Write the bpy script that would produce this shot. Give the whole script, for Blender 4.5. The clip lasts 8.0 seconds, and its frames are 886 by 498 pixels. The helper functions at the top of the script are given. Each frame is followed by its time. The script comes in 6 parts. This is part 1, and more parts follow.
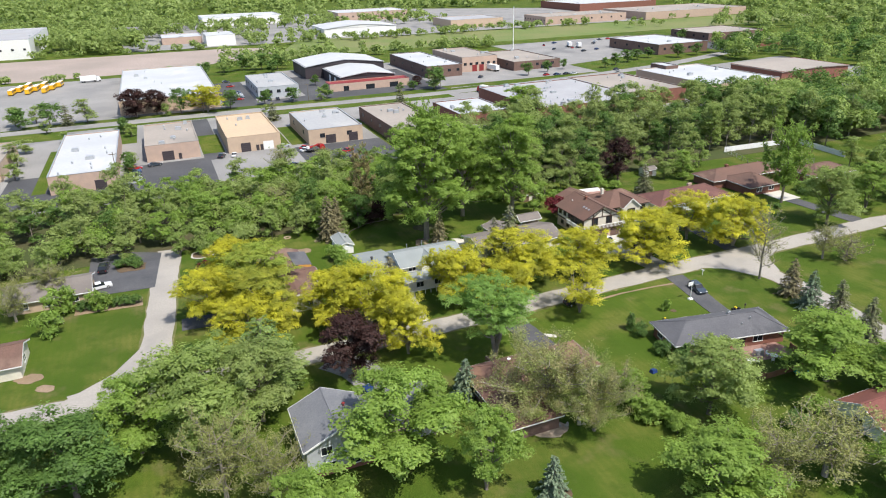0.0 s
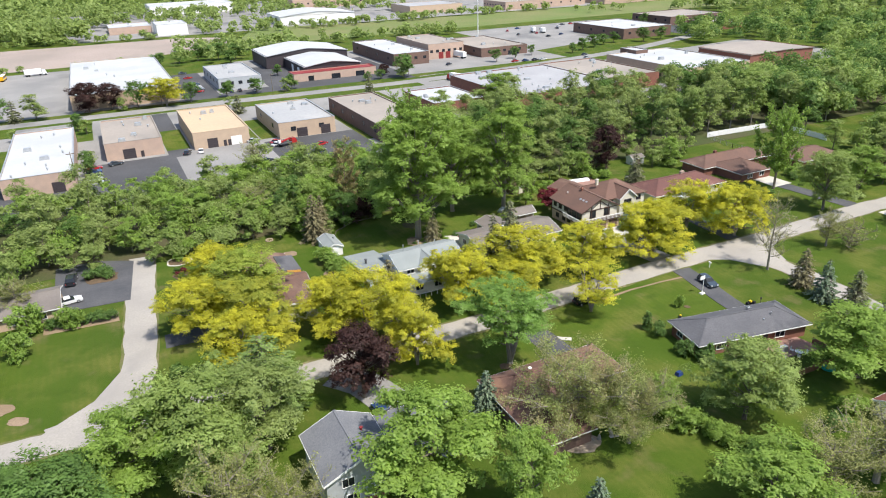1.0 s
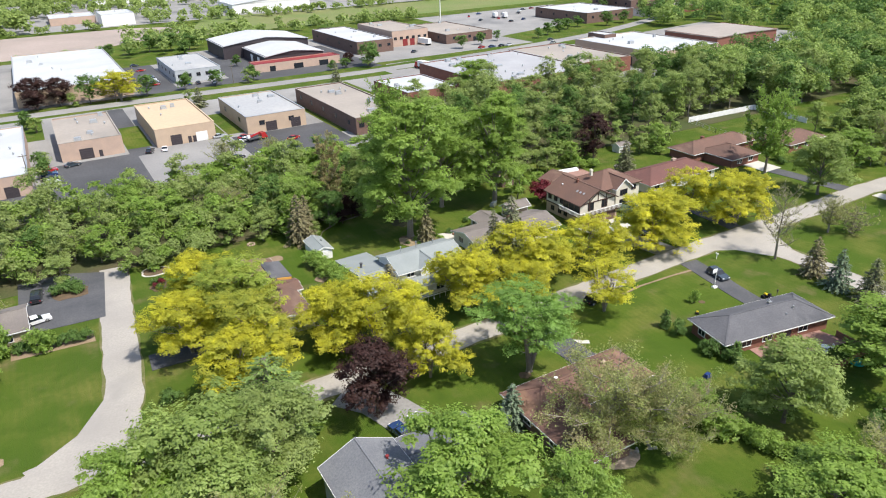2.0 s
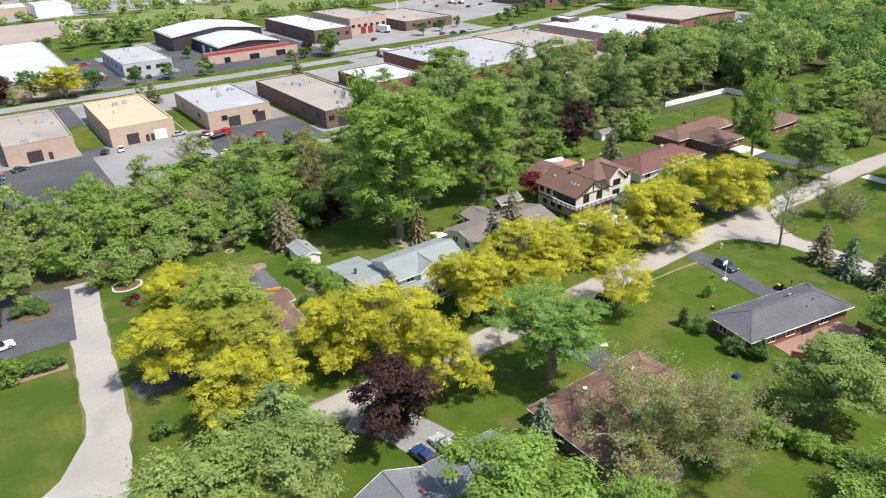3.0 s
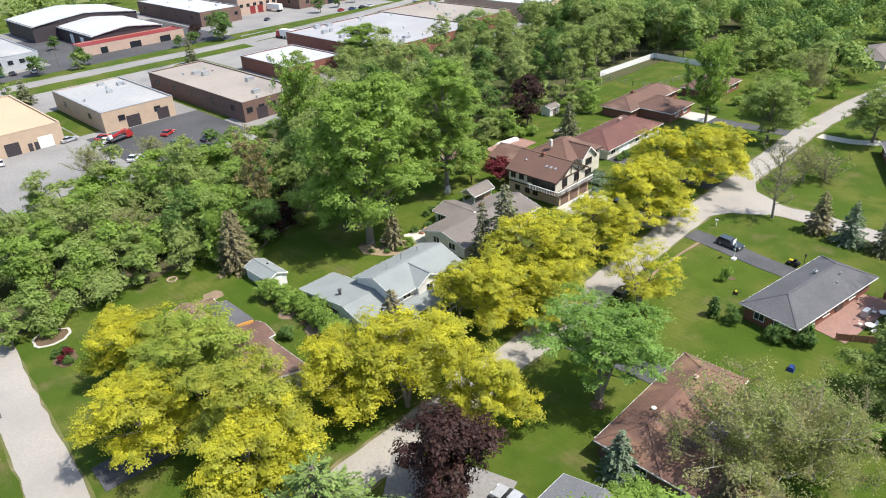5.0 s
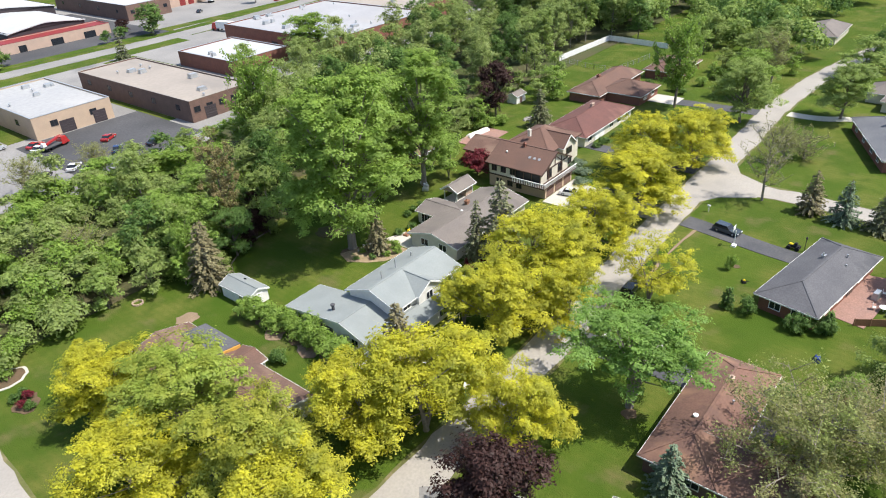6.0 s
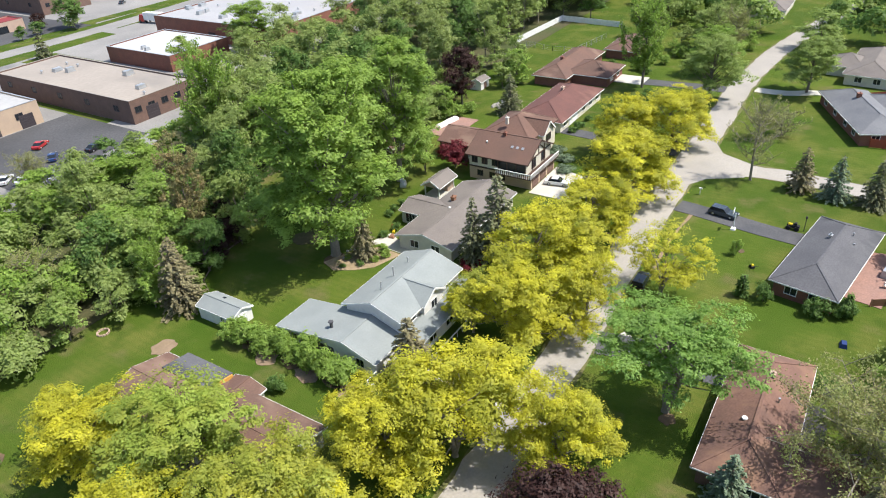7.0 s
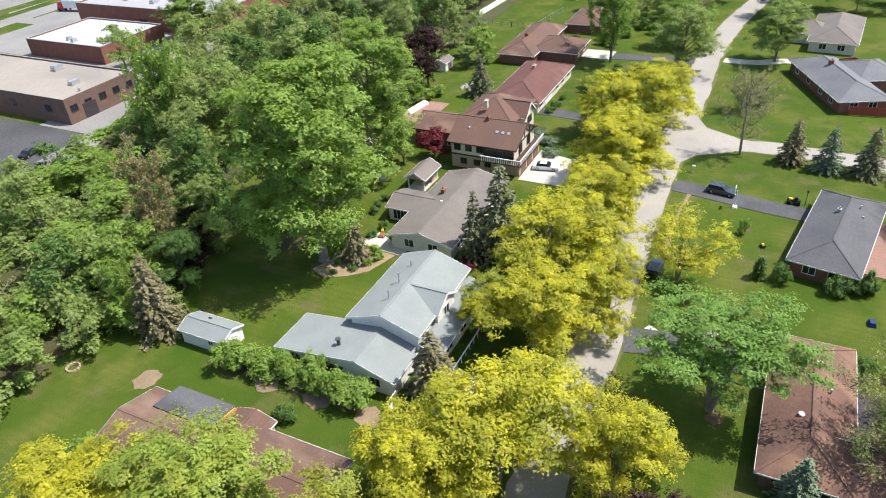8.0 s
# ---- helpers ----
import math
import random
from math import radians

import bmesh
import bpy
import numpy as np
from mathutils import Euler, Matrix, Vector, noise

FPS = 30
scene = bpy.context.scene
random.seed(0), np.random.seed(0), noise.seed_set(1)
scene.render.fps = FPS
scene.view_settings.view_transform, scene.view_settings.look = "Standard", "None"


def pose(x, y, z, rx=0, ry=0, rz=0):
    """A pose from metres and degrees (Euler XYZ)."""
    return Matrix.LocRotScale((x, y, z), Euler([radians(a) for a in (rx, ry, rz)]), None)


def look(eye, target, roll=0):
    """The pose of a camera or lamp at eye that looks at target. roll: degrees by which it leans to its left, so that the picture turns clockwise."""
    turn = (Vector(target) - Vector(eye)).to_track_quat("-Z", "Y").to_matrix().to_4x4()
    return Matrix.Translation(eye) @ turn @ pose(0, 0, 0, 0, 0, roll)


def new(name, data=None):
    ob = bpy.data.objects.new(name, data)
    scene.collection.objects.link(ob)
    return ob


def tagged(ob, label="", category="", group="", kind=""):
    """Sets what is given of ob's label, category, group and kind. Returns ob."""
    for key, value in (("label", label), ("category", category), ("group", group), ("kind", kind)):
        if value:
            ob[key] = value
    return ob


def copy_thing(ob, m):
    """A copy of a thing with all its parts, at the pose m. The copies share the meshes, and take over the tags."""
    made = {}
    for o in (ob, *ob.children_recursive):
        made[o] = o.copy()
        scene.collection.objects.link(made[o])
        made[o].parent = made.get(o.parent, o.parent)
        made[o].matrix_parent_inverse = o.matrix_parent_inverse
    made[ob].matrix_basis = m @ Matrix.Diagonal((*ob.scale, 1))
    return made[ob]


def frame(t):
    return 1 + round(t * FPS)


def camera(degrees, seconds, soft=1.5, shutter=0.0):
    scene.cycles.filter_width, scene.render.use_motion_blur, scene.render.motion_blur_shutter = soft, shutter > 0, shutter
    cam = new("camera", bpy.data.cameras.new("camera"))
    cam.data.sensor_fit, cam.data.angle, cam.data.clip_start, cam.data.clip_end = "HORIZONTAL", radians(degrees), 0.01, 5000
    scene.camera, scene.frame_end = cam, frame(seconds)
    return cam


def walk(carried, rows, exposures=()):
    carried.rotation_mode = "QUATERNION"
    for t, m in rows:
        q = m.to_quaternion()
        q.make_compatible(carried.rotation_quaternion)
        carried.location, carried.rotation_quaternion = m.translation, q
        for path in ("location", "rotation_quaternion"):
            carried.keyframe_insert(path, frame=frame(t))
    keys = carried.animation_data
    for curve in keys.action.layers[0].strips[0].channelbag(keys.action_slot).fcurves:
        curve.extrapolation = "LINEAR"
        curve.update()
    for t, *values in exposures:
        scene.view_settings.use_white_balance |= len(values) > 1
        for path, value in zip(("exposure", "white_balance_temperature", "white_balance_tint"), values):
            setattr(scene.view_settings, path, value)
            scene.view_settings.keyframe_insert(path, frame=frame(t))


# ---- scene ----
cam = camera(65.7, 8.0, soft=1.05)
PATH = [
    (0.0, (-0.74, 0.73, 64.65), (-1.73, 92.94, 25.93), -1.56),
    (0.5, (-4.99, 5.07, 64.32), (-2.94, 96.86, 24.73), -1.68),
    (1.0, (-9.10, 9.49, 64.01), (-4.05, 100.77, 23.49), -1.81),
    (1.5, (-13.06, 13.99, 63.70), (-4.99, 104.67, 22.24), -1.94),
    (2.0, (-16.88, 18.60, 63.37), (-5.72, 108.54, 20.97), -2.08),
    (2.5, (-20.55, 23.33, 63.02), (-6.19, 112.36, 19.68), -2.22),
    (3.0, (-24.06, 28.17, 62.63), (-6.38, 116.13, 18.37), -2.37),
    (3.5, (-27.40, 33.14, 62.21), (-6.25, 119.84, 17.05), -2.53),
    (4.0, (-30.57, 38.24, 61.75), (-5.82, 123.46, 15.70), -2.69),
    (4.5, (-33.55, 43.47, 61.25), (-5.08, 126.99, 14.32), -2.85),
    (5.0, (-36.33, 48.83, 60.73), (-4.05, 130.42, 12.89), -3.02),
    (5.5, (-38.88, 54.32, 60.18), (-2.77, 133.71, 11.41), -3.18),
    (6.0, (-41.19, 59.92, 59.63), (-1.28, 136.86, 9.85), -3.35),
    (6.5, (-43.24, 65.64, 59.07), (0.37, 139.85, 8.19), -3.52),
    (7.0, (-44.99, 71.46, 58.54), (2.11, 142.66, 6.42), -3.68),
    (7.5, (-46.43, 77.37, 58.05), (3.85, 145.26, 4.51), -3.84),
    (8.0, (-47.53, 83.35, 57.63), (5.51, 147.65, 2.43), -3.99),
]
walk(cam, [(t, look(eye, target, roll)) for t, eye, target, roll in PATH],
     exposures=[(0.0, 0.28), (0.5, 0.34), (1.5, 0.37), (3.5, 0.40), (6.0, 0.46), (8.0, 0.50)])


# ---- world and light ----
world = bpy.data.worlds.new("sky")
scene.world = world
world.use_nodes = True
wn = world.node_tree
sky = wn.nodes.new("ShaderNodeTexSky")
sky.sky_type = "NISHITA"
sky.sun_disc = False
SUN_EL, SUN_AZ = radians(60), math.atan2(-0.63, 0.78)
sky.sun_elevation = SUN_EL
sky.sun_rotation = radians(90) - SUN_AZ
sky.air_density, sky.dust_density = 1.0, 1.5
wn.links.new(sky.outputs["Color"], wn.nodes["Background"].inputs["Color"])
wn.nodes["Background"].inputs["Strength"].default_value = 0.17
sun = new("sun", bpy.data.lights.new("sun", "SUN"))
sun.data.energy, sun.data.angle, sun.data.color = 4.9, radians(0.6), (1.0, 0.95, 0.87)
sun.matrix_world = look((300 * math.cos(SUN_AZ) * math.cos(SUN_EL), 300 * math.sin(SUN_AZ) * math.cos(SUN_EL), 300 * math.sin(SUN_EL)), (0, 0, 0))

# ---- street grid: u runs along the street, v away from it ----
GRID = 22.5
CA, SA = math.cos(radians(GRID)), math.sin(radians(GRID))


def xy(u, v):
    return (u * CA - v * SA, u * SA + v * CA)


def uv(x, y):
    return (x * CA + y * SA, -x * SA + y * CA)


# ---- materials ----
def nodes_of(name, rough=0.8, metal=0.0, spec=0.3):
    m = bpy.data.materials.new(name)
    m.use_nodes = True
    t = m.node_tree
    b = t.nodes["Principled BSDF"]
    b.inputs["Roughness"].default_value = rough
    b.inputs["Metallic"].default_value = metal
    b.inputs["Specular IOR Level"].default_value = spec
    return m, t, b


def noise_fac(t, scale, detail=4, coord="Object", stretch=(1, 1, 1), lo=0.35, hi=0.65):
    """A 0..1 noise on object coordinates."""
    c = t.nodes.new("ShaderNodeTexCoord")
    mp = t.nodes.new("ShaderNodeMapping")
    mp.inputs["Scale"].default_value = stretch
    n = t.nodes.new("ShaderNodeTexNoise")
    n.inputs["Scale"].default_value = scale
    n.inputs["Detail"].default_value = detail
    r = t.nodes.new("ShaderNodeMapRange")
    r.inputs["From Min"].default_value, r.inputs["From Max"].default_value = lo, hi
    t.links.new(c.outputs[coord], mp.inputs["Vector"])
    t.links.new(mp.outputs["Vector"], n.inputs["Vector"])
    t.links.new(n.outputs["Fac"], r.inputs["Value"])
    return r.outputs["Result"]


def mix(t, fac, a, b, kind="MIX"):
    m = t.nodes.new("ShaderNodeMix")
    m.data_type, m.blend_type = "RGBA", kind
    if isinstance(fac, (int, float)):
        m.inputs[0].default_value = fac
    else:
        t.links.new(fac, m.inputs[0])
    for sock, val in ((m.inputs[6], a), (m.inputs[7], b)):
        if isinstance(val, tuple):
            sock.default_value = (*val, 1)
        else:
            t.links.new(val, sock)
    return m.outputs[2]


def bump(t, b, fac, strength, dist=0.02):
    n = t.nodes.new("ShaderNodeBump")
    n.inputs["Strength"].default_value, n.inputs["Distance"].default_value = strength, dist
    t.links.new(fac, n.inputs["Height"])
    t.links.new(n.outputs["Normal"], b.inputs["Normal"])


def surface(name, a, b2, big=0.25, small=6.0, rough=0.85, stretch=(1, 1, 1), amount=0.5, metal=0.0, stain=None, stain_at=(0.58, 0.7), bumpy=0.25):
    """Two tones mixed at a large and a small scale, with optional stains."""
    m, t, p = nodes_of(name, rough, metal)
    col = mix(t, noise_fac(t, big, 5, stretch=stretch), a, b2)
    fine = noise_fac(t, small, 3, lo=0.3, hi=0.7)
    dark = tuple(c * (1 - amount) for c in a)
    f2 = t.nodes.new("ShaderNodeMath")
    f2.operation = "MULTIPLY"
    f2.inputs[1].default_value = 0.55
    t.links.new(fine, f2.inputs[0])
    col = mix(t, f2.outputs[0], col, dark)
    if stain:
        col = mix(t, noise_fac(t, big * 0.6, 6, lo=stain_at[0], hi=stain_at[1], stretch=(1.3, 0.8, 1)), col, stain)
    t.links.new(col, p.inputs["Base Color"])
    bump(t, p, fine, bumpy)
    return m


def plain(name, c, rough=0.6, metal=0.0):
    return surface(name, c, tuple(x * 0.85 for x in c), 1.2, 20, rough, amount=0.15, metal=metal, bumpy=0.05)


def leaf_material(name, dark, light, glow=0.3, shift=None, old=None):
    """Leaves: tone varies by leaf, by tuft and by tree; old: tone of older leaves in patches; part of the light passes through."""
    m = bpy.data.materials.new(name)
    m.use_nodes = True
    t = m.node_tree
    t.nodes.remove(t.nodes["Principled BSDF"])
    g = t.nodes.new("ShaderNodeNewGeometry")
    oi = t.nodes.new("ShaderNodeObjectInfo")
    k = t.nodes.new("ShaderNodeMath")
    k.operation = "MULTIPLY_ADD"
    k.inputs[1].default_value = 0.5
    t.links.new(g.outputs["Random Per Island"], k.inputs[0])
    k2 = t.nodes.new("ShaderNodeMath")
    k2.operation = "MULTIPLY"
    k2.inputs[1].default_value = 0.5
    t.links.new(noise_fac(t, 0.9, 3), k2.inputs[0])
    t.links.new(k2.outputs[0], k.inputs[2])
    tone = k.outputs[0]
    col = mix(t, tone, dark, light)
    if old:
        col = mix(t, noise_fac(t, 0.4, 4, lo=0.42, hi=0.68), col, mix(t, tone, tuple(c * 0.6 for c in old), old))
    if shift:
        k = t.nodes.new("ShaderNodeMath")
        k.operation = "MULTIPLY"
        k.inputs[1].default_value = 0.75
        t.links.new(oi.outputs["Random"], k.inputs[0])
        col = mix(t, k.outputs[0], col, mix(t, tone, tuple(c * 0.6 for c in shift), shift))
    col = mix(t, noise_fac(t, 0.35, 3), col, mix(t, 0.5, col, tuple(c * 0.7 for c in dark)))
    d = t.nodes.new("ShaderNodeBsdfDiffuse")
    tr = t.nodes.new("ShaderNodeBsdfTranslucent")
    ms = t.nodes.new("ShaderNodeMixShader")
    ms.inputs[0].default_value = glow
    t.links.new(col, d.inputs["Color"])
    t.links.new(col, tr.inputs["Color"])
    t.links.new(d.outputs[0], ms.inputs[1])
    t.links.new(tr.outputs[0], ms.inputs[2])
    gl = t.nodes.new("ShaderNodeBsdfGlossy")
    gl.inputs["Roughness"].default_value = 0.6
    m2 = t.nodes.new("ShaderNodeMixShader")
    m2.inputs[0].default_value = 0.02
    t.links.new(ms.outputs[0], m2.inputs[1])
    t.links.new(gl.outputs[0], m2.inputs[2])
    t.links.new(m2.outputs[0], t.nodes["Material Output"].inputs["Surface"])
    return m


def ground_material():
    m, t, p = nodes_of("lawn", 0.95, 0, 0.1)
    a = mix(t, noise_fac(t, 0.045, 5), (0.049, 0.091, 0.009), (0.094, 0.127, 0.018))
    a = mix(t, noise_fac(t, 0.02, 4, lo=0.4, hi=0.62), a, (0.055, 0.088, 0.013))
    a = mix(t, noise_fac(t, 0.11, 6, lo=0.46, hi=0.72), a, (0.138, 0.140, 0.034))
    a = mix(t, noise_fac(t, 0.3, 6, lo=0.52, hi=0.8), a, (0.045, 0.078, 0.010))
    a = mix(t, noise_fac(t, 0.16, 6, lo=0.58, hi=0.78), a, (0.155, 0.125, 0.060))
    stripes = t.nodes.new("ShaderNodeTexWave")
    stripes.inputs["Scale"].default_value = 0.28
    stripes.inputs["Distortion"].default_value = 1.5
    stripes.inputs["Detail"].default_value = 2
    c = t.nodes.new("ShaderNodeTexCoord")
    mp = t.nodes.new("ShaderNodeMapping")
    mp.inputs["Rotation"].default_value = (0, 0, radians(-GRID))
    t.links.new(c.outputs["Object"], mp.inputs["Vector"])
    t.links.new(mp.outputs["Vector"], stripes.inputs["Vector"])
    k = t.nodes.new("ShaderNodeMath")
    k.operation = "MULTIPLY"
    k.inputs[1].default_value = 0.22
    t.links.new(stripes.outputs["Fac"], k.inputs[0])
    a = mix(t, k.outputs[0], a, (0.048, 0.098, 0.009))
    fine = noise_fac(t, 2.2, 8, lo=0.3, hi=0.7)
    a = mix(t, fine, mix(t, 0.3, a, (0.045, 0.082, 0.008)), a)
    t.links.new(a, p.inputs["Base Color"])
    bump(t, p, noise_fac(t, 6, 4), 0.6, 0.1)
    return m


LAWN = ground_material()
ROAD = surface("weathered_asphalt", (0.36, 0.335, 0.30), (0.30, 0.28, 0.255), 0.12, 3.0, 0.9, amount=0.3, stain=(0.26, 0.245, 0.225))
DRIVE = surface("dark_asphalt", (0.075, 0.077, 0.085), (0.11, 0.11, 0.115), 0.2, 4.0, 0.9)
LOT = surface("grey_lot", (0.30, 0.29, 0.275), (0.22, 0.215, 0.21), 0.05, 2.0, 0.9, stain=(0.14, 0.14, 0.14))
DARKLOT = surface("black_lot", (0.065, 0.066, 0.07), (0.10, 0.10, 0.105), 0.05, 2.0, 0.9)
CONCRETE = surface("concrete", (0.55, 0.52, 0.46), (0.45, 0.43, 0.38), 0.4, 5, 0.85, amount=0.25)
DIRT = surface("bare_earth", (0.30, 0.22, 0.15), (0.22, 0.16, 0.10), 0.3, 4, 0.95)
SANDY = surface("sandy_bed", (0.36, 0.27, 0.17), (0.26, 0.20, 0.12), 0.8, 5, 0.95, stain=(0.13, 0.16, 0.05))
MULCH = surface("mulch", (0.15, 0.10, 0.06), (0.10, 0.075, 0.045), 0.8, 5, 0.95)
BALLAST = surface("rail_gravel", (0.38, 0.31, 0.27), (0.29, 0.245, 0.21), 0.02, 1.0, 0.95, stain=(0.16, 0.17, 0.08))
FIELD = surface("rough_grass", (0.14, 0.19, 0.05), (0.20, 0.20, 0.08), 0.02, 0.8, 0.95, stain=(0.10, 0.15, 0.03))
# undergrowth floor, its colour darkened to carry the deep shade below the crowns
SHADEDFLOOR = surface("wood_floor", (0.055, 0.075, 0.02), (0.09, 0.075, 0.04), 0.08, 2.0, 0.95)
PATIO = surface("brick_paving", (0.34, 0.20, 0.16), (0.29, 0.18, 0.15), 0.5, 4, 0.9)
BARK = surface("bark", (0.15, 0.125, 0.10), (0.22, 0.19, 0.155), 0.8, 5, 0.95, stretch=(3, 3, 0.5))
PALEBARK = surface("pale_bark", (0.30, 0.265, 0.22), (0.22, 0.19, 0.155), 0.8, 5, 0.95, stretch=(3, 3, 0.5))
R_BROWN = surface("brown_shingles", (0.17, 0.098, 0.075), (0.135, 0.085, 0.068), 0.22, 5, 0.9, stretch=(1, 1, 1), stain=(0.21, 0.14, 0.105))
R_WINE = surface("red_brown_shingles", (0.165, 0.078, 0.066), (0.135, 0.068, 0.06), 0.25, 5, 0.9, stain=(0.19, 0.10, 0.08))
R_RED = surface("red_shingles", (0.20, 0.075, 0.06), (0.16, 0.065, 0.055), 0.3, 5, 0.9)
R_DARK = surface("charcoal_shingles", (0.105, 0.105, 0.115), (0.135, 0.135, 0.145), 0.22, 5, 0.9, stain=(0.06, 0.062, 0.07))
R_SLATE = surface("slate_shingles", (0.16, 0.165, 0.18), (0.20, 0.205, 0.215), 0.25, 5, 0.9)
R_TAUPE = surface("taupe_shingles", (0.21, 0.185, 0.165), (0.17, 0.15, 0.14), 0.25, 5, 0.9, stain=(0.13, 0.115, 0.105))
R_PALE = surface("pale_grey_shingles", (0.255, 0.280, 0.275), (0.215, 0.238, 0.237), 0.25, 5, 0.85, amount=0.25)
W_WHITE = plain("white_siding", (0.78, 0.77, 0.74))
W_CREAM = plain("cream_stucco", (0.68, 0.64, 0.54))
W_TAN = surface("tan_brick", (0.52, 0.39, 0.28), (0.46, 0.35, 0.26), 0.5, 9, 0.85, amount=0.25)
W_BRICK = surface("red_brick", (0.27, 0.115, 0.08), (0.22, 0.10, 0.075), 0.6, 9, 0.85)
W_DBRICK = surface("brown_brick", (0.20, 0.125, 0.10), (0.16, 0.105, 0.085), 0.6, 9, 0.85)
W_GREY = plain("grey_siding", (0.42, 0.44, 0.46))
W_DARK = plain("dark_metal_siding", (0.055, 0.045, 0.05))
W_SALMON = surface("pinkish_brick", (0.50, 0.36, 0.28), (0.43, 0.32, 0.26), 0.5, 9, 0.85, amount=0.25)
TIMBER = plain("dark_timber", (0.075, 0.045, 0.035))
TRIM = plain("white_trim", (0.80, 0.80, 0.78))
REDPAINT = plain("red_paint", (0.24, 0.035, 0.035))
ORANGE = surface("bare_plywood", (0.62, 0.33, 0.07), (0.55, 0.30, 0.08), 1, 8)
FENCEWOOD = surface("fence_wood", (0.30, 0.15, 0.09), (0.24, 0.13, 0.085), 1, 8)
REDFENCE = surface("red_fence_wood", (0.34, 0.075, 0.045), (0.28, 0.07, 0.045), 1, 8)
F_WHITE = surface("white_membrane", (0.47, 0.48, 0.49), (0.40, 0.41, 0.42), 0.06, 0.9, 0.7, amount=0.2, stain=(0.50, 0.50, 0.51))
F_GREY = surface("grey_membrane", (0.37, 0.37, 0.38), (0.31, 0.31, 0.318), 0.06, 0.9, 0.8, amount=0.25, stain=(0.33, 0.32, 0.31))
F_TAN = surface("tan_gravel_roof", (0.52, 0.39, 0.26), (0.46, 0.36, 0.25), 0.06, 0.9, 0.85, amount=0.2)
F_BROWN = surface("brown_gravel_roof", (0.34, 0.30, 0.26), (0.28, 0.25, 0.22), 0.06, 0.9, 0.85, amount=0.25, stain=(0.22, 0.20, 0.18))
F_BLUE = surface("pale_blue_membrane", (0.34, 0.345, 0.35), (0.37, 0.37, 0.365), 0.06, 0.9, 0.8, amount=0.25, stain=(0.40, 0.39, 0.38))
METAL = plain("galvanised_metal", (0.50, 0.51, 0.52), 0.4, 0.6)
RUBBER = plain("tyre_rubber", (0.02, 0.02, 0.022), 0.8)
GLASS, _t, _b = nodes_of("dark_window_glass", 0.08, 0.0, 0.35)
_b.inputs["Base Color"].default_value = (0.02, 0.024, 0.03, 1)


def paint(name, c):
    m, t, b = nodes_of(name, 0.25, 0.1, 0.5)
    t.links.new(mix(t, noise_fac(t, 3.0, 4), c, tuple(x * 0.9 for x in c)), b.inputs["Base Color"])
    b.inputs["Coat Weight"].default_value = 0.5
    return m


L_YELLOW = leaf_material("golden_locust_leaf", (0.46, 0.445, 0.035), (0.81, 0.77, 0.06), 0.5, old=(0.42, 0.47, 0.06))
L_OLIVE = leaf_material("olive_locust_leaf", (0.26, 0.31, 0.04), (0.44, 0.48, 0.08), 0.45, old=(0.58, 0.56, 0.06))
L_OLGREEN = leaf_material("grey_green_locust_leaf", (0.22, 0.31, 0.04), (0.43, 0.53, 0.10), 0.45, old=(0.52, 0.55, 0.09))
L_GREEN = leaf_material("maple_leaf", (0.20, 0.29, 0.062), (0.41, 0.54, 0.14), 0.52, (0.41, 0.48, 0.17))
L_FRESH = leaf_material("fresh_leaf", (0.19, 0.30, 0.048), (0.39, 0.545, 0.11), 0.52)
L_DEEP = leaf_material("deep_green_leaf", (0.085, 0.16, 0.034), (0.19, 0.32, 0.07), 0.45)
L_SILVER = leaf_material("silver_maple_leaf", (0.15, 0.28, 0.045), (0.34, 0.52, 0.12), 0.5)
L_PURPLE = leaf_material("purple_maple_leaf", (0.030, 0.014, 0.012), (0.080, 0.036, 0.028), 0.2)
L_SPARSE = leaf_material("budding_leaf", (0.22, 0.235, 0.07), (0.36, 0.37, 0.14), 0.3)
L_PINK = leaf_material("budding_brown_leaf", (0.27, 0.30, 0.10), (0.42, 0.50, 0.15), 0.5, old=(0.50, 0.39, 0.22))
L_TAN = leaf_material("tan_budding_leaf", (0.24, 0.19, 0.08), (0.42, 0.34, 0.16), 0.3, old=(0.30, 0.34, 0.12))
L_SPRUCE = leaf_material("spruce_needles", (0.13, 0.145, 0.07), (0.27, 0.28, 0.15), 0.15)
L_BLUE = leaf_material("blue_spruce_needles", (0.10, 0.15, 0.085), (0.24, 0.31, 0.20), 0.1)
L_RUST = leaf_material("browned_needles", (0.16, 0.135, 0.07), (0.30, 0.28, 0.15), 0.1)
L_PINE = leaf_material("pine_needles", (0.13, 0.21, 0.05), (0.29, 0.39, 0.11), 0.2)
L_RED = leaf_material("red_maple_leaf", (0.10, 0.010, 0.018), (0.20, 0.025, 0.035), 0.25)


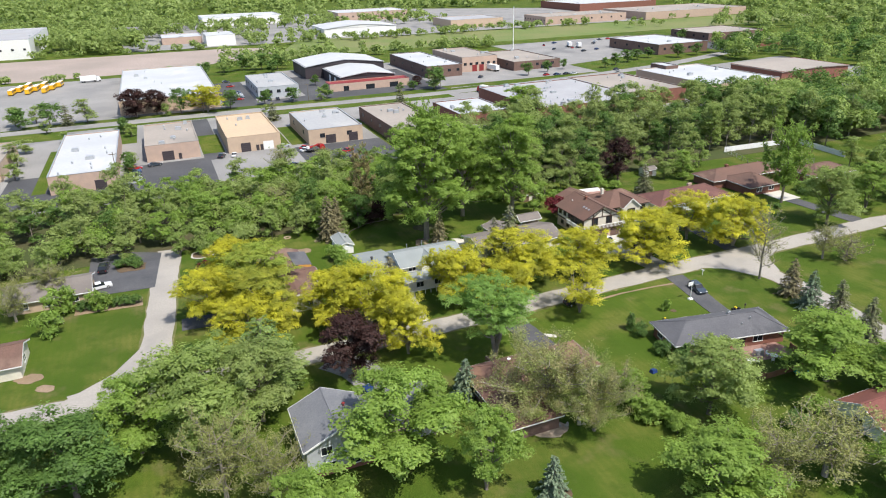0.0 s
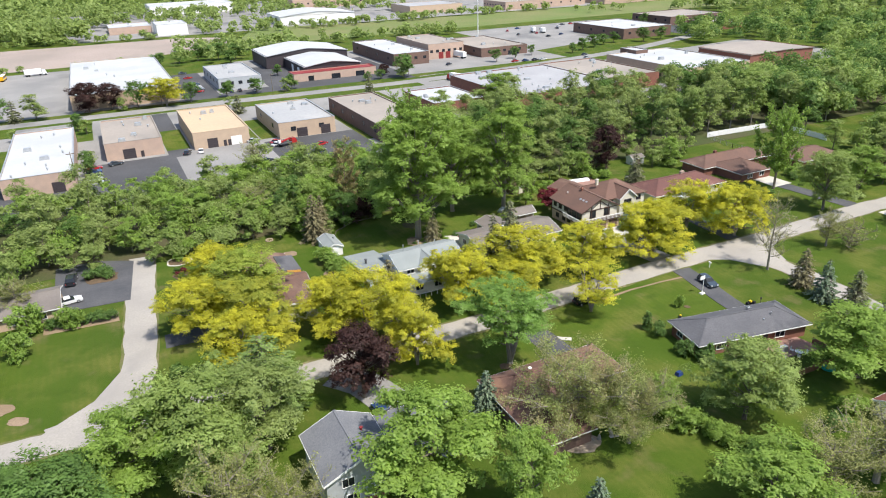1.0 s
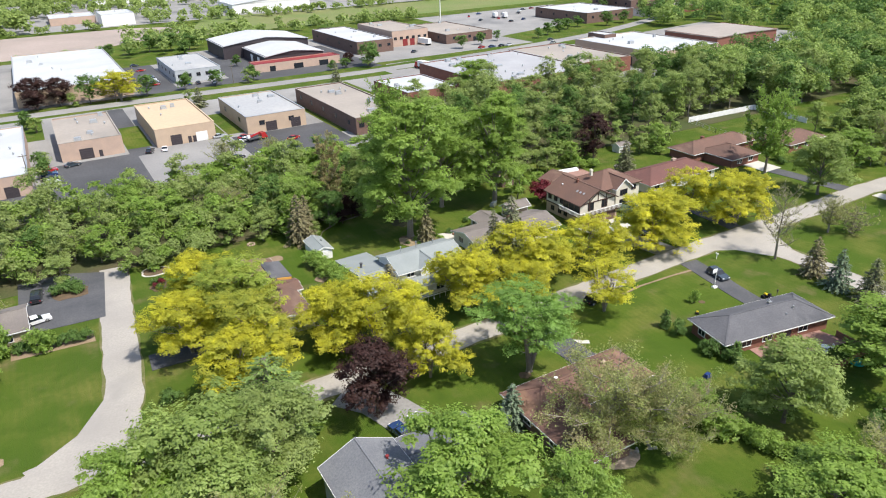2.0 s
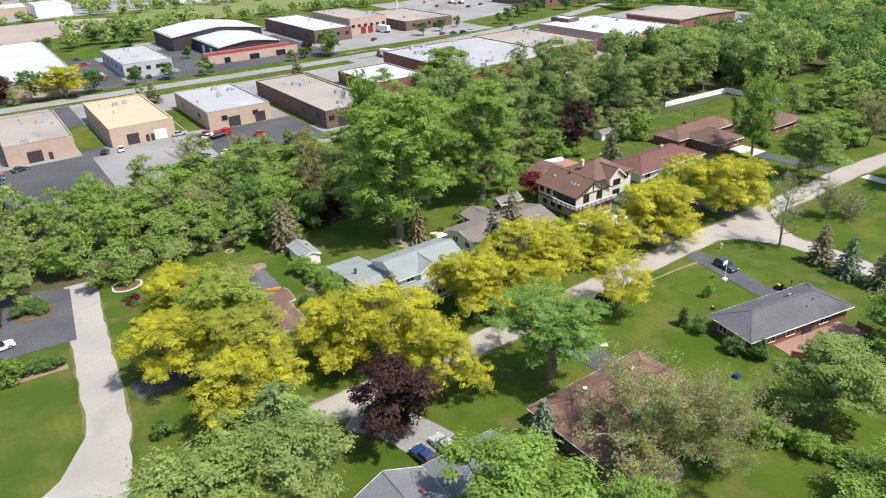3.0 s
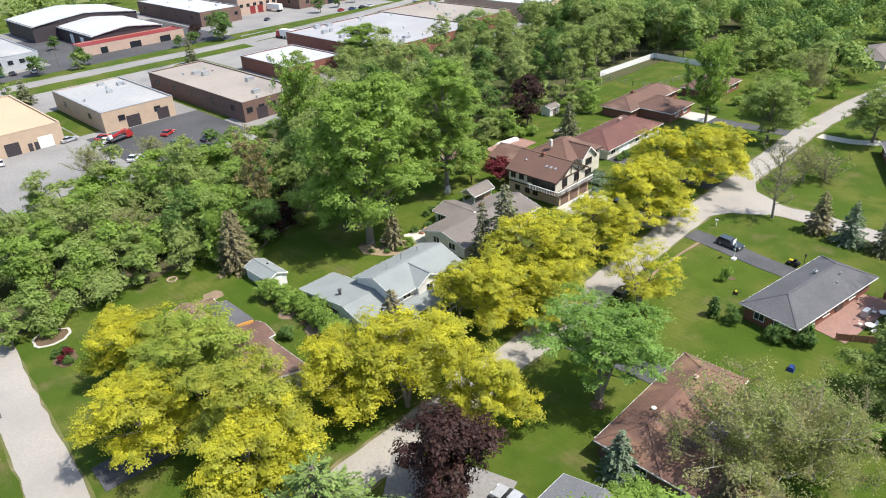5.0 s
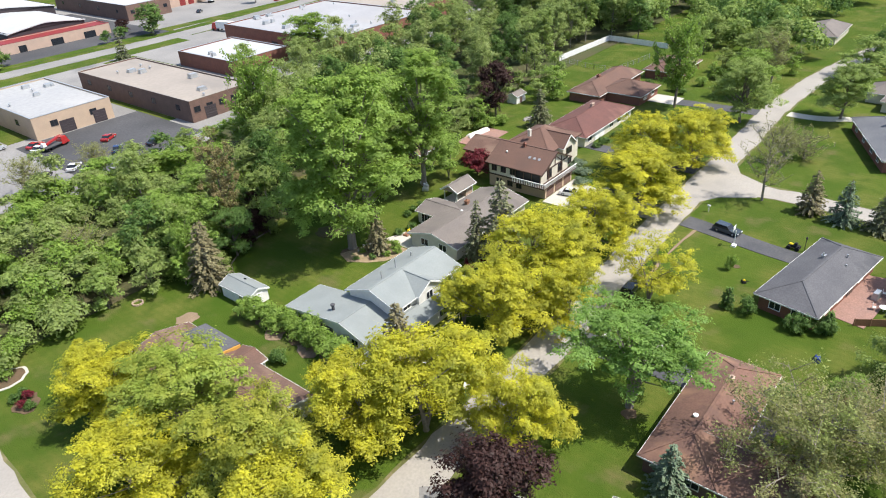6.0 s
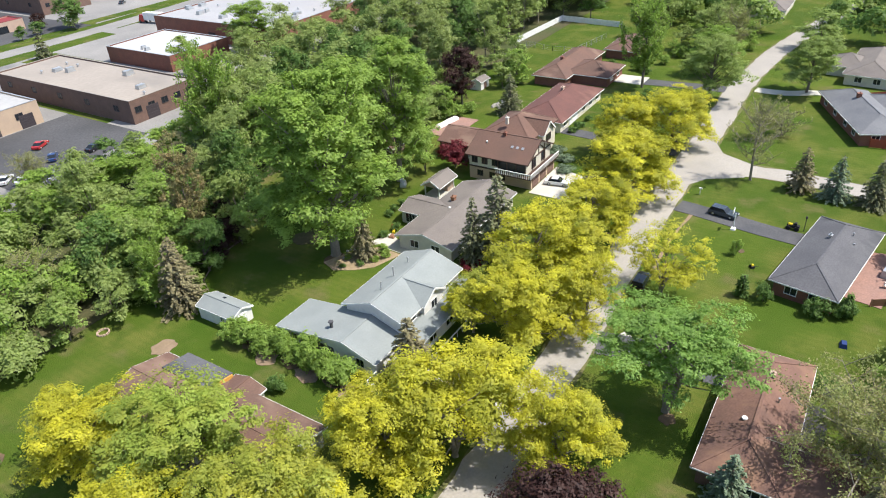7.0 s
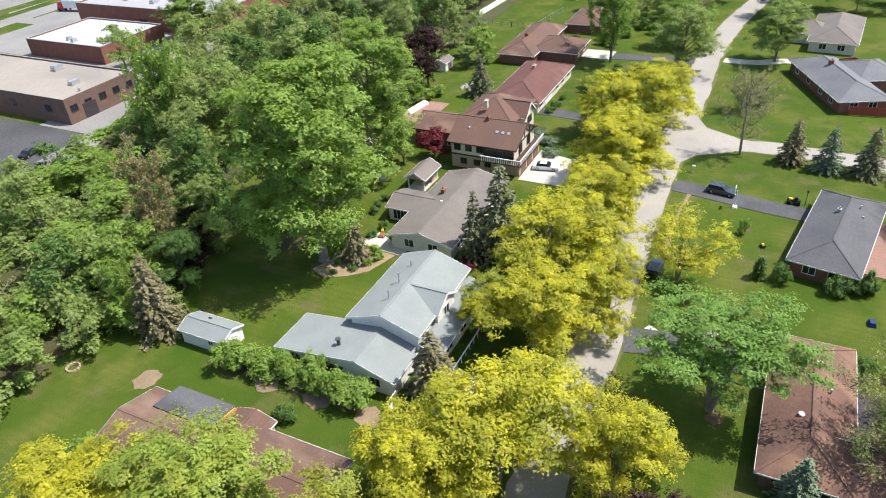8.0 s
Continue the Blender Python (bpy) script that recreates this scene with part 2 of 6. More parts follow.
# ---- mesh helpers ----
class Geo:
    """Collects corners and faces for one mesh."""

    def __init__(self):
        self.v, self.f = [], []

    def face(self, *pts):
        n = len(self.v)
        self.v += [tuple(p) for p in pts]
        self.f.append(tuple(range(n, n + len(pts))))
        return self

    def hull(self, bottom, top):
        """A prism between two rings of the same length."""
        n, k = len(self.v), len(bottom)
        self.v += [tuple(p) for p in bottom] + [tuple(p) for p in top]
        self.f.append(tuple(range(n + k - 1, n - 1, -1)))
        self.f.append(tuple(range(n + k, n + 2 * k)))
        for i in range(k):
            j = (i + 1) % k
            self.f.append((n + i, n + j, n + k + j, n + k + i))
        return self

    def box(self, x0, x1, y0, y1, z0, z1, inset=0.0):
        i = inset
        return self.hull([(x0, y0, z0), (x1, y0, z0), (x1, y1, z0), (x0, y1, z0)],
                         [(x0 + i, y0 + i, z1), (x1 - i, y0 + i, z1), (x1 - i, y1 - i, z1), (x0 + i, y1 - i, z1)])

    def bar(self, a, b, w, h):
        """An upright-sided bar from a to b, w wide and h high."""
        a, b = Vector(a), Vector(b)
        d = (b - a).normalized()
        s = d.cross(Vector((0, 0, 1)))
        s = s.normalized() * w / 2 if s.length > 1e-4 else Vector((w / 2, 0, 0))
        n = s.cross(d).normalized() * h / 2
        return self.hull([a - s - n, a + s - n, a + s + n, a - s + n], [b - s - n, b + s - n, b + s + n, b - s + n])

    def tube(self, pts, radii, sides=6):
        n = len(self.v)
        for i, (p, r) in enumerate(zip(pts, radii)):
            p = Vector(p)
            d = (Vector(pts[min(i + 1, len(pts) - 1)]) - Vector(pts[max(i - 1, 0)])).normalized()
            a = d.orthogonal().normalized()
            b = d.cross(a)
            self.v += [tuple(p + r * (math.cos(k * math.tau / sides) * a + math.sin(k * math.tau / sides) * b)) for k in range(sides)]
        for i in range(len(pts) - 1):
            for k in range(sides):
                j = (k + 1) % sides
                self.f.append((n + i * sides + k, n + i * sides + j, n + (i + 1) * sides + j, n + (i + 1) * sides + k))
        self.f.append(tuple(n + (len(pts) - 1) * sides + k for k in range(sides)))
        return self

    def mesh(self, name, mat):
        me = bpy.data.meshes.new(name)
        me.from_pydata(self.v, [], self.f)
        me.materials.append(mat)
        return me


def part(name, geo, mat, parent=None, label="", at=None):
    """One mesh under a thing or a part; geo is a Geo or a finished mesh."""
    ob = new(name, geo.mesh(name, mat) if isinstance(geo, Geo) else geo)
    if parent:
        ob.parent = parent
    if at is not None:
        ob.matrix_basis = at
    if label:
        ob["label"] = label
    return ob


def thing(name, x, y, z, yaw, label, category, group="", kind=""):
    ob = new(name)
    ob.empty_display_size = 0.5
    ob.matrix_basis = pose(x, y, z, 0, 0, yaw)
    return tagged(ob, label, category, group, kind)


# ---- ground ----
def grid_sheet():
    g = Geo()
    edges = [-4500, -1500, -600, -300, -150, 0, 150, 300, 600, 900, 1500, 4500]
    for a, b in zip(edges, edges[1:]):
        for c, d in zip(edges, edges[1:]):
            g.face((a, c, 0), (b, c, 0), (b, d, 0), (a, d, 0))
    return g


tagged(part("ground", grid_sheet(), LAWN), "mown suburban lawn with dry and worn patches", "ground", kind="structure")


def slab(name, pts, mat, top, label, category="pavement", kind="structure"):
    """A thin paved or bare patch; pts in street coordinates."""
    ring = [xy(*p) for p in pts]
    g = Geo().hull([(x, y, -0.1) for x, y in ring], [(x, y, top) for x, y in ring])
    return tagged(part(name, g, mat), label, category, kind=kind)


def ribbon(name, line, width, mat, top, label, category="road", rag=0.25):
    """A road along a line in street coordinates, with slightly uneven edges."""
    P = [Vector(p) for p in line]
    fine = []
    for i in range(len(P) - 1):
        p0, p1, p2, p3 = P[max(i - 1, 0)], P[i], P[i + 1], P[min(i + 2, len(P) - 1)]
        k = max(2, int((p2 - p1).length / 2.5))
        for j in range(k):
            s = j / k
            fine.append(0.5 * ((2 * p1) + (p2 - p0) * s + (2 * p0 - 5 * p1 + 4 * p2 - p3) * s * s + (3 * p1 - p0 - 3 * p2 + p3) * s ** 3))
    fine.append(P[-1])
    rng = random.Random(len(line) * 7 + int(width * 10))
    v, f = [], []
    for i, p in enumerate(fine):
        d = (fine[min(i + 1, len(fine) - 1)] - fine[max(i - 1, 0)]).normalized()
        n = Vector((-d.y, d.x))
        for s in (-1, 1):
            q = p + n * s * (width / 2 + rng.uniform(-rag, rag))
            x, y = xy(q.x, q.y)
            v += [(x, y, top), (x, y, -0.1)]
    for i in range(len(fine) - 1):
        a = i * 4
        f += [(a, a + 4, a + 6, a + 2), (a, a + 1, a + 5, a + 4), (a + 2, a + 6, a + 7, a + 3)]
    g = Geo()
    g.v, g.f = v, f
    return tagged(part(name, g, mat), label, category, kind="structure")


def blob(name, x, y, rx, ry, mat, top, label, category="ground", seed=1):
    """An uneven round patch of bare earth or mulch."""
    rng = random.Random(seed)
    k = 18
    w = [rng.uniform(0.82, 1.12) for _ in range(k)]
    ring = [(x + rx * w[i] * math.cos(i * math.tau / k), y + ry * w[i] * math.sin(i * math.tau / k)) for i in range(k)]
    g = Geo().hull([(a, b, -0.1) for a, b in ring], [(a, b, top) for a, b in ring])
    return tagged(part(name, g, mat), label, category, kind="structure")

# ---- roads, drives, lots ----
ribbon("road", [(-220, 109), (-60, 109.5), (-10, 108.5), (15, 108.5), (50, 109), (90, 110.6), (140, 111), (167, 111.5), (202, 108.5), (240, 101), (290, 92)], 5.6, ROAD, 0.06, "sun-bleached grey asphalt residential street without kerbs")
ribbon("side_road", [(114.5, 112), (115.8, 100), (116.2, 88), (114, 70), (108, 40), (104, 0)], 5.2, ROAD, 0.056, "pale asphalt side street leaving the main street")
ribbon("dead_end_road", [(-22, 110), (-14, 113.5), (-9.5, 121), (-8, 133), (-6.4, 153), (-4.6, 173)], 5.6, ROAD, 0.064, "pale concrete stub road ending at the trees")
slab("junction_flare", [(104, 109), (109, 106), (112.5, 100), (119, 100), (122, 106), (128, 109)], ROAD, 0.068, "flared asphalt corner of the street junction", "road")
slab("dead_end_flare", [(-36, 107.5), (-24, 111), (-16, 117), (-11.8, 124), (-7, 124), (-7.5, 116), (-9, 110), (-12, 106.8)], ROAD, 0.07, "wide asphalt corner where the stub road leaves", "road")
ribbon("driveway", [(96.6, 107.7), (95.6, 101), (94, 93), (93.2, 86)], 4.2, DRIVE, 0.072, "dark asphalt driveway beside a lawn", "driveway", 0.1)
ribbon("driveway", [(54.6, 106.2), (55.6, 100), (56, 90)], 4.8, DRIVE, 0.072, "dark asphalt driveway in front of a brown-roofed house", "driveway", 0.1)
ribbon("driveway", [(118.7, 113.9), (119.4, 126), (120.4, 140)], 3.6, DRIVE, 0.072, "dark asphalt driveway along a green lawn", "driveway", 0.1)
ribbon("driveway", [(96.8, 113.6), (96, 119), (94.5, 125)], 6.0, LOT, 0.072, "worn grey driveway apron by the street", "driveway", 0.1)
slab("drive_apron", [(89.5, 124), (99, 123), (102, 133.2), (89.5, 133.2)], CONCRETE, 0.08, "pale concrete forecourt before garage doors", "driveway")
ribbon("driveway", [(161, 114.4), (160, 126), (158.5, 142)], 4.6, DRIVE, 0.072, "dark asphalt driveway with a pale end", "driveway", 0.1)
slab("drive_apron", [(156.5, 134), (163, 134), (163, 142), (156.5, 142)], CONCRETE, 0.08, "pale concrete pad before a garage", "driveway")
ribbon("driveway", [(163.5, 108), (163.5, 101), (166.7, 94), (166, 88)], 3.4, CONCRETE, 0.072, "pale concrete drive to a brick house", "driveway", 0.1)
ribbon("driveway", [(-4, 130.5), (6, 130), (14, 129)], 5.0, DRIVE, 0.075, "dark asphalt driveway shaded by yellow trees", "driveway", 0.1)
slab("driveway", [(-22.5, 152.5), (-8.5, 151.5), (-6.5, 172), (-14, 176), (-22.5, 176)], DRIVE, 0.072, "dark asphalt turning court with a planted island", "driveway")
ribbon("driveway", [(19.6, 105.8), (23, 101), (25.5, 93)], 6.5, LOT, 0.072, "grey driveway under trees with parked cars", "driveway", 0.1)
ribbon("driveway", [(39.1, 111.8), (40, 121), (42, 131)], 3.2, CONCRETE, 0.072, "pale concrete walk to a white house", "driveway", 0.1)
ribbon("footpath", [(60, 96), (57.5, 98), (56.6, 101), (58, 104)], 1.0, CONCRETE, 0.066, "curved pale concrete garden path", "path", 0.05)
ribbon("footpath", [(74, 105.2), (84, 105.4), (94, 104.8)], 0.45, DIRT, 0.085, "narrow worn path beside the street", "path", 0.15)
slab("patio", [(60.8, 141.5), (62.3, 141), (65.5, 147.6), (61.4, 149)], CONCRETE, 0.08, "pale concrete patio beside a ranch house")
slab("patio", [(79, 75.5), (95, 73), (94, 79), (80, 81)], PATIO, 0.08, "reddish paved patio behind a grey-roofed house")

ribbon("road", [(-260, 344), (0, 345), (150, 342), (260, 355), (330, 372), (460, 420)], 9.5, LOT, 0.07, "grey industrial street past flat-roofed units")
slab("yard", [(-92, 222), (14, 218), (110, 232), (230, 246), (240, 336), (-92, 336)], LOT, 0.02, "worn grey paving round industrial units")
slab("yard", [(-92, 353), (250, 355), (250, 468), (140, 472), (30, 472), (-92, 500)], LOT, 0.02, "worn grey paving round large sheds")
for a, b, c, d in ((11, 19, 268, 300), (39.8, 43.5, 268, 316), (-19, -12, 300, 336), (44, 50, 266, 300), (78, 80.4, 245, 300), (46, 140, 328, 337.5), (102, 114, 292, 326), (-90, -40, 322, 337), (-60, 140, 352, 357), (146, 250, 354, 361), (29, 46, 440, 486), (46, 72, 440, 486), (-43, -39, 240, 300)):
    slab("grass_strip", [(a, c), (b, c), (b, d), (a, d)], LAWN, 0.062, "mown grass strip beside industrial paving", "lawn")
slab("lot", [(14, 216), (76, 222), (76, 262), (43, 266), (43, 340), (47, 340), (47, 300), (42, 262), (14, 262)], LOT, 0.05, "grey asphalt yard before tan industrial units")
slab("lot", [(44, 226), (78, 229), (78, 261.5), (44, 261.5)], DARKLOT, 0.062, "dark asphalt yard with parked work trucks")
slab("lot", [(-52, 222), (13, 218), (13, 262), (-52, 262)], DARKLOT, 0.054, "grey asphalt yard before industrial units")
slab("lot", [(11, 258), (18, 258), (18, 335), (11, 335)], DARKLOT, 0.058, "narrow dark drive between units")
slab("lot", [(-18.5, 245), (-11.5, 245), (-11.5, 335), (-18.5, 335)], LOT, 0.058, "narrow grey drive between units")
slab("lot", [(29, 352), (46, 352), (46, 470), (29, 470)], DARKLOT, 0.058, "dark asphalt parking strip with cars")
slab("lot", [(46, 352), (146, 352), (146, 440), (72, 440), (72, 372), (46, 366)], DARKLOT, 0.05, "black asphalt forecourt of a large shed")
slab("lot", [(-90, 352), (-18, 352), (-18, 500), (-90, 500)], LOT, 0.05, "pale bus yard with parked vehicles")
slab("lot", [(72, 235), (79, 235), (79, 338), (72, 338)], LOT, 0.058, "concrete service drive between units")
slab("lot", [(100, 262), (146, 262), (146, 338), (103, 338)], LOT, 0.054, "pale concrete loading yard")
slab("lot", [(148, 352), (250, 362), (250, 400), (170, 400)], LOT, 0.05, "grey parking lot before brick units")
slab("lot", [(250, 395), (390, 430), (390, 520), (255, 520)], LOT, 0.05, "pale contractor yard with trucks")
slab("lot", [(228, 240), (390, 262), (390, 355), (228, 335)], LOT, 0.046, "grey yard round flat-roofed units")
slab("lot", [(380, 400), (480, 420), (480, 500), (380, 500)], DARKLOT, 0.054, "dark parking lot")
slab("rail_strip", [(-420, 502), (0, 516), (84, 560), (97, 612), (60, 634), (-420, 642)], BALLAST, 0.06, "bare brownish rail corridor", "ground")
slab("meadow", [(96, 545), (680, 545), (680, 632), (250, 640), (128, 668), (100, 590)], FIELD, 0.055, "rough green field along the rail corridor", "ground")
# dark floor sheets: the shade beneath the trees is painted into their tone
slab("wood_floor", [(-190, 168), (60, 172), (60, 212), (-190, 232)], SHADEDFLOOR, 0.05, "undergrowth floor of the tree belt, tree shade in its dark colour", "ground")
slab("wood_floor", [(60, 186), (110, 178), (176, 176), (460, 176), (460, 244), (100, 236), (60, 214)], SHADEDFLOOR, 0.05, "undergrowth floor of the tall woods, tree shade in its dark colour", "ground")
slab("lot", [(-20, 655), (130, 652), (250, 650), (560, 640), (560, 860), (330, 1050), (-40, 960)], LOT, 0.05, "pale asphalt round far warehouses")
slab("garden_bed", [(51.8, 149), (53.4, 146), (55.5, 143.7), (60.6, 142.0), (61, 146.5), (57.5, 150), (53, 152)], SANDY, 0.06, "sandy planted bed round a big tree", "ground")
for k in range(6):
    blob("bare_earth", *xy(31.2 + (k % 2) * 1.2, 129 + k * 3.6), 1.5, 2.1, MULCH if k % 2 else DIRT, 0.05 + k * 0.004, "bare brown earth below a hedge", seed=40 + k)
blob("dirt_ring", -36.4, 155.5, 1.8, 1.6, DIRT, 0.05, "round worn dirt patch in the lawn", seed=3)
blob("dirt_patch", *xy(-26.5, 117), 1.7, 1.2, DIRT, 0.05, "oval bare dirt patch in the lawn", seed=4)
blob("dirt_patch", *xy(-29.5, 121.5), 2.4, 1.6, DIRT, 0.05, "bare dirt patch beside a house", seed=5)
blob("patio_circle", 13.4, 84.6, 2.8, 2.2, surface("pinkish_gravel", (0.42, 0.34, 0.26), (0.36, 0.29, 0.22), 0.4, 5), 0.07, "round pinkish gravel garden patio", "pavement", seed=6)
blob("island_bed", *xy(-13.6, 166), 3.9, 3.3, MULCH, 0.12, "mulched planting island in the driveway", seed=7)
blob("edged_bed", *xy(2.7, 166.2), 3.0, 2.5, CONCRETE, 0.10, "pale stone edging of a planted oval bed", seed=61)
blob("edged_bed_soil", *xy(2.7, 166.2), 2.6, 2.1, MULCH, 0.14, "mulched oval bed with a shrub", seed=61)
blob("flower_bed", *xy(2.2, 158.6), 1.6, 2.4, MULCH, 0.06, "mulched bed of coloured shrubs", seed=62)
blob("tree_bed", *xy(58.2, 159.5), 3.2, 2.6, SHADEDFLOOR, 0.05, "dark bed under shrubs", seed=8)
for k, (bx, by, r) in enumerate([(5.9, 104.5, 1.0), (-7.3, 159.8, 2.2), (43.0, 120.6, 0.6), (12.4, 71, 2)]):
    blob("mulch_ring", bx, by, r, r * 0.9, MULCH, 0.055, "mulched ring at the foot of a tree", seed=20 + k)


SHOULDER = surface("dry_verge", (0.155, 0.145, 0.06), (0.10, 0.125, 0.03), 0.4, 3, 0.95, stain=(0.24, 0.19, 0.12))
ribbon("verge", [(-220, 109), (-60, 109.5), (-10, 108.5), (15, 108.5), (50, 109), (90, 110.6), (140, 111), (167, 111.5), (202, 108.5), (240, 101)], 6.4, SHOULDER, 0.03, "dry worn grass verge of the street", "verge", 0.25)
ribbon("verge", [(115.8, 106), (116.2, 88), (114, 70), (108, 40)], 6.0, SHOULDER, 0.026, "dry worn grass verge of the side street", "verge", 0.25)
ribbon("verge", [(-14, 113.5), (-9.5, 121), (-8, 133), (-6.4, 153), (-4.6, 174)], 6.3, SHOULDER, 0.034, "brown worn verge of the stub road", "verge", 0.2)
slab("hedge_bed", [(-24, 144.2), (-11, 143.2), (-11, 147.4), (-24, 148)], DIRT, 0.05, "bare strip under a clipped hedge", "ground")

# ---- buildings ----
WINDOW_CACHE = {}


def cached(key, make):
    if key not in WINDOW_CACHE:
        WINDOW_CACHE[key] = make()
    return WINDOW_CACHE[key]


def side_pose(rect, side, along, z):
    """A pose on a wall of the rectangle: local x along the wall, local y outwards is -y."""
    x0, x1, y0, y1 = rect
    if side == "s":
        return pose(x0 + along * (x1 - x0), y0, z)
    if side == "n":
        return pose(x0 + along * (x1 - x0), y1, z, 0, 0, 180)
    if side == "w":
        return pose(x0, y0 + along * (y1 - y0), z, 0, 0, -90)
    return pose(x1, y0 + along * (y1 - y0), z, 0, 0, 90)


def window(parent, rect, side, along, z, w, h, trim=TRIM, bars=1):
    def frame_mesh():
        g = Geo()
        t = 0.09
        g.box(-w / 2 - t, w / 2 + t, -0.07, 0.03, h, h + t).box(-w / 2 - t, w / 2 + t, -0.12, 0.03, -t, 0)
        g.box(-w / 2 - t, -w / 2, -0.07, 0.03, 0, h).box(w / 2, w / 2 + t, -0.07, 0.03, 0, h)
        for k in range(bars):
            x = -w / 2 + (k + 1) * w / (bars + 1)
            g.box(x - 0.035, x + 0.035, -0.06, 0.02, 0, h)
        return g.mesh("window", trim)
    fr = part("window", cached(("f", w, h, trim.name, bars), frame_mesh), None, parent, at=side_pose(rect, side, along, z))
    part("pane", cached(("p", w, h), lambda: Geo().box(-w / 2, w / 2, -0.03, 0.01, 0, h).mesh("pane", GLASS)), None, fr)


def panel_door(parent, rect, side, along, w, h, mat, name="door", ribs=0):
    def make():
        prof = [(0.02, h), (0.02, 0)]
        for k in range(max(1, ribs)):
            q = h / max(1, ribs)
            prof += [(-0.03, k * q + 0.01), (-0.08, k * q + 0.05), (-0.08, (k + 1) * q - 0.05), (-0.03, (k + 1) * q - 0.01)]
        g = Geo().hull([(-w / 2, y, z) for y, z in prof], [(w / 2, y, z) for y, z in prof])
        return g.mesh(name, mat)
    part(name, cached((name, w, h, mat.name, ribs), make), None, parent, at=side_pose(rect, side, along, 0.05))


def block(parent, u0, u1, v0, v1, eave, rise, wall, roof, style="gable", axis="u", over=0.5, trim=TRIM, base=0.0, ridge=None, labels=("", "")):
    """Walls and roof of one wing. Corners in the parent's own metres. ridge: place of the ridge across, 0..1."""
    W, R, T, caps = Geo(), Geo(), [], []
    W.box(u0, u1, v0, v1, base, eave)
    k = 0.5 if ridge is None else ridge
    # work in (a, b): a along the ridge, b across
    a0, a1, b0, b1 = (u0, u1, v0, v1) if axis == "u" else (v0, v1, u0, u1)
    bm = b0 + k * (b1 - b0)
    P = (lambda a, b, z: (a, b, z)) if axis == "u" else (lambda a, b, z: (b, a, z))
    s0, s1 = rise / (bm - b0), rise / (b1 - bm)
    th = 0.22
    A0, A1, B0, B1 = a0 - over, a1 + over, b0 - over, b1 + over
    z0, z1, zr = eave - over * s0, eave - over * s1, eave + rise
    if style == "gable":
        for a, b in ((a0, a0 + 0.2), (a1 - 0.2, a1)):
            W.hull([P(a, b0, eave), P(a, b1, eave), P(a, bm, zr - 0.02)], [P(b, b0, eave), P(b, b1, eave), P(b, bm, zr - 0.02)])
        prof = [(B0, z0), (bm, zr), (B1, z1), (B1, z1 + th), (bm, zr + th), (B0, z0 + th)]
        R.hull([P(A0, b, z) for b, z in prof], [P(A1, b, z) for b, z in prof])
        for a in (A0, A1):
            T.append(("rake_board", Geo().bar(P(a, B0, z0 + 0.08), P(a, bm, zr + 0.08), 0.07, 0.26)))
            T.append(("rake_board", Geo().bar(P(a, bm, zr + 0.08), P(a, B1, z1 + 0.08), 0.07, 0.26)))
        caps.append(Geo().bar(P(A0, bm, zr + th), P(A1, bm, zr + th), 0.3, 0.07))
    else:
        h0 = min((b1 - b0) / 2, (a1 - a0) / 2 - 0.3) + over
        low = [P(A0, B0, z0), P(A1, B0, z0), P(A1, B1, z0), P(A0, B1, z0)]
        up = [(x, y, z + th) for x, y, z in low]
        ra, rb = P(A0 + h0, bm, zr + th), P(A1 - h0, bm, zr + th)
        R.face(*low[::-1])
        for i in range(4):
            R.face(low[i], low[(i + 1) % 4], up[(i + 1) % 4], up[i])
        R.face(up[0], up[1], rb, ra).face(up[1], up[2], rb).face(up[2], up[3], ra, rb).face(up[3], up[0], ra)
        caps.append(Geo().bar(ra, rb, 0.3, 0.08))
        for c, e in ((up[0], ra), (up[3], ra), (up[1], rb), (up[2], rb)):
            caps.append(Geo().bar(c, e, 0.28, 0.07))
        for a in (A0, A1):
            T.append(("gutter", Geo().bar(P(a, B0, z0 + 0.1), P(a, B1, z0 + 0.1), 0.1, 0.18)))
    for b, z in ((B0, z0), (B1, z1)):
        T.append(("gutter", Geo().bar(P(A0, b, z + 0.1), P(A1, b, z + 0.1), 0.12, 0.18)))
    part("wall", W, wall, parent, labels[0])
    part("roof", R, roof, parent, labels[1])
    for nm, gg in T:
        part(nm, gg, trim, parent)
    for gg in caps:
        part("ridge_cap", gg, roof, parent)
    return (u0, u1, v0, v1)


def pipe(parent, x, y, z, h=0.7, r=0.09, mat=METAL):
    g = Geo().tube([(x, y, z - 0.3), (x, y, z + h)], [r, r], 8).tube([(x, y, z + h), (x, y, z + h + 0.12)], [r * 1.7, r * 1.5], 8)
    part("vent_pipe", g, mat, parent)


def chimney(parent, x, y, z0, z1, w=0.9, d=0.6, mat=W_BRICK):
    g = Geo().box(x - w / 2, x + w / 2, y - d / 2, y + d / 2, z0, z1).box(x - w / 2 - 0.08, x + w / 2 + 0.08, y - d / 2 - 0.08, y + d / 2 + 0.08, z1, z1 + 0.15)
    g.tube([(x - w / 5, y, z1 + 0.1), (x - w / 5, y, z1 + 0.5)], [0.13, 0.11], 8)
    part("chimney", g, mat, parent)


def house_at(u, v, label, yaw=GRID, name="house"):
    return thing(name, *xy(u, v), 0, yaw, label, "house" if name == "house" else name.replace("_", " "))


def row(parent, rect, side, spots, z=0.9, w=1.5, h=1.2, trim=TRIM, bars=1):
    for s in spots:
        window(parent, rect, side, s, z, w, h, trim, bars)


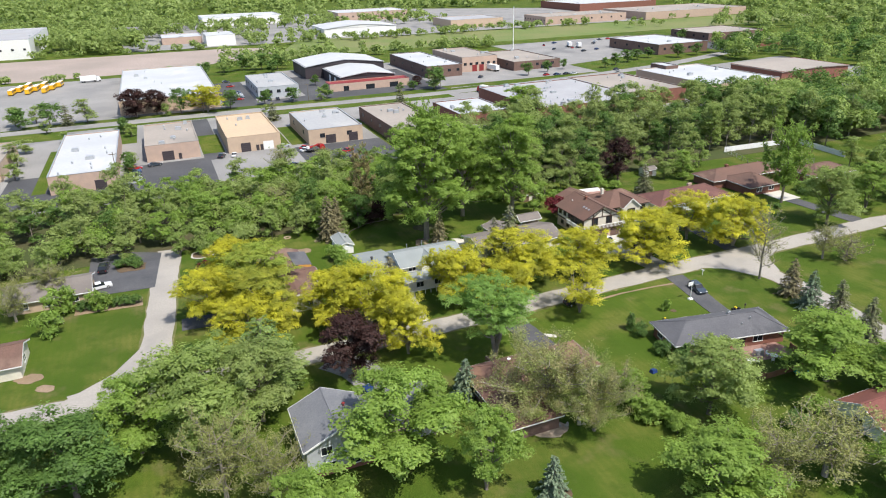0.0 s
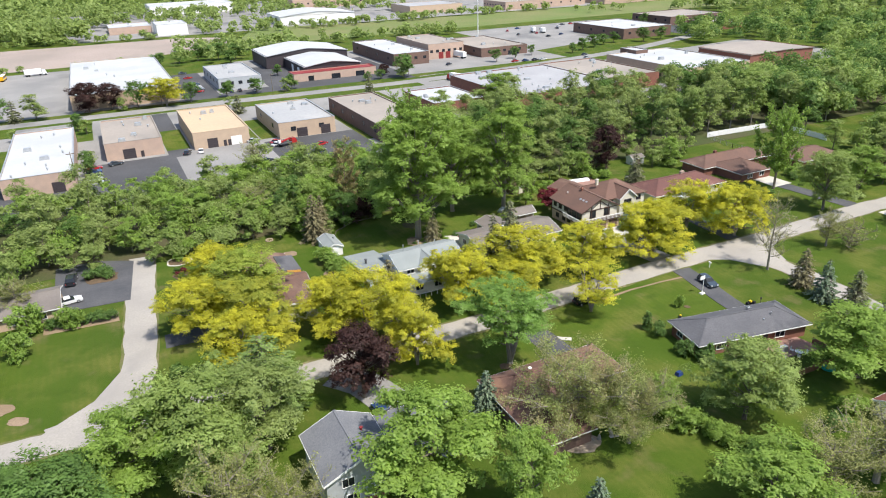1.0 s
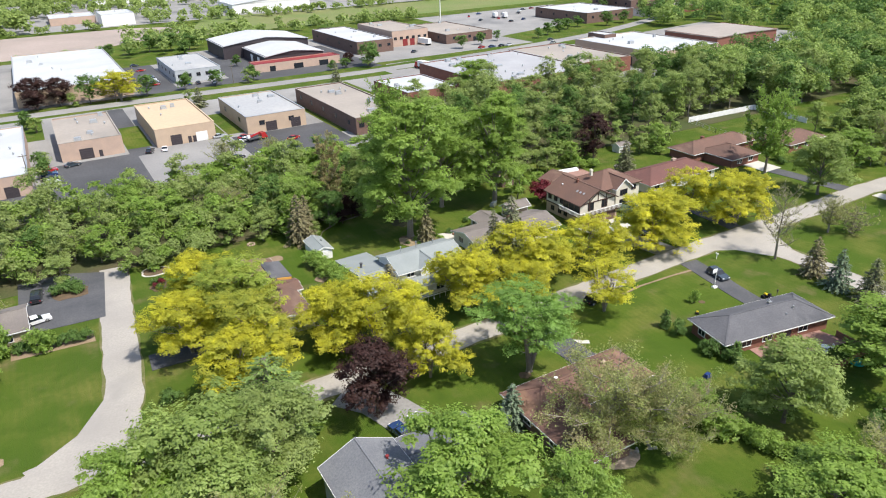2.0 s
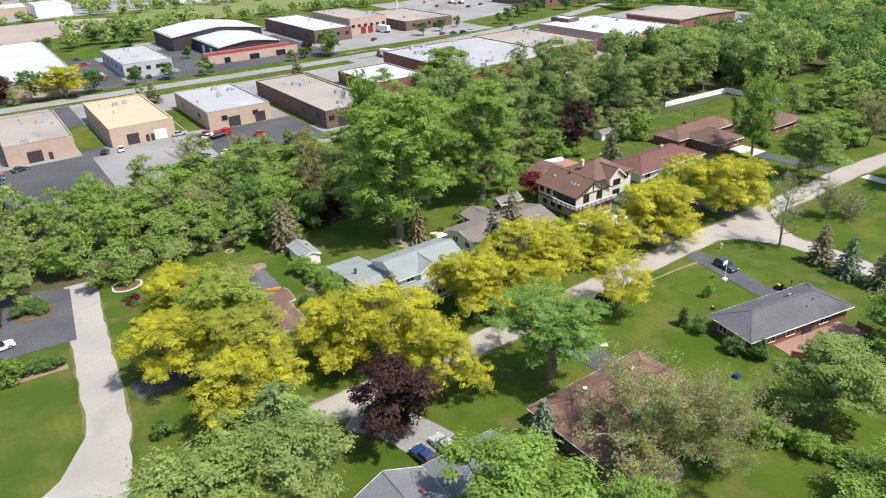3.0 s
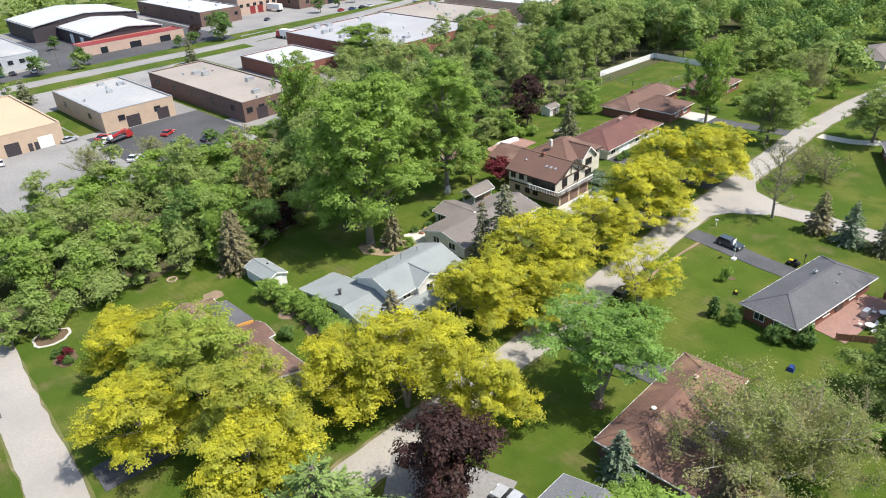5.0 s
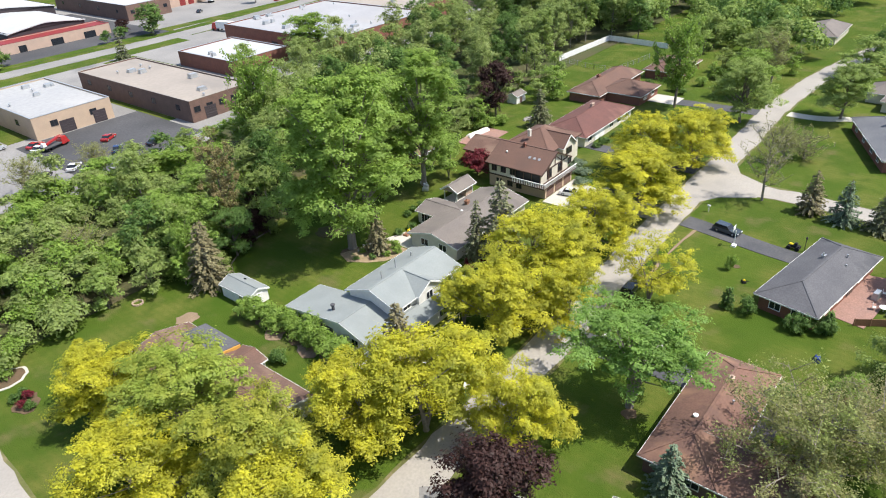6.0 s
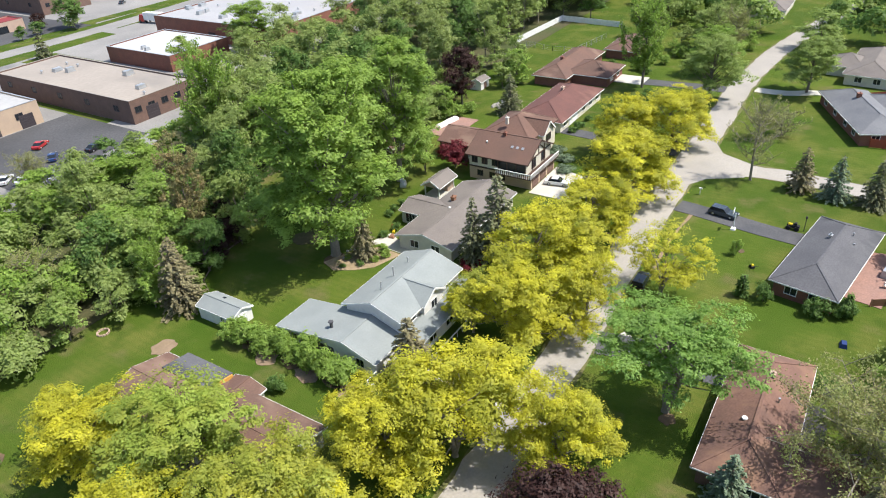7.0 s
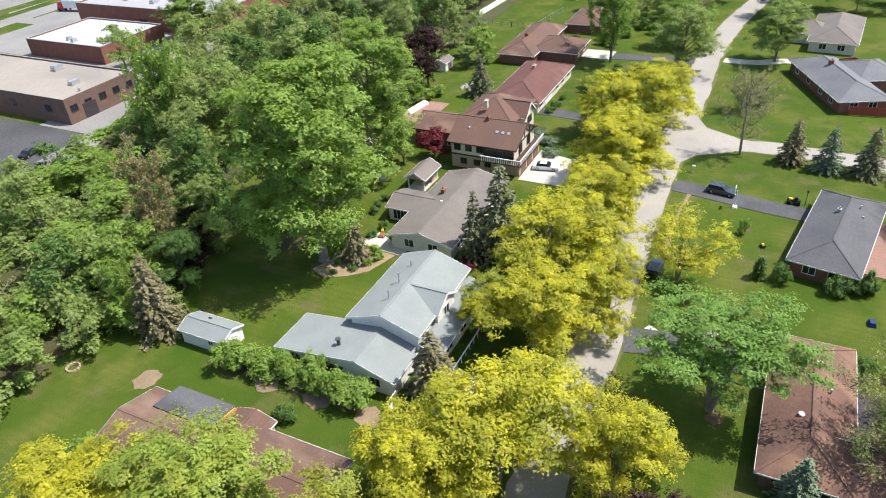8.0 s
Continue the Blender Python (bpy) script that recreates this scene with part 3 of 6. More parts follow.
# charcoal-roofed ranch by the street
h = thing("house", 47.6, 109.7, 0, 12.5, "low brick ranch house with charcoal hip roof", "house")
r = block(h, -10.6, 10.6, -3.9, 3.9, 2.7, 1.75, W_BRICK, R_DARK, "hip", over=0.65)
row(h, r, "n", (0.12, 0.3, 0.7, 0.88))
row(h, r, "s", (0.2, 0.4, 0.75), 0.9, 1.8)
row(h, r, "w", (0.3, 0.7))
panel_door(h, r, "n", 0.5, 1.0, 2.1, TRIM)
panel_door(h, r, "s", 0.58, 2.2, 2.1, GLASS, "patio_door")
pipe(h, 5, -1.5, 3.7)
pipe(h, 3, -2.2, 3.4, 0.4)
chimney(h, 2.2, 0.9, 3.6, 4.6, 0.5, 0.4, METAL)

# brown-roofed L-shaped house at the front
R_WEATHER = surface("weathered_brown_shingles", (0.20, 0.112, 0.085), (0.135, 0.082, 0.068), 0.35, 4, 0.9, stain=(0.28, 0.165, 0.105), stain_at=(0.52, 0.72))
h = house_at(48.6, 85.6, "brick house with weathered brown hip roof and rear wing")
r = block(h, -10.4, 10.4, -3.8, 3.8, 2.6, 1.9, W_DBRICK, R_WEATHER, "hip", over=0.55)
row(h, r, "n", (0.15, 0.35, 0.8), 0.9, 1.7)
row(h, r, "w", (0.3, 0.7))
row(h, r, "e", (0.4, 0.7))
panel_door(h, r, "n", 0.55, 1.0, 2.1, TRIM)
r = block(h, -10.4, -2.4, -13.0, -3.4, 2.58, 1.85, W_DBRICK, R_WEATHER, "hip", axis="v", over=0.55)
row(h, r, "e", (0.2, 0.5), 0.8, 1.8)
row(h, r, "w", (0.3, 0.6))
chimney(h, 4.2, -0.3, 3.9, 4.9, 0.55, 0.45, W_SALMON)
pipe(h, 1.0, -1.6, 3.9, 0.5)
pipe(h, -3.5, 1.0, 4.0, 0.3, 0.2, TRIM)
part("porch_screen", Geo().box(-2.2, 4.2, -6.6, -3.9, 2.2, 2.32), W_DARK, h, "dark screened porch roof")
for x in (-1.0, 4.0):
    part("porch_post", Geo().box(x - 0.07, x + 0.07, -6.5, -6.36, 0, 2.2), W_CREAM, h)

# white two-storey house with pale grey roofs
h = house_at(47.6, 131.2, "white two-storey house with pale grey shingle roofs")
r = block(h, -6.6, 7.4, -3.6, 5.6, 4.8, 1.6, W_WHITE, R_PALE, "gable", over=0.5)
row(h, r, "s", (0.16, 0.8), 3.6, 1.5, 0.9)
row(h, r, "n", (0.2, 0.5, 0.8), 3.4, 1.3, 1.1)
r2 = block(h, -2.4, 2.4, -4.2, 0.6, 4.9, 1.35, W_WHITE, R_PALE, "gable", axis="v", over=0.35, base=2.0)
window(h, r2, "s", 0.5, 3.3, 1.3, 1.2)
r3 = block(h, -6.4, 7.4, -6.2, -3.7, 2.5, 0.75, W_WHITE, R_PALE, "gable", over=0.5, ridge=0.93)
row(h, r3, "s", (0.2, 0.5, 0.8), 0.8, 1.6)
r4 = block(h, -12.6, -6.5, -3.4, 12.6, 2.5, 1.6, W_WHITE, R_PALE, "gable", over=0.45, ridge=0.3)
row(h, r4, "w", (0.15, 0.85), 0.9, 1.2)
# dark panel on the closed wall, standing for the shade inside an opening
panel_door(h, r4, "w", 0.5, 2.6, 2.2, DRIVE, "opening")
pipe(h, -10.8, 4.8, 3.4, 1.3, 0.22, DRIVE)
pipe(h, -3.5, 1.8, 6.6, 0.9, 0.08)
pipe(h, 0.2, 2.4, 6.5, 1.0, 0.1)
pipe(h, 4.2, 2.8, 6.3, 0.4, 0.1)
g = Geo()
for k in range(12):
    g.box(-7.0 + k * 1.25, -6.92 + k * 1.25, -8.2, -8.12, 0, 1.0)
g.box(-7.0, 7.0, -8.24, -8.1, 0.95, 1.05)
part("porch_rail", g, TRIM, h)

s = house_at(39.4, 154.8, "small white garden shed with pale grey roof", name="shed")
s.matrix_basis = pose(-27.0, 156.3, 0, 0, 0, GRID)
r = block(s, -1.8, 1.8, -3.5, 3.5, 2.1, 0.75, W_WHITE, R_PALE, "gable", axis="v", over=0.25)
panel_door(s, r, "s", 0.5, 1.6, 1.9, TRIM, "door", 3)
row(s, r, "w", (0.3,), 1.0, 0.7, 0.7)
part("skylight", Geo().box(0.6, 1.1, 0.5, 1.0, 2.55, 2.75), GLASS, s)

# taupe ranch
h = house_at(74, 138.5, "low cream ranch house with taupe gable roof")
r = block(h, -11.5, 9.6, -5.0, 5.0, 2.5, 1.35, W_CREAM, R_TAUPE, "gable", over=0.55)
row(h, r, "s", (0.15, 0.4, 0.7), 0.9, 1.7)
row(h, r, "w", (0.3, 0.7))
panel_door(h, r, "s", 0.55, 1.0, 2.1, W_DBRICK)
r = block(h, -4.2, 1.6, 1.0, 9.6, 2.4, 0.9, W_CREAM, R_TAUPE, "gable", axis="v", over=0.4)
row(h, r, "n", (0.5,), 0.6, 2.2, 1.5)
row(h, r, "w", (0.75,), 0.4, 2.6, 1.7, TRIM, 3)
chimney(h, 1.2, 2.2, 3.0, 4.1, 0.8, 0.6, FENCEWOOD)
pipe(h, -2.0, 1.0, 3.5, 0.3, 0.15, TRIM)

gz = thing("garden_house", 19.6, 168.9, 0, GRID, "small open garden house with gabled shingle roof", "garden house")
block(gz, -2.8, 2.8, -1.7, 1.7, 2.4, 1.0, W_SALMON, R_TAUPE, "gable", over=0.4, base=2.1)
for x in (-2.6, 2.6):
    for y in (-1.5, 1.5):
        part("post", Geo().box(x - 0.09, x + 0.09, y - 0.09, y + 0.09, 0, 2.15), TRIM, gz)
part("back_wall", Geo().box(0.4, 2.7, -1.5, 1.5, 0, 2.1), W_SALMON, gz)
part("deck", Geo().box(-2.8, 2.8, -1.7, 1.7, 0, 0.15), CONCRETE, gz)

# half-timbered house
h = house_at(96, 140, "large half-timbered stucco house with brown shingle roofs")
r = block(h, -5.2, 5.2, -5.6, 6.6, 5.2, 2.6, W_CREAM, R_BROWN, "gable", axis="v", over=0.6, trim=TIMBER, base=2.6)
part("wall", Geo().box(-5.2, 5.2, -6.6, 6.6, 0, 2.6), W_TAN, h, "tan brick ground floor")
row(h, (-5.2, 5.2, -6.6, 6.6), "w", (0.82, 0.62, 0.46), 0.9, 1.1, 1.0, TIMBER)
row(h, r, "w", (0.9, 0.72, 0.54), 3.5, 1.1, 1.2, TIMBER)
part("recess_glazing", Geo().box(-5.26, -5.2, -5.4, 0.2, 2.9, 4.9), GLASS, h, "dark glazed balcony doors")
g = Geo()
for k in range(4):
    g.box(-5.32, -5.2, -5.5 + k * 1.9, -5.35 + k * 1.9, 2.6, 5.1)
g.box(-5.34, -5.2, -6.6, 6.6, 2.5, 2.75).box(-5.3, -5.2, 0.2, 6.6, 4.9, 5.1)
g.box(-5.2, 5.2, -5.72, -5.6, 5.0, 5.2).box(-0.1, 0.1, -5.72, -5.6, 5.1, 7.5).box(-2.6, -2.45, -5.72, -5.6, 2.6, 6.3).box(2.45, 2.6, -5.72, -5.6, 2.6, 6.3)
g.bar((-2.5, -5.66, 5.3), (-0.2, -5.66, 7.0), 0.1, 0.16).bar((2.5, -5.66, 5.3), (0.2, -5.66, 7.0), 0.1, 0.16)
part("timber_frame", g, TIMBER, h)
g = Geo().box(-6.6, 6.0, -7.2, -5.6, 2.5, 2.7).box(-6.6, -5.2, -5.6, 0.4, 2.5, 2.7)
part("balcony", g, TIMBER, h)
g = Geo()
for k in range(32):
    g.box(-6.6 + k * 0.4, -6.5 + k * 0.4, -7.2, -7.12, 2.7, 3.6)
for k in range(19):
    g.box(-6.6, -6.52, -7.2 + k * 0.4, -7.1 + k * 0.4, 2.7, 3.6)
g.box(-6.65, 6.0, -7.24, -7.1, 3.55, 3.68).box(-6.66, -6.5, -7.2, 0.4, 3.55, 3.68)
part("balustrade", g, TRIM, h, "white balcony balustrade")
for a in (0.18, 0.5, 0.82):
    panel_door(h, (-5.2, 5.2, -6.6, 6.6), "s", a, 2.5, 2.1, W_DBRICK, "garage_door", 4)
row(h, r, "s", (0.3, 0.7), 3.2, 1.6, 1.8, TIMBER)
r = block(h, 5.0, 17.5, -1.2, 9.2, 5.2, 2.5, W_CREAM, R_BROWN, "hip", over=0.5, trim=TIMBER)
r2 = block(h, 8.6, 13.4, -2.6, 4.0, 5.2, 2.0, W_CREAM, R_BROWN, "gable", axis="v", over=0.4)
row(h, r2, "s", (0.5,), 3.3, 2.2, 1.3, TIMBER, 2)
row(h, r2, "s", (0.5,), 0.8, 2.2, 1.3, TIMBER, 2)
row(h, r, "s", (0.15, 0.85), 3.4, 1.3, 1.1, TIMBER)
r = block(h, 0.8, 9.4, 6.4, 17.2, 3.6, 1.7, W_DBRICK, R_BROWN, "gable", axis="v", over=0.4, trim=TIMBER)
row(h, r, "w", (0.3, 0.7), 1.0, 1.3)
chimney(h, -0.4, 1.2, 7.0, 8.3, 0.5, 0.5)
chimney(h, 6.8, 4.6, 7.0, 8.3, 0.6, 0.6, W_CREAM)
for k in range(3):
    part("skylight", Geo().bar((-2.9, -3.6 + k * 1.1, 6.62), (-2.4, -3.6 + k * 1.1, 6.87), 0.5, 0.1), METAL, h)
pipe(h, -2.6, 4.0, 6.6, 0.3, 0.12, TRIM)

# brown ranch houses further along
h = house_at(130.5, 145, "long brick ranch with red-brown hip roof")
r = block(h, -12, 12, -5.3, 5.3, 2.6, 2.1, W_CREAM, R_WINE, "hip", over=0.6)
row(h, r, "s", (0.1, 0.55, 0.72, 0.9), 0.9, 1.8)
panel_door(h, r, "s", 0.3, 4.8, 2.1, TRIM, "garage_door", 4)
chimney(h, 2, 0.4, 4.2, 5.4, 1.2, 0.6, W_SALMON)
h = house_at(160.5, 153, "brick ranch with brown hip roofs and rear wing")
r = block(h, -13.5, 12.5, -2, 6.6, 2.6, 1.9, W_BRICK, R_BROWN, "hip", over=0.6)
r = block(h, -9, 2.4, -11.5, 0, 2.6, 2.1, W_BRICK, R_BROWN, "hip", axis="v", over=0.6)
row(h, r, "s", (0.3, 0.7), 0.9, 1.8)
row(h, r, "e", (0.3, 0.7), 0.9, 1.8)
chimney(h, -5, 2.6, 4.0, 5.2, 0.8, 0.8)
h = house_at(184, 146, "low house with dark brown hip roof")
r = block(h, -8, 8, -5, 5, 2.6, 1.9, W_BRICK, R_BROWN, "hip", over=0.6)
row(h, r, "s", (0.2, 0.5, 0.8))
h = thing("house", 106.5, 135.2, 0, 46, "red brick house with slate-blue hip roof", "house")
r = block(h, -12.5, 12.5, -4.6, 4.6, 2.7, 2.0, W_BRICK, R_SLATE, "hip", over=0.6)
row(h, r, "n", (0.15, 0.35, 0.6, 0.85), 0.9, 1.6)
row(h, r, "w", (0.3, 0.7))
r = block(h, -2, 10, -13, -4, 2.7, 2.0, W_BRICK, R_SLATE, "hip", axis="v", over=0.6)
chimney(h, 3, 0.5, 4.2, 5.4, 0.8, 0.8)
h = thing("house", 140.5, 149.5, 0, 18, "tan ranch house with taupe hip roofs", "house")
r = block(h, -12, 12, -5, 5, 2.7, 2.1, W_CREAM, R_TAUPE, "hip", over=0.6)
row(h, r, "s", (0.1, 0.3, 0.7, 0.9), 0.9, 1.7)
row(h, r, "w", (0.3, 0.7))
r = block(h, -6, 3, 2, 10, 2.7, 2.0, W_CREAM, R_TAUPE, "hip", axis="v", over=0.6)
h = house_at(247, 119, "low house with taupe roof among trees")
r = block(h, -10, 10, -5, 5, 2.7, 2.1, W_CREAM, R_TAUPE, "hip", over=0.6)
row(h, r, "w", (0.3, 0.7))

# brown-roofed house under the yellow trees
h = house_at(19, 139.5, "long brown-roofed house half hidden by yellow trees")
r = block(h, -5, 4.2, -13.2, 12.8, 2.6, 1.25, W_CREAM, R_BROWN, "gable", axis="v", over=0.45)
row(h, r, "w", (0.2, 0.5, 0.8))
row(h, r, "e", (0.15, 0.8))
row(h, r, "s", (0.3, 0.7))
part("roof_patch", Geo().hull([(1.6, 2.2, 3.4), (5.6, 2.2, 2.95), (5.6, 10.3, 2.95), (1.6, 10.3, 3.4)], [(1.6, 2.2, 3.72), (5.6, 2.2, 3.1), (5.6, 10.3, 3.1), (1.6, 10.3, 3.72)]), R_DARK, h, "darker newer roof section")
part("plywood_gable", Geo().hull([(2.6, 2.0, 2.6), (5.4, 2.0, 2.2), (5.4, 2.2, 2.2), (2.6, 2.2, 2.6)], [(2.6, 2.0, 3.5), (5.4, 2.0, 3.05), (5.4, 2.2, 3.05), (2.6, 2.2, 3.5)]), ORANGE, h, "bare orange plywood edge")
r = block(h, 2, 5.6, -2.8, 1.9, 2.5, 0.7, W_CREAM, R_BROWN, "gable", over=0.3)
chimney(h, -0.5, -2.0, 3.5, 4.7, 0.7, 0.7, W_CREAM)

# blue-grey two-storey house
h = house_at(14.2, 81.8, "grey-sided two-storey house with slate roof")
r = block(h, -4.6, 4.6, -5.0, 5.0, 4.9, 2.1, W_GREY, R_SLATE, "gable", axis="v", over=0.45)
row(h, r, "s", (0.3,), 3.4, 1.5, 1.2, TRIM, 1)
row(h, r, "s", (0.35, 0.7), 0.8, 1.6, 1.2, TRIM, 1)
row(h, r, "w", (0.3, 0.7), 3.4, 1.3, 1.2)
part("brick_skirt", Geo().box(-4.7, 4.7, -5.1, -4.9, 0, 0.75), W_BRICK, h)
r = block(h, 5.4, 16.5, -2.6, 7.2, 2.5, 1.4, W_GREY, R_SLATE, "gable", over=0.45)
panel_door(h, r, "n", 0.3, 2.6, 2.1, TRIM, "garage_door", 4)
pipe(h, 2.2, 1.0, 6.1, 0.5, 0.15, REDPAINT)

h = house_at(-28.5, 154.5, "low house with grey-brown roof beside a turning court")
r = block(h, -8, 7.6, -5, 5, 2.6, 1.6, W_TAN, R_TAUPE, "gable", axis="u", over=0.5)
row(h, r, "e", (0.5,), 0.9, 1.8)
row(h, r, "s", (0.2, 0.5, 0.8))
h = house_at(-38.5, 127, "small house with brown roof at the lawn's edge")
r = block(h, -8, 8, -4.6, 4.6, 2.6, 1.7, W_CREAM, R_BROWN, "gable", over=0.5)
row(h, r, "e", (0.5,), 0.9, 1.6)
row(h, r, "s", (0.3, 0.7))
h = house_at(92.5, 52.5, "low house with dark red shingle roof")
r = block(h, -7, 9, -1.5, 5.5, 2.6, 1.7, W_WHITE, R_RED, "gable", over=0.5)
row(h, r, "w", (0.5,))
r = block(h, -6, 2, -9, -1.2, 2.6, 1.7, W_WHITE, R_RED, "gable", axis="v", over=0.5)
row(h, r, "w", (0.3, 0.7))


# ---- industrial units ----
def unit(u0, u1, v0, v1, hgt, wall, roof, label, doors=(), vents=6, seed=1, windows=0, name="warehouse", arch=0.0):
    """A flat-roofed unit with parapet; arch: rise of a low gabled metal roof instead."""
    cu, cv = (u0 + u1) / 2, (v0 + v1) / 2
    b = thing(name, *xy(cu, cv), 0, GRID, label, "industrial building")
    x0, x1, y0, y1 = u0 - cu, u1 - cu, v0 - cv, v1 - cv
    rect = (x0, x1, y0, y1)
    g = Geo()
    t = 0.3
    g.box(x0, x1, y0, y0 + t, 0, hgt).box(x0, x1, y1 - t, y1, 0, hgt).box(x0, x0 + t, y0 + t, y1 - t, 0, hgt).box(x1 - t, x1, y0 + t, y1 - t, 0, hgt)
    part("wall", g, wall, b)
    rng = random.Random(seed)
    if arch:
        R = Geo()
        n = 10
        prof = [(x0 - 0.4 + (x1 - x0 + 0.8) * k / n, hgt - 0.2 + arch * (1 - abs(2 * k / n - 1) ** 1.2)) for k in range(n + 1)]
        R.hull([(x, y0 - 0.5, z) for x, z in prof] + [(x, y0 - 0.5, z - 0.4) for x, z in prof[::-1]], [(x, y1 + 0.5, z) for x, z in prof] + [(x, y1 + 0.5, z - 0.4) for x, z in prof[::-1]])
        part("roof", R, roof, b)
        for y in (y0, y1 - 0.3):
            E = Geo().hull([(x, y, z - 0.3) for x, z in prof] + [(x1, y, hgt - 0.6), (x0, y, hgt - 0.6)], [(x, y + 0.3, z - 0.3) for x, z in prof] + [(x1, y + 0.3, hgt - 0.6), (x0, y + 0.3, hgt - 0.6)])
            part("gable_wall", E, wall, b)
    else:
        part("roof", Geo().box(x0 + t, x1 - t, y0 + t, y1 - t, hgt - 0.75, hgt - 0.35), roof, b)
        c = Geo()
        for a in ((x0 - 0.05, x1 + 0.05, y0 - 0.05, y0 + 0.35), (x0 - 0.05, x1 + 0.05, y1 - 0.35, y1 + 0.05), (x0 - 0.05, x0 + 0.35, y0 + 0.35, y1 - 0.35), (x1 - 0.35, x1 + 0.05, y0 + 0.35, y1 - 0.35)):
            c.box(*a, hgt, hgt + 0.08)
        part("coping", c, METAL if roof in (F_WHITE, F_GREY, F_BLUE) else roof, b)
        for k in range(vents):
            x, y = rng.uniform(x0 + 2, x1 - 2), rng.uniform(y0 + 2, y1 - 2)
            z = hgt - 0.36
            if rng.random() < 0.4:
                s = rng.uniform(0.8, 1.5)
                gg = Geo().box(x - s, x + s, y - s * 0.7, y + s * 0.7, z, z + 0.3).box(x - s + 0.1, x + s - 0.1, y - s * 0.7 + 0.1, y + s * 0.7 - 0.1, z + 0.3, z + rng.uniform(0.8, 1.4), 0.08)
                part("roof_unit", gg, METAL, b)
            else:
                part("roof_vent", Geo().tube([(x, y, z), (x, y, z + 0.6), (x, y, z + 0.6), (x, y, z + 0.85)], [0.22, 0.22, 0.42, 0.3], 8), METAL, b)
    for side, along, w, hh, mat in doors:
        panel_door(b, rect, side, along, w, hh, mat, "dock_door", 5)
    for k in range(windows):
        window(b, rect, "s", (k + 0.5) / windows, hgt * 0.45, 1.8, 1.4, W_DARK)
        window(b, rect, "w", (k + 0.5) / windows, hgt * 0.45, 1.8, 1.4, W_DARK)
    return b


DK = W_DARK
unit(20, 39.5, 264, 308, 6, W_TAN, F_TAN, "tan brick unit with pale tan roof and dock doors", (("s", 0.33, 3.6, 3.4, DK), ("s", 0.76, 3.8, 3.2, TRIM), ("s", 0.55, 1.1, 2.2, DK), ("s", 0.63, 1.1, 2.2, DK)), 4, 1)
unit(-8.5, 10, 265, 304, 6, W_SALMON, F_BROWN, "salmon brick unit with gravel roof", (("s", 0.4, 4, 3.4, DK), ("s", 0.62, 1.1, 2.2, DK)), 8, 2)
unit(-37, -17.5, 237, 300, 6, W_SALMON, F_WHITE, "brick unit with white membrane roof", (("s", 0.75, 3.4, 3.2, DK), ("s", 0.25, 1.2, 2.2, DK)), 10, 3)
unit(-76, -54, 262, 300, 5.5, W_TAN, F_BROWN, "tan unit with brown roof", (("s", 0.6, 3.4, 3.2, DK),), 6, 4)
unit(50, 71.5, 262, 301, 6, W_TAN, F_BLUE, "tan brick unit with pale blue-grey roof", (("s", 0.4, 4, 3.4, DK), ("s", 0.82, 3.6, 3.4, DK)), 6, 5, 2)
unit(80.5, 100.5, 237, 298, 6, W_DBRICK, F_BROWN, "long brown brick unit with gravel roof", (("s", 0.3, 3.6, 3.4, DK),), 8, 6, 5)
unit(115, 138, 265, 296, 5, W_BRICK, F_WHITE, "low brick unit with white roof", (), 3, 7)
unit(145, 198, 251, 310, 7, W_BRICK, F_GREY, "large brick plant with pale grey roof", (("w", 0.5, 3.5, 3.4, DK),), 30, 8)
unit(198.4, 231, 262, 314, 6.8, W_BRICK, F_BROWN, "brick plant wing with dark gravel roof", (), 9, 34)
unit(47.5, 69, 374, 423, 6, W_GREY, F_BLUE, "pale metal unit with grey roof", (("s", 0.2, 3.2, 3.2, DK),), 5, 9, 5)
unit(84, 134, 428, 466, 7.5, W_DARK, F_WHITE, "large dark metal shed with curved white roof", (("w", 0.4, 5, 5, DK),), 0, 10, arch=3.0)
unit(95, 127, 386, 427.5, 6, W_DARK, F_WHITE, "dark metal shed with low white gable roof", (("w", 0.3, 4, 4, TRIM), ("w", 0.6, 4, 4, TRIM)), 0, 11, arch=2.0)
unit(86, 132, 375, 385.6, 4.2, W_SALMON, REDPAINT, "single-storey shop front with red canopy roof", (("s", 0.2, 3, 2.6, GLASS), ("s", 0.5, 5, 2.6, GLASS), ("s", 0.8, 5, 2.6, GLASS)), 0, 12)
unit(149.5, 172, 391, 462, 7, W_DBRICK, F_WHITE, "dark brick unit with white roof", (), 5, 13, 4)
unit(177, 201, 402, 452, 9, W_SALMON, F_BROWN, "two-storey pinkish unit with gravel roof", (("s", 0.35, 3.2, 4, REDPAINT), ("s", 0.55, 3.2, 4, REDPAINT)), 6, 14, 6)
unit(207, 240, 390, 446, 5.5, W_DBRICK, F_BROWN, "brick offices with flat roof", (("s", 0.7, 8, 2.6, GLASS),), 6, 15, 3)
unit(-19, 27, 363, 480, 7, W_TAN, F_WHITE, "big warehouse with bright white roof", (), 6, 16)
unit(240, 282, 255, 312, 8, W_TAN, F_WHITE, "tan brick unit with cream-white roof", (("w", 0.3, 4, 4, DK),), 8, 17)
unit(254, 262, 305, 318, 9.5, W_DBRICK, F_WHITE, "brown brick tower end of a unit", (), 0, 18)
unit(302, 350, 272, 308, 7, W_BRICK, F_BROWN, "red brick plant with curved brown roof", (), 0, 19, arch=0.7)
unit(327, 370, 402, 460, 7, W_DBRICK, F_WHITE, "dark brick unit with white roof and yard", (), 8, 20, 4)
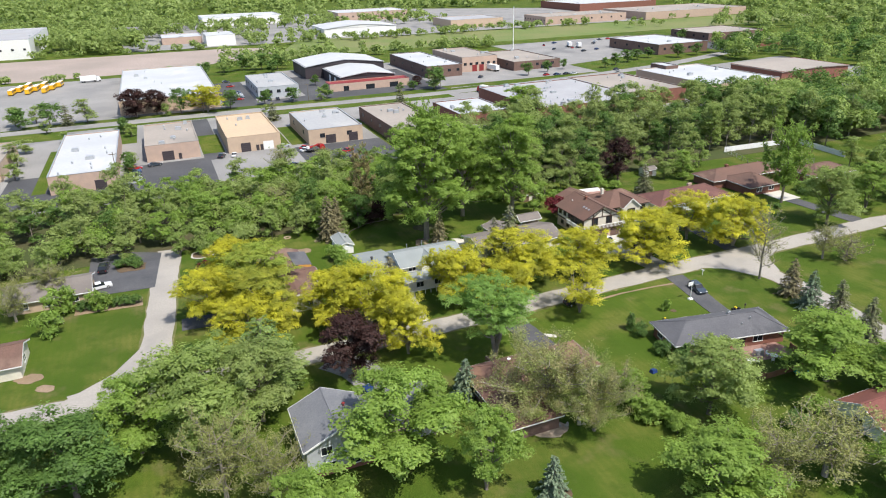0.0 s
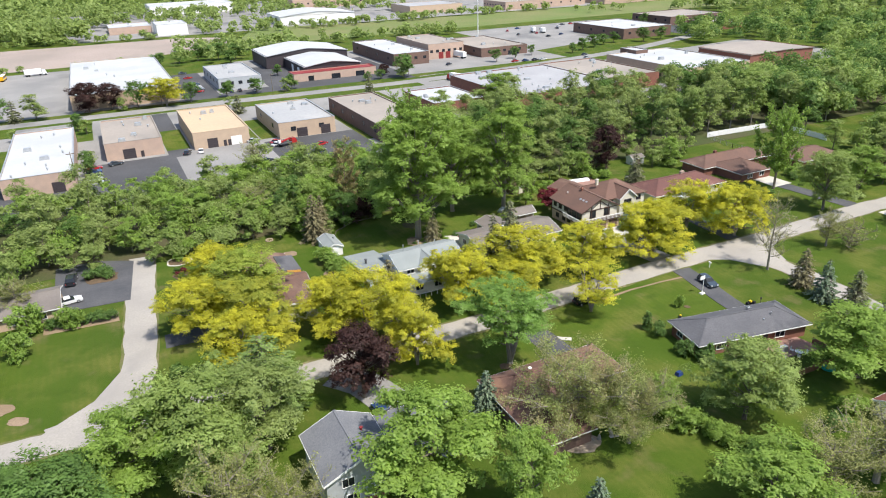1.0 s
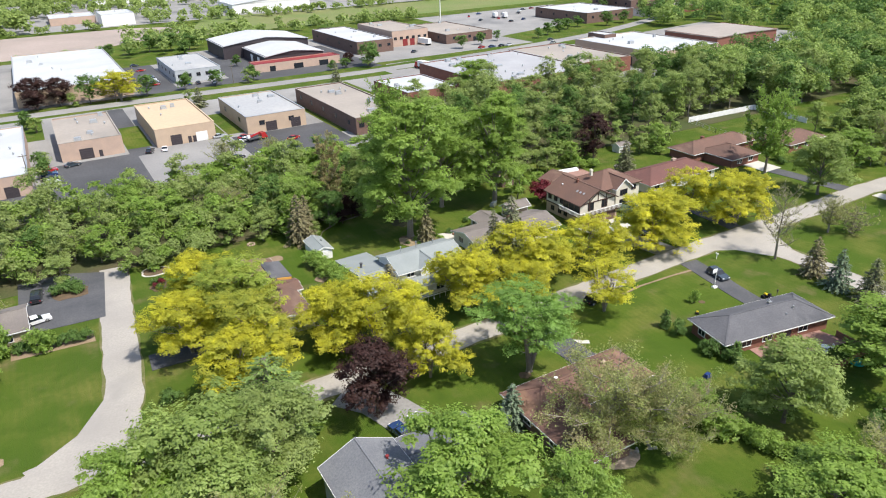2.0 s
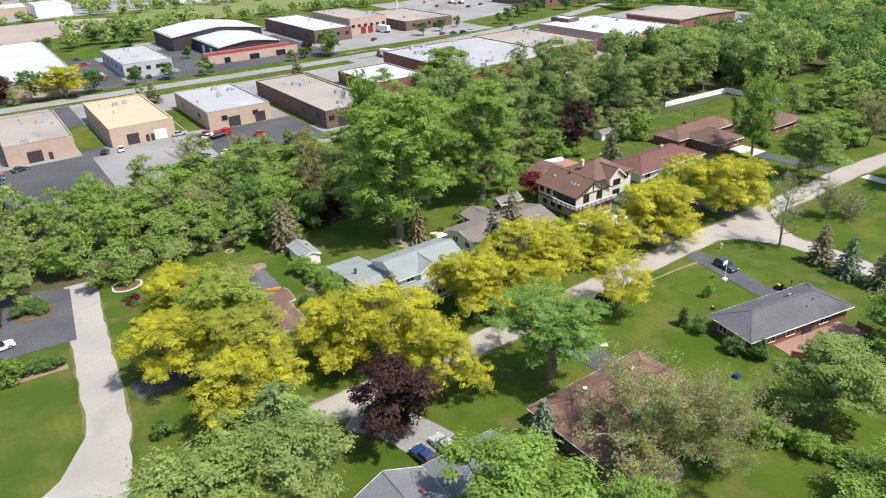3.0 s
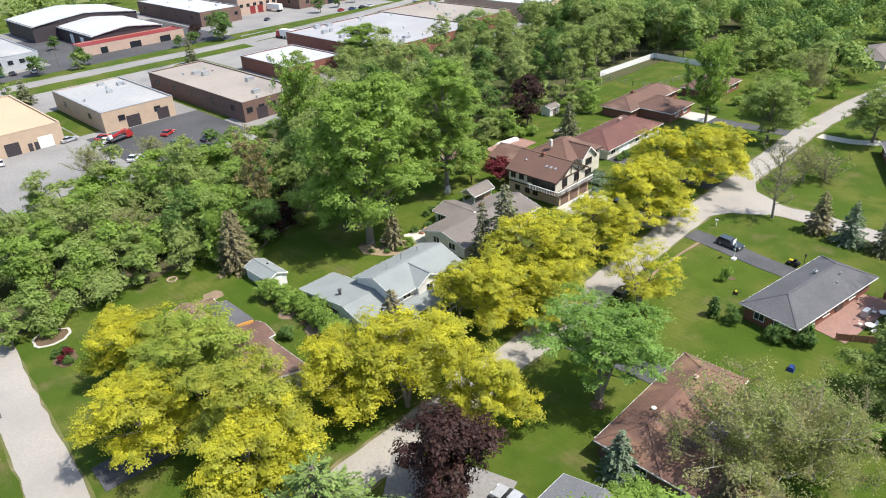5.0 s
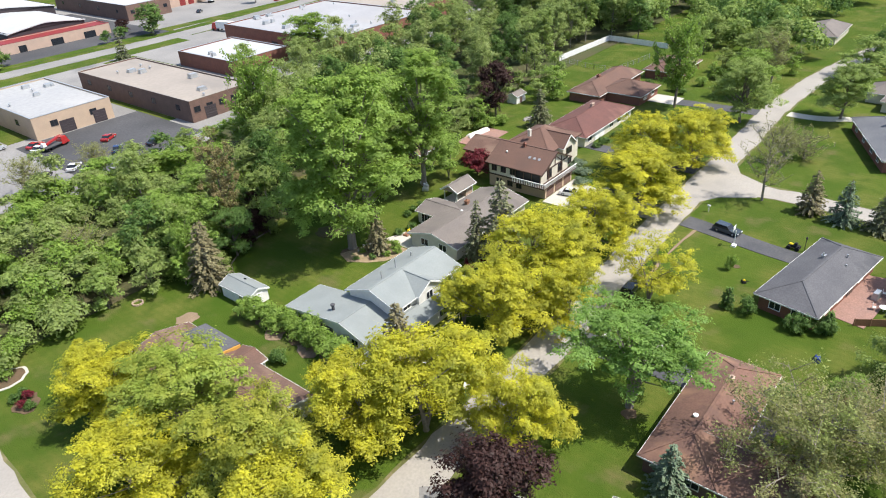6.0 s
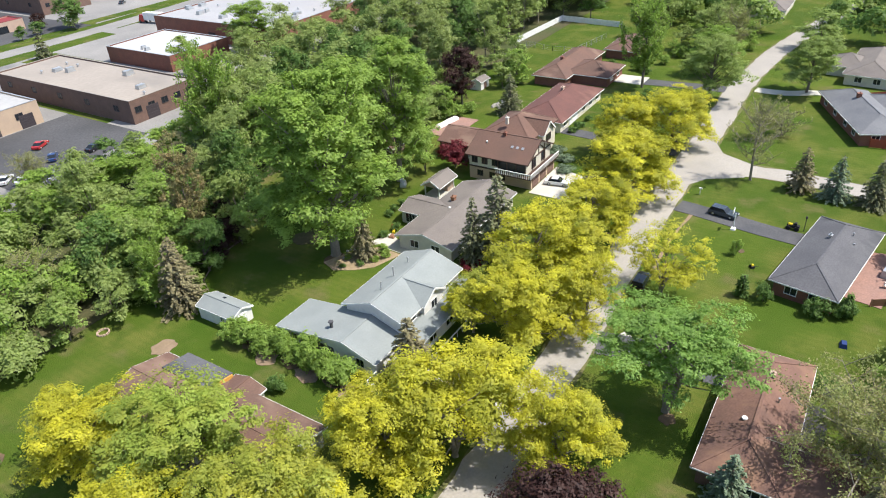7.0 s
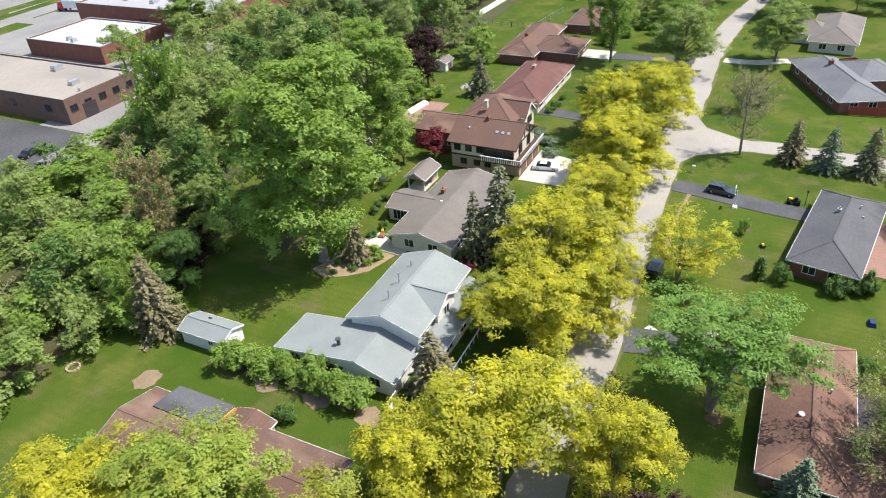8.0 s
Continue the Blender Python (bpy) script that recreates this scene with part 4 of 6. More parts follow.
unit(410, 466, 445, 490, 6.5, W_DBRICK, F_BROWN, "brown brick unit with flat roof", (), 5, 21, 4)
unit(415, 440, 400, 432, 5, W_BRICK, F_BROWN, "low red brick unit", (), 3, 22)
unit(10, 45, 700, 742, 6, W_SALMON, F_WHITE, "low pinkish far unit with pale roof", (), 5, 23)
unit(46, 71, 662, 699, 9, W_WHITE, F_WHITE, "white far unit beside the rail corridor", (), 3, 35)
unit(60, 152, 885, 945, 10, W_WHITE, F_WHITE, "long white two-storey far building", (), 8, 24, 14)
unit(154, 226, 672, 725, 8, W_WHITE, F_WHITE, "white greenhouse-like far warehouse", (), 0, 25, arch=3)
unit(214, 302, 852, 910, 10, W_SALMON, F_WHITE, "long white far plant", (), 8, 26, 12)
unit(290, 350, 685, 735, 8, W_TAN, F_GREY, "pale far plant with grey roof", (), 8, 27)
unit(385, 486, 656, 702, 8, W_SALMON, F_BROWN, "long salmon brick far plant", (), 12, 28, 8)
unit(500, 640, 640, 720, 8, W_SALMON, F_BROWN, "long brick far plant", (), 12, 29)
unit(-210, -90, 657, 790, 15, W_WHITE, F_GREY, "big grey-white far building with dark windows", (), 8, 30, 14)
unit(-75, -25, 800, 845, 6, W_SALMON, F_BROWN, "low brick far unit", (), 3, 31)
unit(520, 640, 800, 900, 9, W_BRICK, F_WHITE, "far red brick plant", (), 6, 32)
unit(-330, -200, 700, 800, 9, W_WHITE, F_GREY, "far grey flat warehouse", (), 6, 33)


# ---- trees ----
def leaf_mesh(name, centres, normals, sizes, mat, rng, aspect=0.62, along=None):
    """Many small leaf sprays, each one pointed face."""
    n = len(centres)
    normals = normals / np.linalg.norm(normals, axis=1, keepdims=True)
    ref = rng.normal(size=(n, 3)) if along is None else along + rng.normal(size=(n, 3)) * 0.25
    t = np.cross(normals, ref)
    t /= np.linalg.norm(t, axis=1, keepdims=True) + 1e-9
    b = np.cross(normals, t)
    if along is not None:
        t, b = b, t
    s = sizes[:, None]
    v = np.empty((n, 3, 3))
    v[:, 0] = centres - t * s * 0.45 - b * s * 0.55 * aspect
    v[:, 1] = centres - t * s * 0.45 + b * s * 0.55 * aspect
    v[:, 2] = centres + t * s * 0.6
    me = bpy.data.meshes.new(name)
    me.vertices.add(n * 3)
    me.vertices.foreach_set("co", v.ravel())
    me.loops.add(n * 3)
    me.loops.foreach_set("vertex_index", np.arange(n * 3))
    me.polygons.add(n)
    me.polygons.foreach_set("loop_start", np.arange(n) * 3)
    me.materials.append(mat)
    me.update(calc_edges=True)
    return me


def crown_lobes(rng, count, wide, low, high, shape, flat, size):
    """Uneven lobes of foliage, gathered in limb masses. shape: 'round', 'vase', 'dome', 'cone', 'column'."""
    deep = high - low
    masses = []
    m = max(5, count // 7)
    for k in range(m):
        h = min(0.97, max(0.03, (k + rng.uniform(0.1, 0.9)) / m))
        if shape == "round":
            r = math.sqrt(max(0.05, 1 - (2 * h - 0.85) ** 2))
        elif shape == "vase":
            r = 0.5 + 0.7 * h if h < 0.68 else 1.0 - (h - 0.68) * 1.7
        elif shape == "dome":
            r = 0.95 if h < 0.45 else math.sqrt(max(0.04, 1 - ((h - 0.45) / 0.6) ** 2))
        elif shape == "column":
            r = 0.85 if h < 0.75 else 0.85 - (h - 0.75) * 1.3
        else:
            r = 1 - h * 0.9
        a = k * 2.4 + rng.uniform(-0.7, 0.7)
        q = 0.74 * r * wide * rng.uniform(0.55, 1.1)
        w = wide * rng.uniform(0.32, 0.52)
        masses.append((np.array([math.cos(a) * q, math.sin(a) * q, low + h * deep]), np.array([w, w, max(size * 0.6, min(w * 0.9, deep * 0.38))])))
    out = []
    tries = 0
    while len(out) < count and tries < 5000:
        tries += 1
        c, w = masses[tries % m]
        d = rng.normal(size=3)
        d /= np.linalg.norm(d)
        if d[2] < -0.4:
            d[2] = -d[2]
        p = c + d * w * rng.uniform(0.35, 1.0)
        p[2] = min(max(p[2], low), high)
        gap = size * (0.62 if tries < 2500 else 0.45)
        if any(np.linalg.norm((p - o) * (1, 1, 1.2)) < gap for o, _ in out):
            continue
        k = size * rng.uniform(0.65, 1.25)
        out.append((p, np.array([k, k * rng.uniform(0.8, 1.2), k * flat])))
    return out


def broadleaf(rng, wide, height, base, count, per, leaf, mat, shape="round", flat=0.75, lobe=None, bark=BARK, trunk=0.3, stems=1, up=0.5, tufts=12, limbs=26):
    """Meshes of a broadleaf tree: trunk with limbs, and a crown of leaf sprays gathered in tufts."""
    lobe = lobe or wide * 0.36
    lobes = crown_lobes(rng, count, wide - lobe * 0.6, base + lobe * flat * 0.6, height - lobe * flat * 0.8, shape, flat, lobe)
    C, N, S = [], [], []
    for c, r in lobes:
        d = rng.normal(size=(tufts, 3))
        d /= np.linalg.norm(d, axis=1, keepdims=True)
        d[:, 2] = np.where(d[:, 2] < -0.3, -d[:, 2], d[:, 2])
        tc = c + d * r * rng.uniform(0.55, 1.1, (tufts, 1))
        pick = rng.integers(0, tufts, per)
        off = rng.normal(size=(per, 3))
        C.append(tc[pick] + off * r * np.array([0.21, 0.21, 0.15]))
        off /= np.linalg.norm(off, axis=1, keepdims=True)
        N.append(d[pick] * 0.55 + off * 0.45 + rng.normal(size=(per, 3)) * 0.3 + np.array([0, 0, up]))
        S.append(leaf * rng.uniform(0.5, 1.35, per))
    crown = leaf_mesh("crown", np.concatenate(C), np.concatenate(N), np.concatenate(S), mat, rng)
    g = Geo()
    for s in range(stems):
        ang = s * math.tau / stems + rng.uniform(0, 1)
        lean = 0.0 if stems == 1 else wide * 0.22
        top = Vector((math.cos(ang) * lean, math.sin(ang) * lean, height * 0.62))
        mid = Vector((top.x * 0.45 + rng.uniform(-0.2, 0.2), top.y * 0.45 + rng.uniform(-0.2, 0.2), height * 0.3))
        g.tube([(0, 0, -0.3), (0.02, 0, 0.3), mid, top], [trunk * 1.5, trunk, trunk * 0.75, trunk * 0.3], 8)
        for i, (c, r) in enumerate(lobes):
            if i % stems == s and i < limbs:
                k = min(0.9, max(0.3, (c[2] - height * 0.18) / (height * 0.62) * 0.8))
                st = Vector((0, 0, 0)).lerp(mid, min(1, k * 2)) if k < 0.5 else mid.lerp(top, k * 2 - 1)
                e = Vector(c)
                m = st.lerp(e, 0.5) + Vector((0, 0, -0.05 * height * rng.uniform(0, 1)))
                g.tube([st, m, e], [trunk * 0.34, trunk * 0.22, trunk * 0.08], 5)
    return g.mesh("trunk", bark), crown


def conifer(rng, wide, height, base, mat, bark=BARK, layers=16, leaf=0.5, droop=0.25, power=0.85):
    C, N, S, A = [], [], [], []
    g = Geo().tube([(0, 0, -0.2), (0, 0, height * 0.5), (0, 0, height * 0.98)], [0.22, 0.14, 0.03], 7)
    for k in range(layers):
        h = (k + rng.uniform(-0.2, 0.2)) / layers
        z = base + max(0, h) * (height - base)
        R = wide * (1 - h) ** power * rng.uniform(0.85, 1.1) + 0.12
        n = 5 + int(7 * (1 - h))
        for j in range(n):
            a = j * math.tau / n + rng.uniform(-0.35, 0.35) + k
            r1 = R * rng.uniform(0.75, 1.12)
            m = max(4, int(r1 / leaf * 5.5))
            s = rng.uniform(0.1, 1, m) ** 0.75
            side = rng.normal(size=m) * 0.16 * r1 * (1.1 - s)
            x, y = math.cos(a), math.sin(a)
            C.append(np.stack([x * s * r1 - y * side, y * s * r1 + x * side, z - droop * r1 * s ** 1.5 + rng.normal(size=m) * 0.08], 1))
            N.append(np.array([x * 0.3, y * 0.3, 1.0]) + rng.normal(size=(m, 3)) * 0.4)
            A.append(np.tile([x, y, -0.3], (m, 1)))
            S.append(leaf * rng.uniform(0.7, 1.3, m))
            g.tube([(0, 0, z), (x * r1 * 0.8, y * r1 * 0.8, z - droop * r1 * 0.6)], [0.05, 0.015], 4)
    return g.mesh("trunk", bark), leaf_mesh("crown", np.concatenate(C), np.concatenate(N), np.concatenate(S), mat, rng, 0.5, np.concatenate(A))


def bare_tree(rng, wide, height, mat, per=500, leaf=0.28, trunk=0.24, bark=BARK, base=0.3):
    """A thinly leafed tree: many fine twigs and scattered young leaves."""
    g = Geo()
    C = []
    g.tube([(0, 0, -0.2), (rng.uniform(-0.2, 0.2), 0.1, height * 0.35), (0, rng.uniform(-0.3, 0.3), height * 0.9)], [trunk * 1.3, trunk * 0.8, trunk * 0.15], 7)
    for k in range(22):
        h = base + (0.92 - base) * k / 21
        a = k * 2.4 + rng.uniform(-0.4, 0.4)
        R = wide * (1 - abs(h - 0.55) * 1.1) * rng.uniform(0.7, 1.1)
        s = Vector((0, 0, height * (h - 0.12)))
        e = Vector((math.cos(a) * R, math.sin(a) * R, height * (h + 0.10)))
        m = s.lerp(e, 0.5) + Vector((0, 0, -0.15 * R))
        g.tube([s, m, e], [trunk * 0.38, trunk * 0.24, 0.025], 5)
        for q in range(9):
            p = m.lerp(e, rng.uniform(0, 1)) if q % 2 else s.lerp(m, rng.uniform(0.4, 1))
            o = p + Vector((rng.uniform(-1, 1), rng.uniform(-1, 1), rng.uniform(0.1, 1.2))) * wide * 0.26
            g.tube([p, p.lerp(o, 0.5) + Vector((0, 0, 0.1)), o], [0.045, 0.03, 0.012], 3)
            for _ in range(max(1, per // 190)):
                C.append(np.array(p.lerp(o, rng.uniform(0.2, 1.1))) + rng.normal(size=3) * wide * 0.045)
    C = np.array(C)
    return g.mesh("trunk", bark), leaf_mesh("crown", C, rng.normal(size=C.shape) + np.array([0, 0, 0.6]), leaf * rng.uniform(0.6, 1.4, len(C)), mat, rng)


TREE_MADE = {}
KINDS = {
    # kind: (maker, variants, width, height, label, category)
    "locust": (lambda r: broadleaf(r, 7, 11, 1.6, 100, 390, 0.25, L_YELLOW, "dome", 0.72, 1.5, PALEBARK, 0.26, 3, 0.8, 7), 4, 14, 11, "golden-yellow honey locust in spring leaf", "tree"),
    "olive": (lambda r: broadleaf(r, 7, 12, 2.2, 84, 380, 0.25, L_OLIVE, "dome", 0.6, 1.5, PALEBARK, 0.28, 3, 0.8, 7), 2, 14, 12, "olive-green honey locust with airy crown", "tree"),
    "greenlocust": (lambda r: broadleaf(r, 7, 13, 3, 84, 380, 0.25, L_OLGREEN, "dome", 0.6, 1.5, PALEBARK, 0.3, 3, 0.8, 7), 2, 14, 13, "light green locust with airy crown", "tree"),
    "maple": (lambda r: broadleaf(r, 7, 13, 1.8, 74, 300, 0.32, L_GREEN, "round", 0.65, 1.75, BARK, 0.3, 1, 0.8, 7), 4, 14, 13, "broad green maple with dense crown", "tree"),
    "fresh": (lambda r: broadleaf(r, 6, 12, 1.6, 66, 320, 0.29, L_FRESH, "round", 0.65, 1.5, BARK, 0.26, 2, 0.8, 7), 3, 12, 12, "fresh light-green leafy tree", "tree"),
    "tall": (lambda r: broadleaf(r, 10, 27, 5, 165, 360, 0.385, L_FRESH, "dome", 0.72, 2.1, PALEBARK, 0.62, 1, 0.8, 7, 40), 2, 20, 27, "towering green shade tree with stout pale trunk", "tree"),
    "wood": (lambda r: broadleaf(r, 6, 15, 1.2, 44, 105, 0.51, L_GREEN, "round", 0.7, 1.75, BARK, 0.24, 1, 0.8, 8, 12), 5, 12, 15, "leafy woodland tree of the dense belt", "tree"),
    "deepwood": (lambda r: broadleaf(r, 6, 14, 1.0, 44, 105, 0.51, L_DEEP, "round", 0.7, 1.75, BARK, 0.24, 1, 0.8, 8, 12), 2, 12, 14, "dark green woodland tree of the dense belt", "tree"),
    "copse": (lambda r: broadleaf(r, 4, 8.5, 0.2, 30, 100, 0.44, L_GREEN, "round", 0.75, 1.3, BARK, 0.15, 2, 0.8, 8, 8), 4, 8, 8.5, "bushy green tree of the dense belt", "tree"),
    "freshcopse": (lambda r: broadleaf(r, 4, 8.5, 0.2, 30, 100, 0.44, L_FRESH, "round", 0.75, 1.3, BARK, 0.15, 2, 0.8, 8, 8), 2, 8, 8.5, "bushy light-green tree of the dense belt", "tree"),
    "freshwood": (lambda r: broadleaf(r, 6, 12, 1.2, 46, 105, 0.49, L_FRESH, "round", 0.7, 1.7, BARK, 0.24, 1, 0.8, 8, 12), 3, 12, 12, "light green woodland tree of the dense belt", "tree"),
    "bigwood": (lambda r: broadleaf(r, 6.5, 20, 1.5, 64, 100, 0.56, L_GREEN, "column", 0.8, 1.9, PALEBARK, 0.26, 1, 0.8, 8, 16), 4, 13, 20, "tall green woodland tree with pale trunk", "tree"),
    "bigdeep": (lambda r: broadleaf(r, 6.5, 19, 1.5, 64, 100, 0.56, L_DEEP, "round", 0.8, 1.9, BARK, 0.26, 1, 0.8, 8, 16), 2, 13, 19, "tall dark green woodland tree", "tree"),
    "tan": (lambda r: bare_tree(r, 4.5, 20, L_TAN, 14000, 0.26, 0.2, BARK, 0.15), 1, 9, 20, "tall tan-leaved thin tree", "tree"),
    "thinlocust": (lambda r: broadleaf(r, 7, 11, 2.6, 60, 230, 0.24, L_YELLOW, "vase", 0.5, 1.5, PALEBARK, 0.24, 4, 0.8, 8), 1, 14, 11, "thin golden honey locust with visible limbs", "tree"),
    "silver": (lambda r: broadleaf(r, 9, 13.5, 5.8, 84, 420, 0.27, L_SILVER, "vase", 0.5, 1.6, PALEBARK, 0.42, 3, 0.8, 9), 1, 18, 13.5, "silvery-green spreading maple on the lawn", "tree"),
    "purple": (lambda r: broadleaf(r, 5.2, 10, 1.0, 60, 320, 0.28, L_PURPLE, "round", 0.75, 1.5, BARK, 0.25, 1, 0.6, 9), 2, 10.4, 10, "dark purple-leaved maple with rounded crown", "tree"),
    "deep": (lambda r: broadleaf(r, 6, 11, 1.2, 60, 330, 0.29, L_DEEP, "round", 0.75, 1.6, BARK, 0.25, 1, 0.7, 9), 2, 12, 11, "dense dark green rounded tree", "tree"),
    "sparse": (lambda r: bare_tree(r, 6.5, 13, L_SPARSE, 9500, 0.22, 0.28, PALEBARK), 2, 13, 13, "thinly leafed grey-green tree with visible limbs", "tree"),
    "pink": (lambda r: bare_tree(r, 8, 12, L_PINK, 26000, 0.19, 0.28, PALEBARK), 2, 16, 12, "thin brownish budding tree with open crown", "tree"),
    "airy": (lambda r: bare_tree(r, 6.5, 16, L_FRESH, 9500, 0.4, 0.26, BARK), 1, 13, 16, "tall airy light-green tree with visible limbs", "tree"),
    "bare": (lambda r: bare_tree(r, 4.5, 15, L_SPARSE, 3000, 0.18, 0.17, PALEBARK), 1, 9, 15, "nearly bare tall tree with slim trunk", "tree"),
    "redbush": (lambda r: bare_tree(r, 3.4, 5, L_PINK, 900, 0.22, 0.12, BARK, 0.12), 1, 6.8, 5, "small reddish-brown thin ornamental tree", "tree"),
    "spruce": (lambda r: conifer(r, 2.9, 9, 0.6, L_SPRUCE, leaf=0.42), 2, 5.8, 9, "green spruce with tiered drooping branches", "conifer"),
    "blue": (lambda r: conifer(r, 3.0, 8.5, 0.3, L_BLUE, leaf=0.42), 2, 6, 8.5, "blue-green spruce with tiered branches", "conifer"),
    "rust": (lambda r: conifer(r, 2.9, 9, 0.8, L_RUST, leaf=0.42), 1, 5.8, 9, "browning sparse old spruce", "conifer"),
    "pine": (lambda r: conifer(r, 5.5, 14, 1.2, L_PINE, layers=24, leaf=0.32, droop=0.02, power=0.5), 2, 11, 14, "broad soft-needled pine with whorled branches", "conifer"),
    "arbor": (lambda r: conifer(r, 0.8, 4, 0.1, L_DEEP, layers=14, leaf=0.3, droop=-0.3, power=0.4), 1, 1.6, 4, "slim dark columnar evergreen shrub", "shrub"),
    "redsmall": (lambda r: broadleaf(r, 2.8, 5.6, 0.6, 18, 260, 0.3, L_RED, "round", 0.9, 1.2, BARK, 0.12, 2), 1, 5.6, 5.6, "small crimson-leaved ornamental maple", "tree"),
    "shrub": (lambda r: broadleaf(r, 2.2, 2.2, 0.0, 14, 150, 0.3, L_DEEP, "round", 0.8, 0.95, BARK, 0.07, 3), 3, 4.4, 2.2, "rounded dark green shrub", "shrub"),
    "bush": (lambda r: broadleaf(r, 2.6, 3.4, 0.0, 22, 150, 0.3, L_FRESH, "round", 0.8, 1.0, BARK, 0.08, 3), 3, 5.2, 3.4, "leafy green garden bush", "shrub"),
    "juniper": (lambda r: broadleaf(r, 2.4, 1.3, -0.2, 12, 220, 0.26, L_BLUE, "round", 0.5, 1.1, BARK, 0.06, 3), 1, 4.8, 1.3, "low spreading blue-green juniper", "shrub"),
    "street": (lambda r: broadleaf(r, 3.9, 7.4, 0.9, 26, 100, 0.5, L_DEEP, "round", 0.85, 1.5, BARK, 0.16, 1, 0.8, 7, 6), 3, 7, 7, "rounded green street tree by the industrial units", "tree"),
    "farspruce": (lambda r: conifer(r, 2.6, 9, 0.4, L_SPRUCE, layers=10, leaf=0.8), 1, 5.2, 9, "dark spruce by the industrial units", "conifer"),
}
TREE_COUNT = [0]
WOOD_HEAPS = {}


def join_tree(kind, x, y, wide, tall, heap):
    """Adds one tree of a kind to a heap that becomes a single wood."""
    maker, variants, w0, h0, label, cat = KINDS[kind]
    TREE_COUNT[0] += 1
    rng = random.Random(TREE_COUNT[0] * 13 + 5)
    v = rng.randrange(variants)
    if ("heap", kind, v) not in TREE_MADE:
        TREE_MADE["heap", kind, v] = maker(np.random.default_rng(v * 31 + len(kind) * 7 + ord(kind[0])))
    a, sx, sz = rng.uniform(0, math.tau), wide / w0, tall / h0
    WOOD_HEAPS.setdefault(heap, []).append((TREE_MADE["heap", kind, v], np.array([[sx * math.cos(a), -sx * math.sin(a), 0], [sx * math.sin(a), sx * math.cos(a), 0], [0, 0, sz]]), np.array([x, y, 0.0])))


def build_heaps(label):
    """One mesh for each heap of trees: trunks and leaves with their own materials."""
    for heap in sorted(WOOD_HEAPS):
        mats, V, L, starts, mi, nv, nl = [], [], [], [], [], 0, 0
        for meshes, rot, at in WOOD_HEAPS[heap]:
            for me in meshes:
                if me.materials[0] not in mats:
                    mats.append(me.materials[0])
                co = np.empty(len(me.vertices) * 3)
                me.vertices.foreach_get("co", co)
                V.append(co.reshape(-1, 3) @ rot.T + at)
                li = np.empty(len(me.loops), dtype=np.int32)
                me.loops.foreach_get("vertex_index", li)
                ls = np.empty(len(me.polygons), dtype=np.int32)
                me.polygons.foreach_get("loop_start", ls)
                L.append(li + nv)
                starts.append(ls + nl)
                mi.append(np.full(len(ls), mats.index(me.materials[0]), dtype=np.int32))
                nv += len(me.vertices)
                nl += len(li)
        me = bpy.data.meshes.new("woods")
        me.vertices.add(nv)
        me.vertices.foreach_set("co", np.concatenate(V).ravel())
        me.loops.add(nl)
        me.loops.foreach_set("vertex_index", np.concatenate(L))
        st = np.concatenate(starts)
        me.polygons.add(len(st))
        me.polygons.foreach_set("loop_start", st)
        for m in mats:
            me.materials.append(m)
        me.polygons.foreach_set("material_index", np.concatenate(mi))
        me.update(calc_edges=True)
        tagged(part("woods", me, None), label, "woods", kind="stuff")


def plant(kind, x, y, wide=None, tall=None, group="", z=0.0):
    """One tree of a kind, scaled to its own width and height and turned its own way."""
    maker, variants, w0, h0, label, cat = KINDS[kind]
    TREE_COUNT[0] += 1
    k = TREE_COUNT[0]
    rng = random.Random(k * 13 + 5)
    v = rng.randrange(variants)
    sx = (wide or w0 * rng.uniform(0.85, 1.15)) / w0
    sz = (tall or h0 * rng.uniform(0.85, 1.15)) / h0
    m = pose(x, y, z, 0, 0, rng.uniform(0, 360)) @ Matrix.Diagonal((sx, sx, sz, 1))
    if (kind, v) not in TREE_MADE:
        t, c = maker(np.random.default_rng(v * 31 + len(kind) * 7 + ord(kind[0])))
        ob = thing("shrub" if cat == "shrub" else "tree", 0, 0, 0, 0, label, cat, group)
        part("trunk", t, None, ob)
        part("crown", c, None, ob)
        ob.matrix_basis = m
        TREE_MADE[kind, v] = ob
        return ob
    src = TREE_MADE[kind, v]
    ob = copy_thing(src, m @ Matrix.Diagonal((1 / src.scale.x, 1 / src.scale.y, 1 / src.scale.z, 1)))
    if group:
        ob["group"] = group
    return ob


YG = "golden locusts along the street"
for x, y, w, t in [(57.5, 157.5, 14, 11.5), (67, 152.5, 17, 12), (44.5, 144.5, 19.5, 12), (28.3, 137.8, 15, 10.5), (14, 133.3, 18, 12), (0.6, 125.4, 15.5, 12), (10.6, 122.4, 11, 10),
                   (-16.2, 115.2, 18, 13), (-23, 118.6, 13, 11), (-8.6, 106.8, 12, 11.5), (-48.4, 138, 15, 10), (-47.2, 121, 15, 10.5), (-35.6, 108, 15.5, 11)]:
    plant("locust", x, y, w, t, YG)
plant("thinlocust", 24.6, 121, 14, 10, YG)
plant("greenlocust", -41, 129, 19, 12.5)
plant("olive", -35.9, 116, 16, 13)
plant("olive", -1.5, 131, 9, 9)
plant("silver", 6.8, 105.5, 19, 13.5)
plant("purple", -17.2, 98.5, 12, 12.5)
plant("purple", 51.6, 204.6, 11, 14)
plant("maple", -39, 84, 20, 15)
plant("maple", -30, 88, 15, 13)
plant("maple", -34, 79, 13, 11)
plant("fresh", -46, 81, 15, 12.5)
plant("pine", -31.5, 97.5, 15, 13)
plant("sparse", -30.5, 70.5, 12.5, 13)
plant("sparse", -24, 70, 10, 11)
plant("fresh", -8.5, 77.5, 19, 14.5)
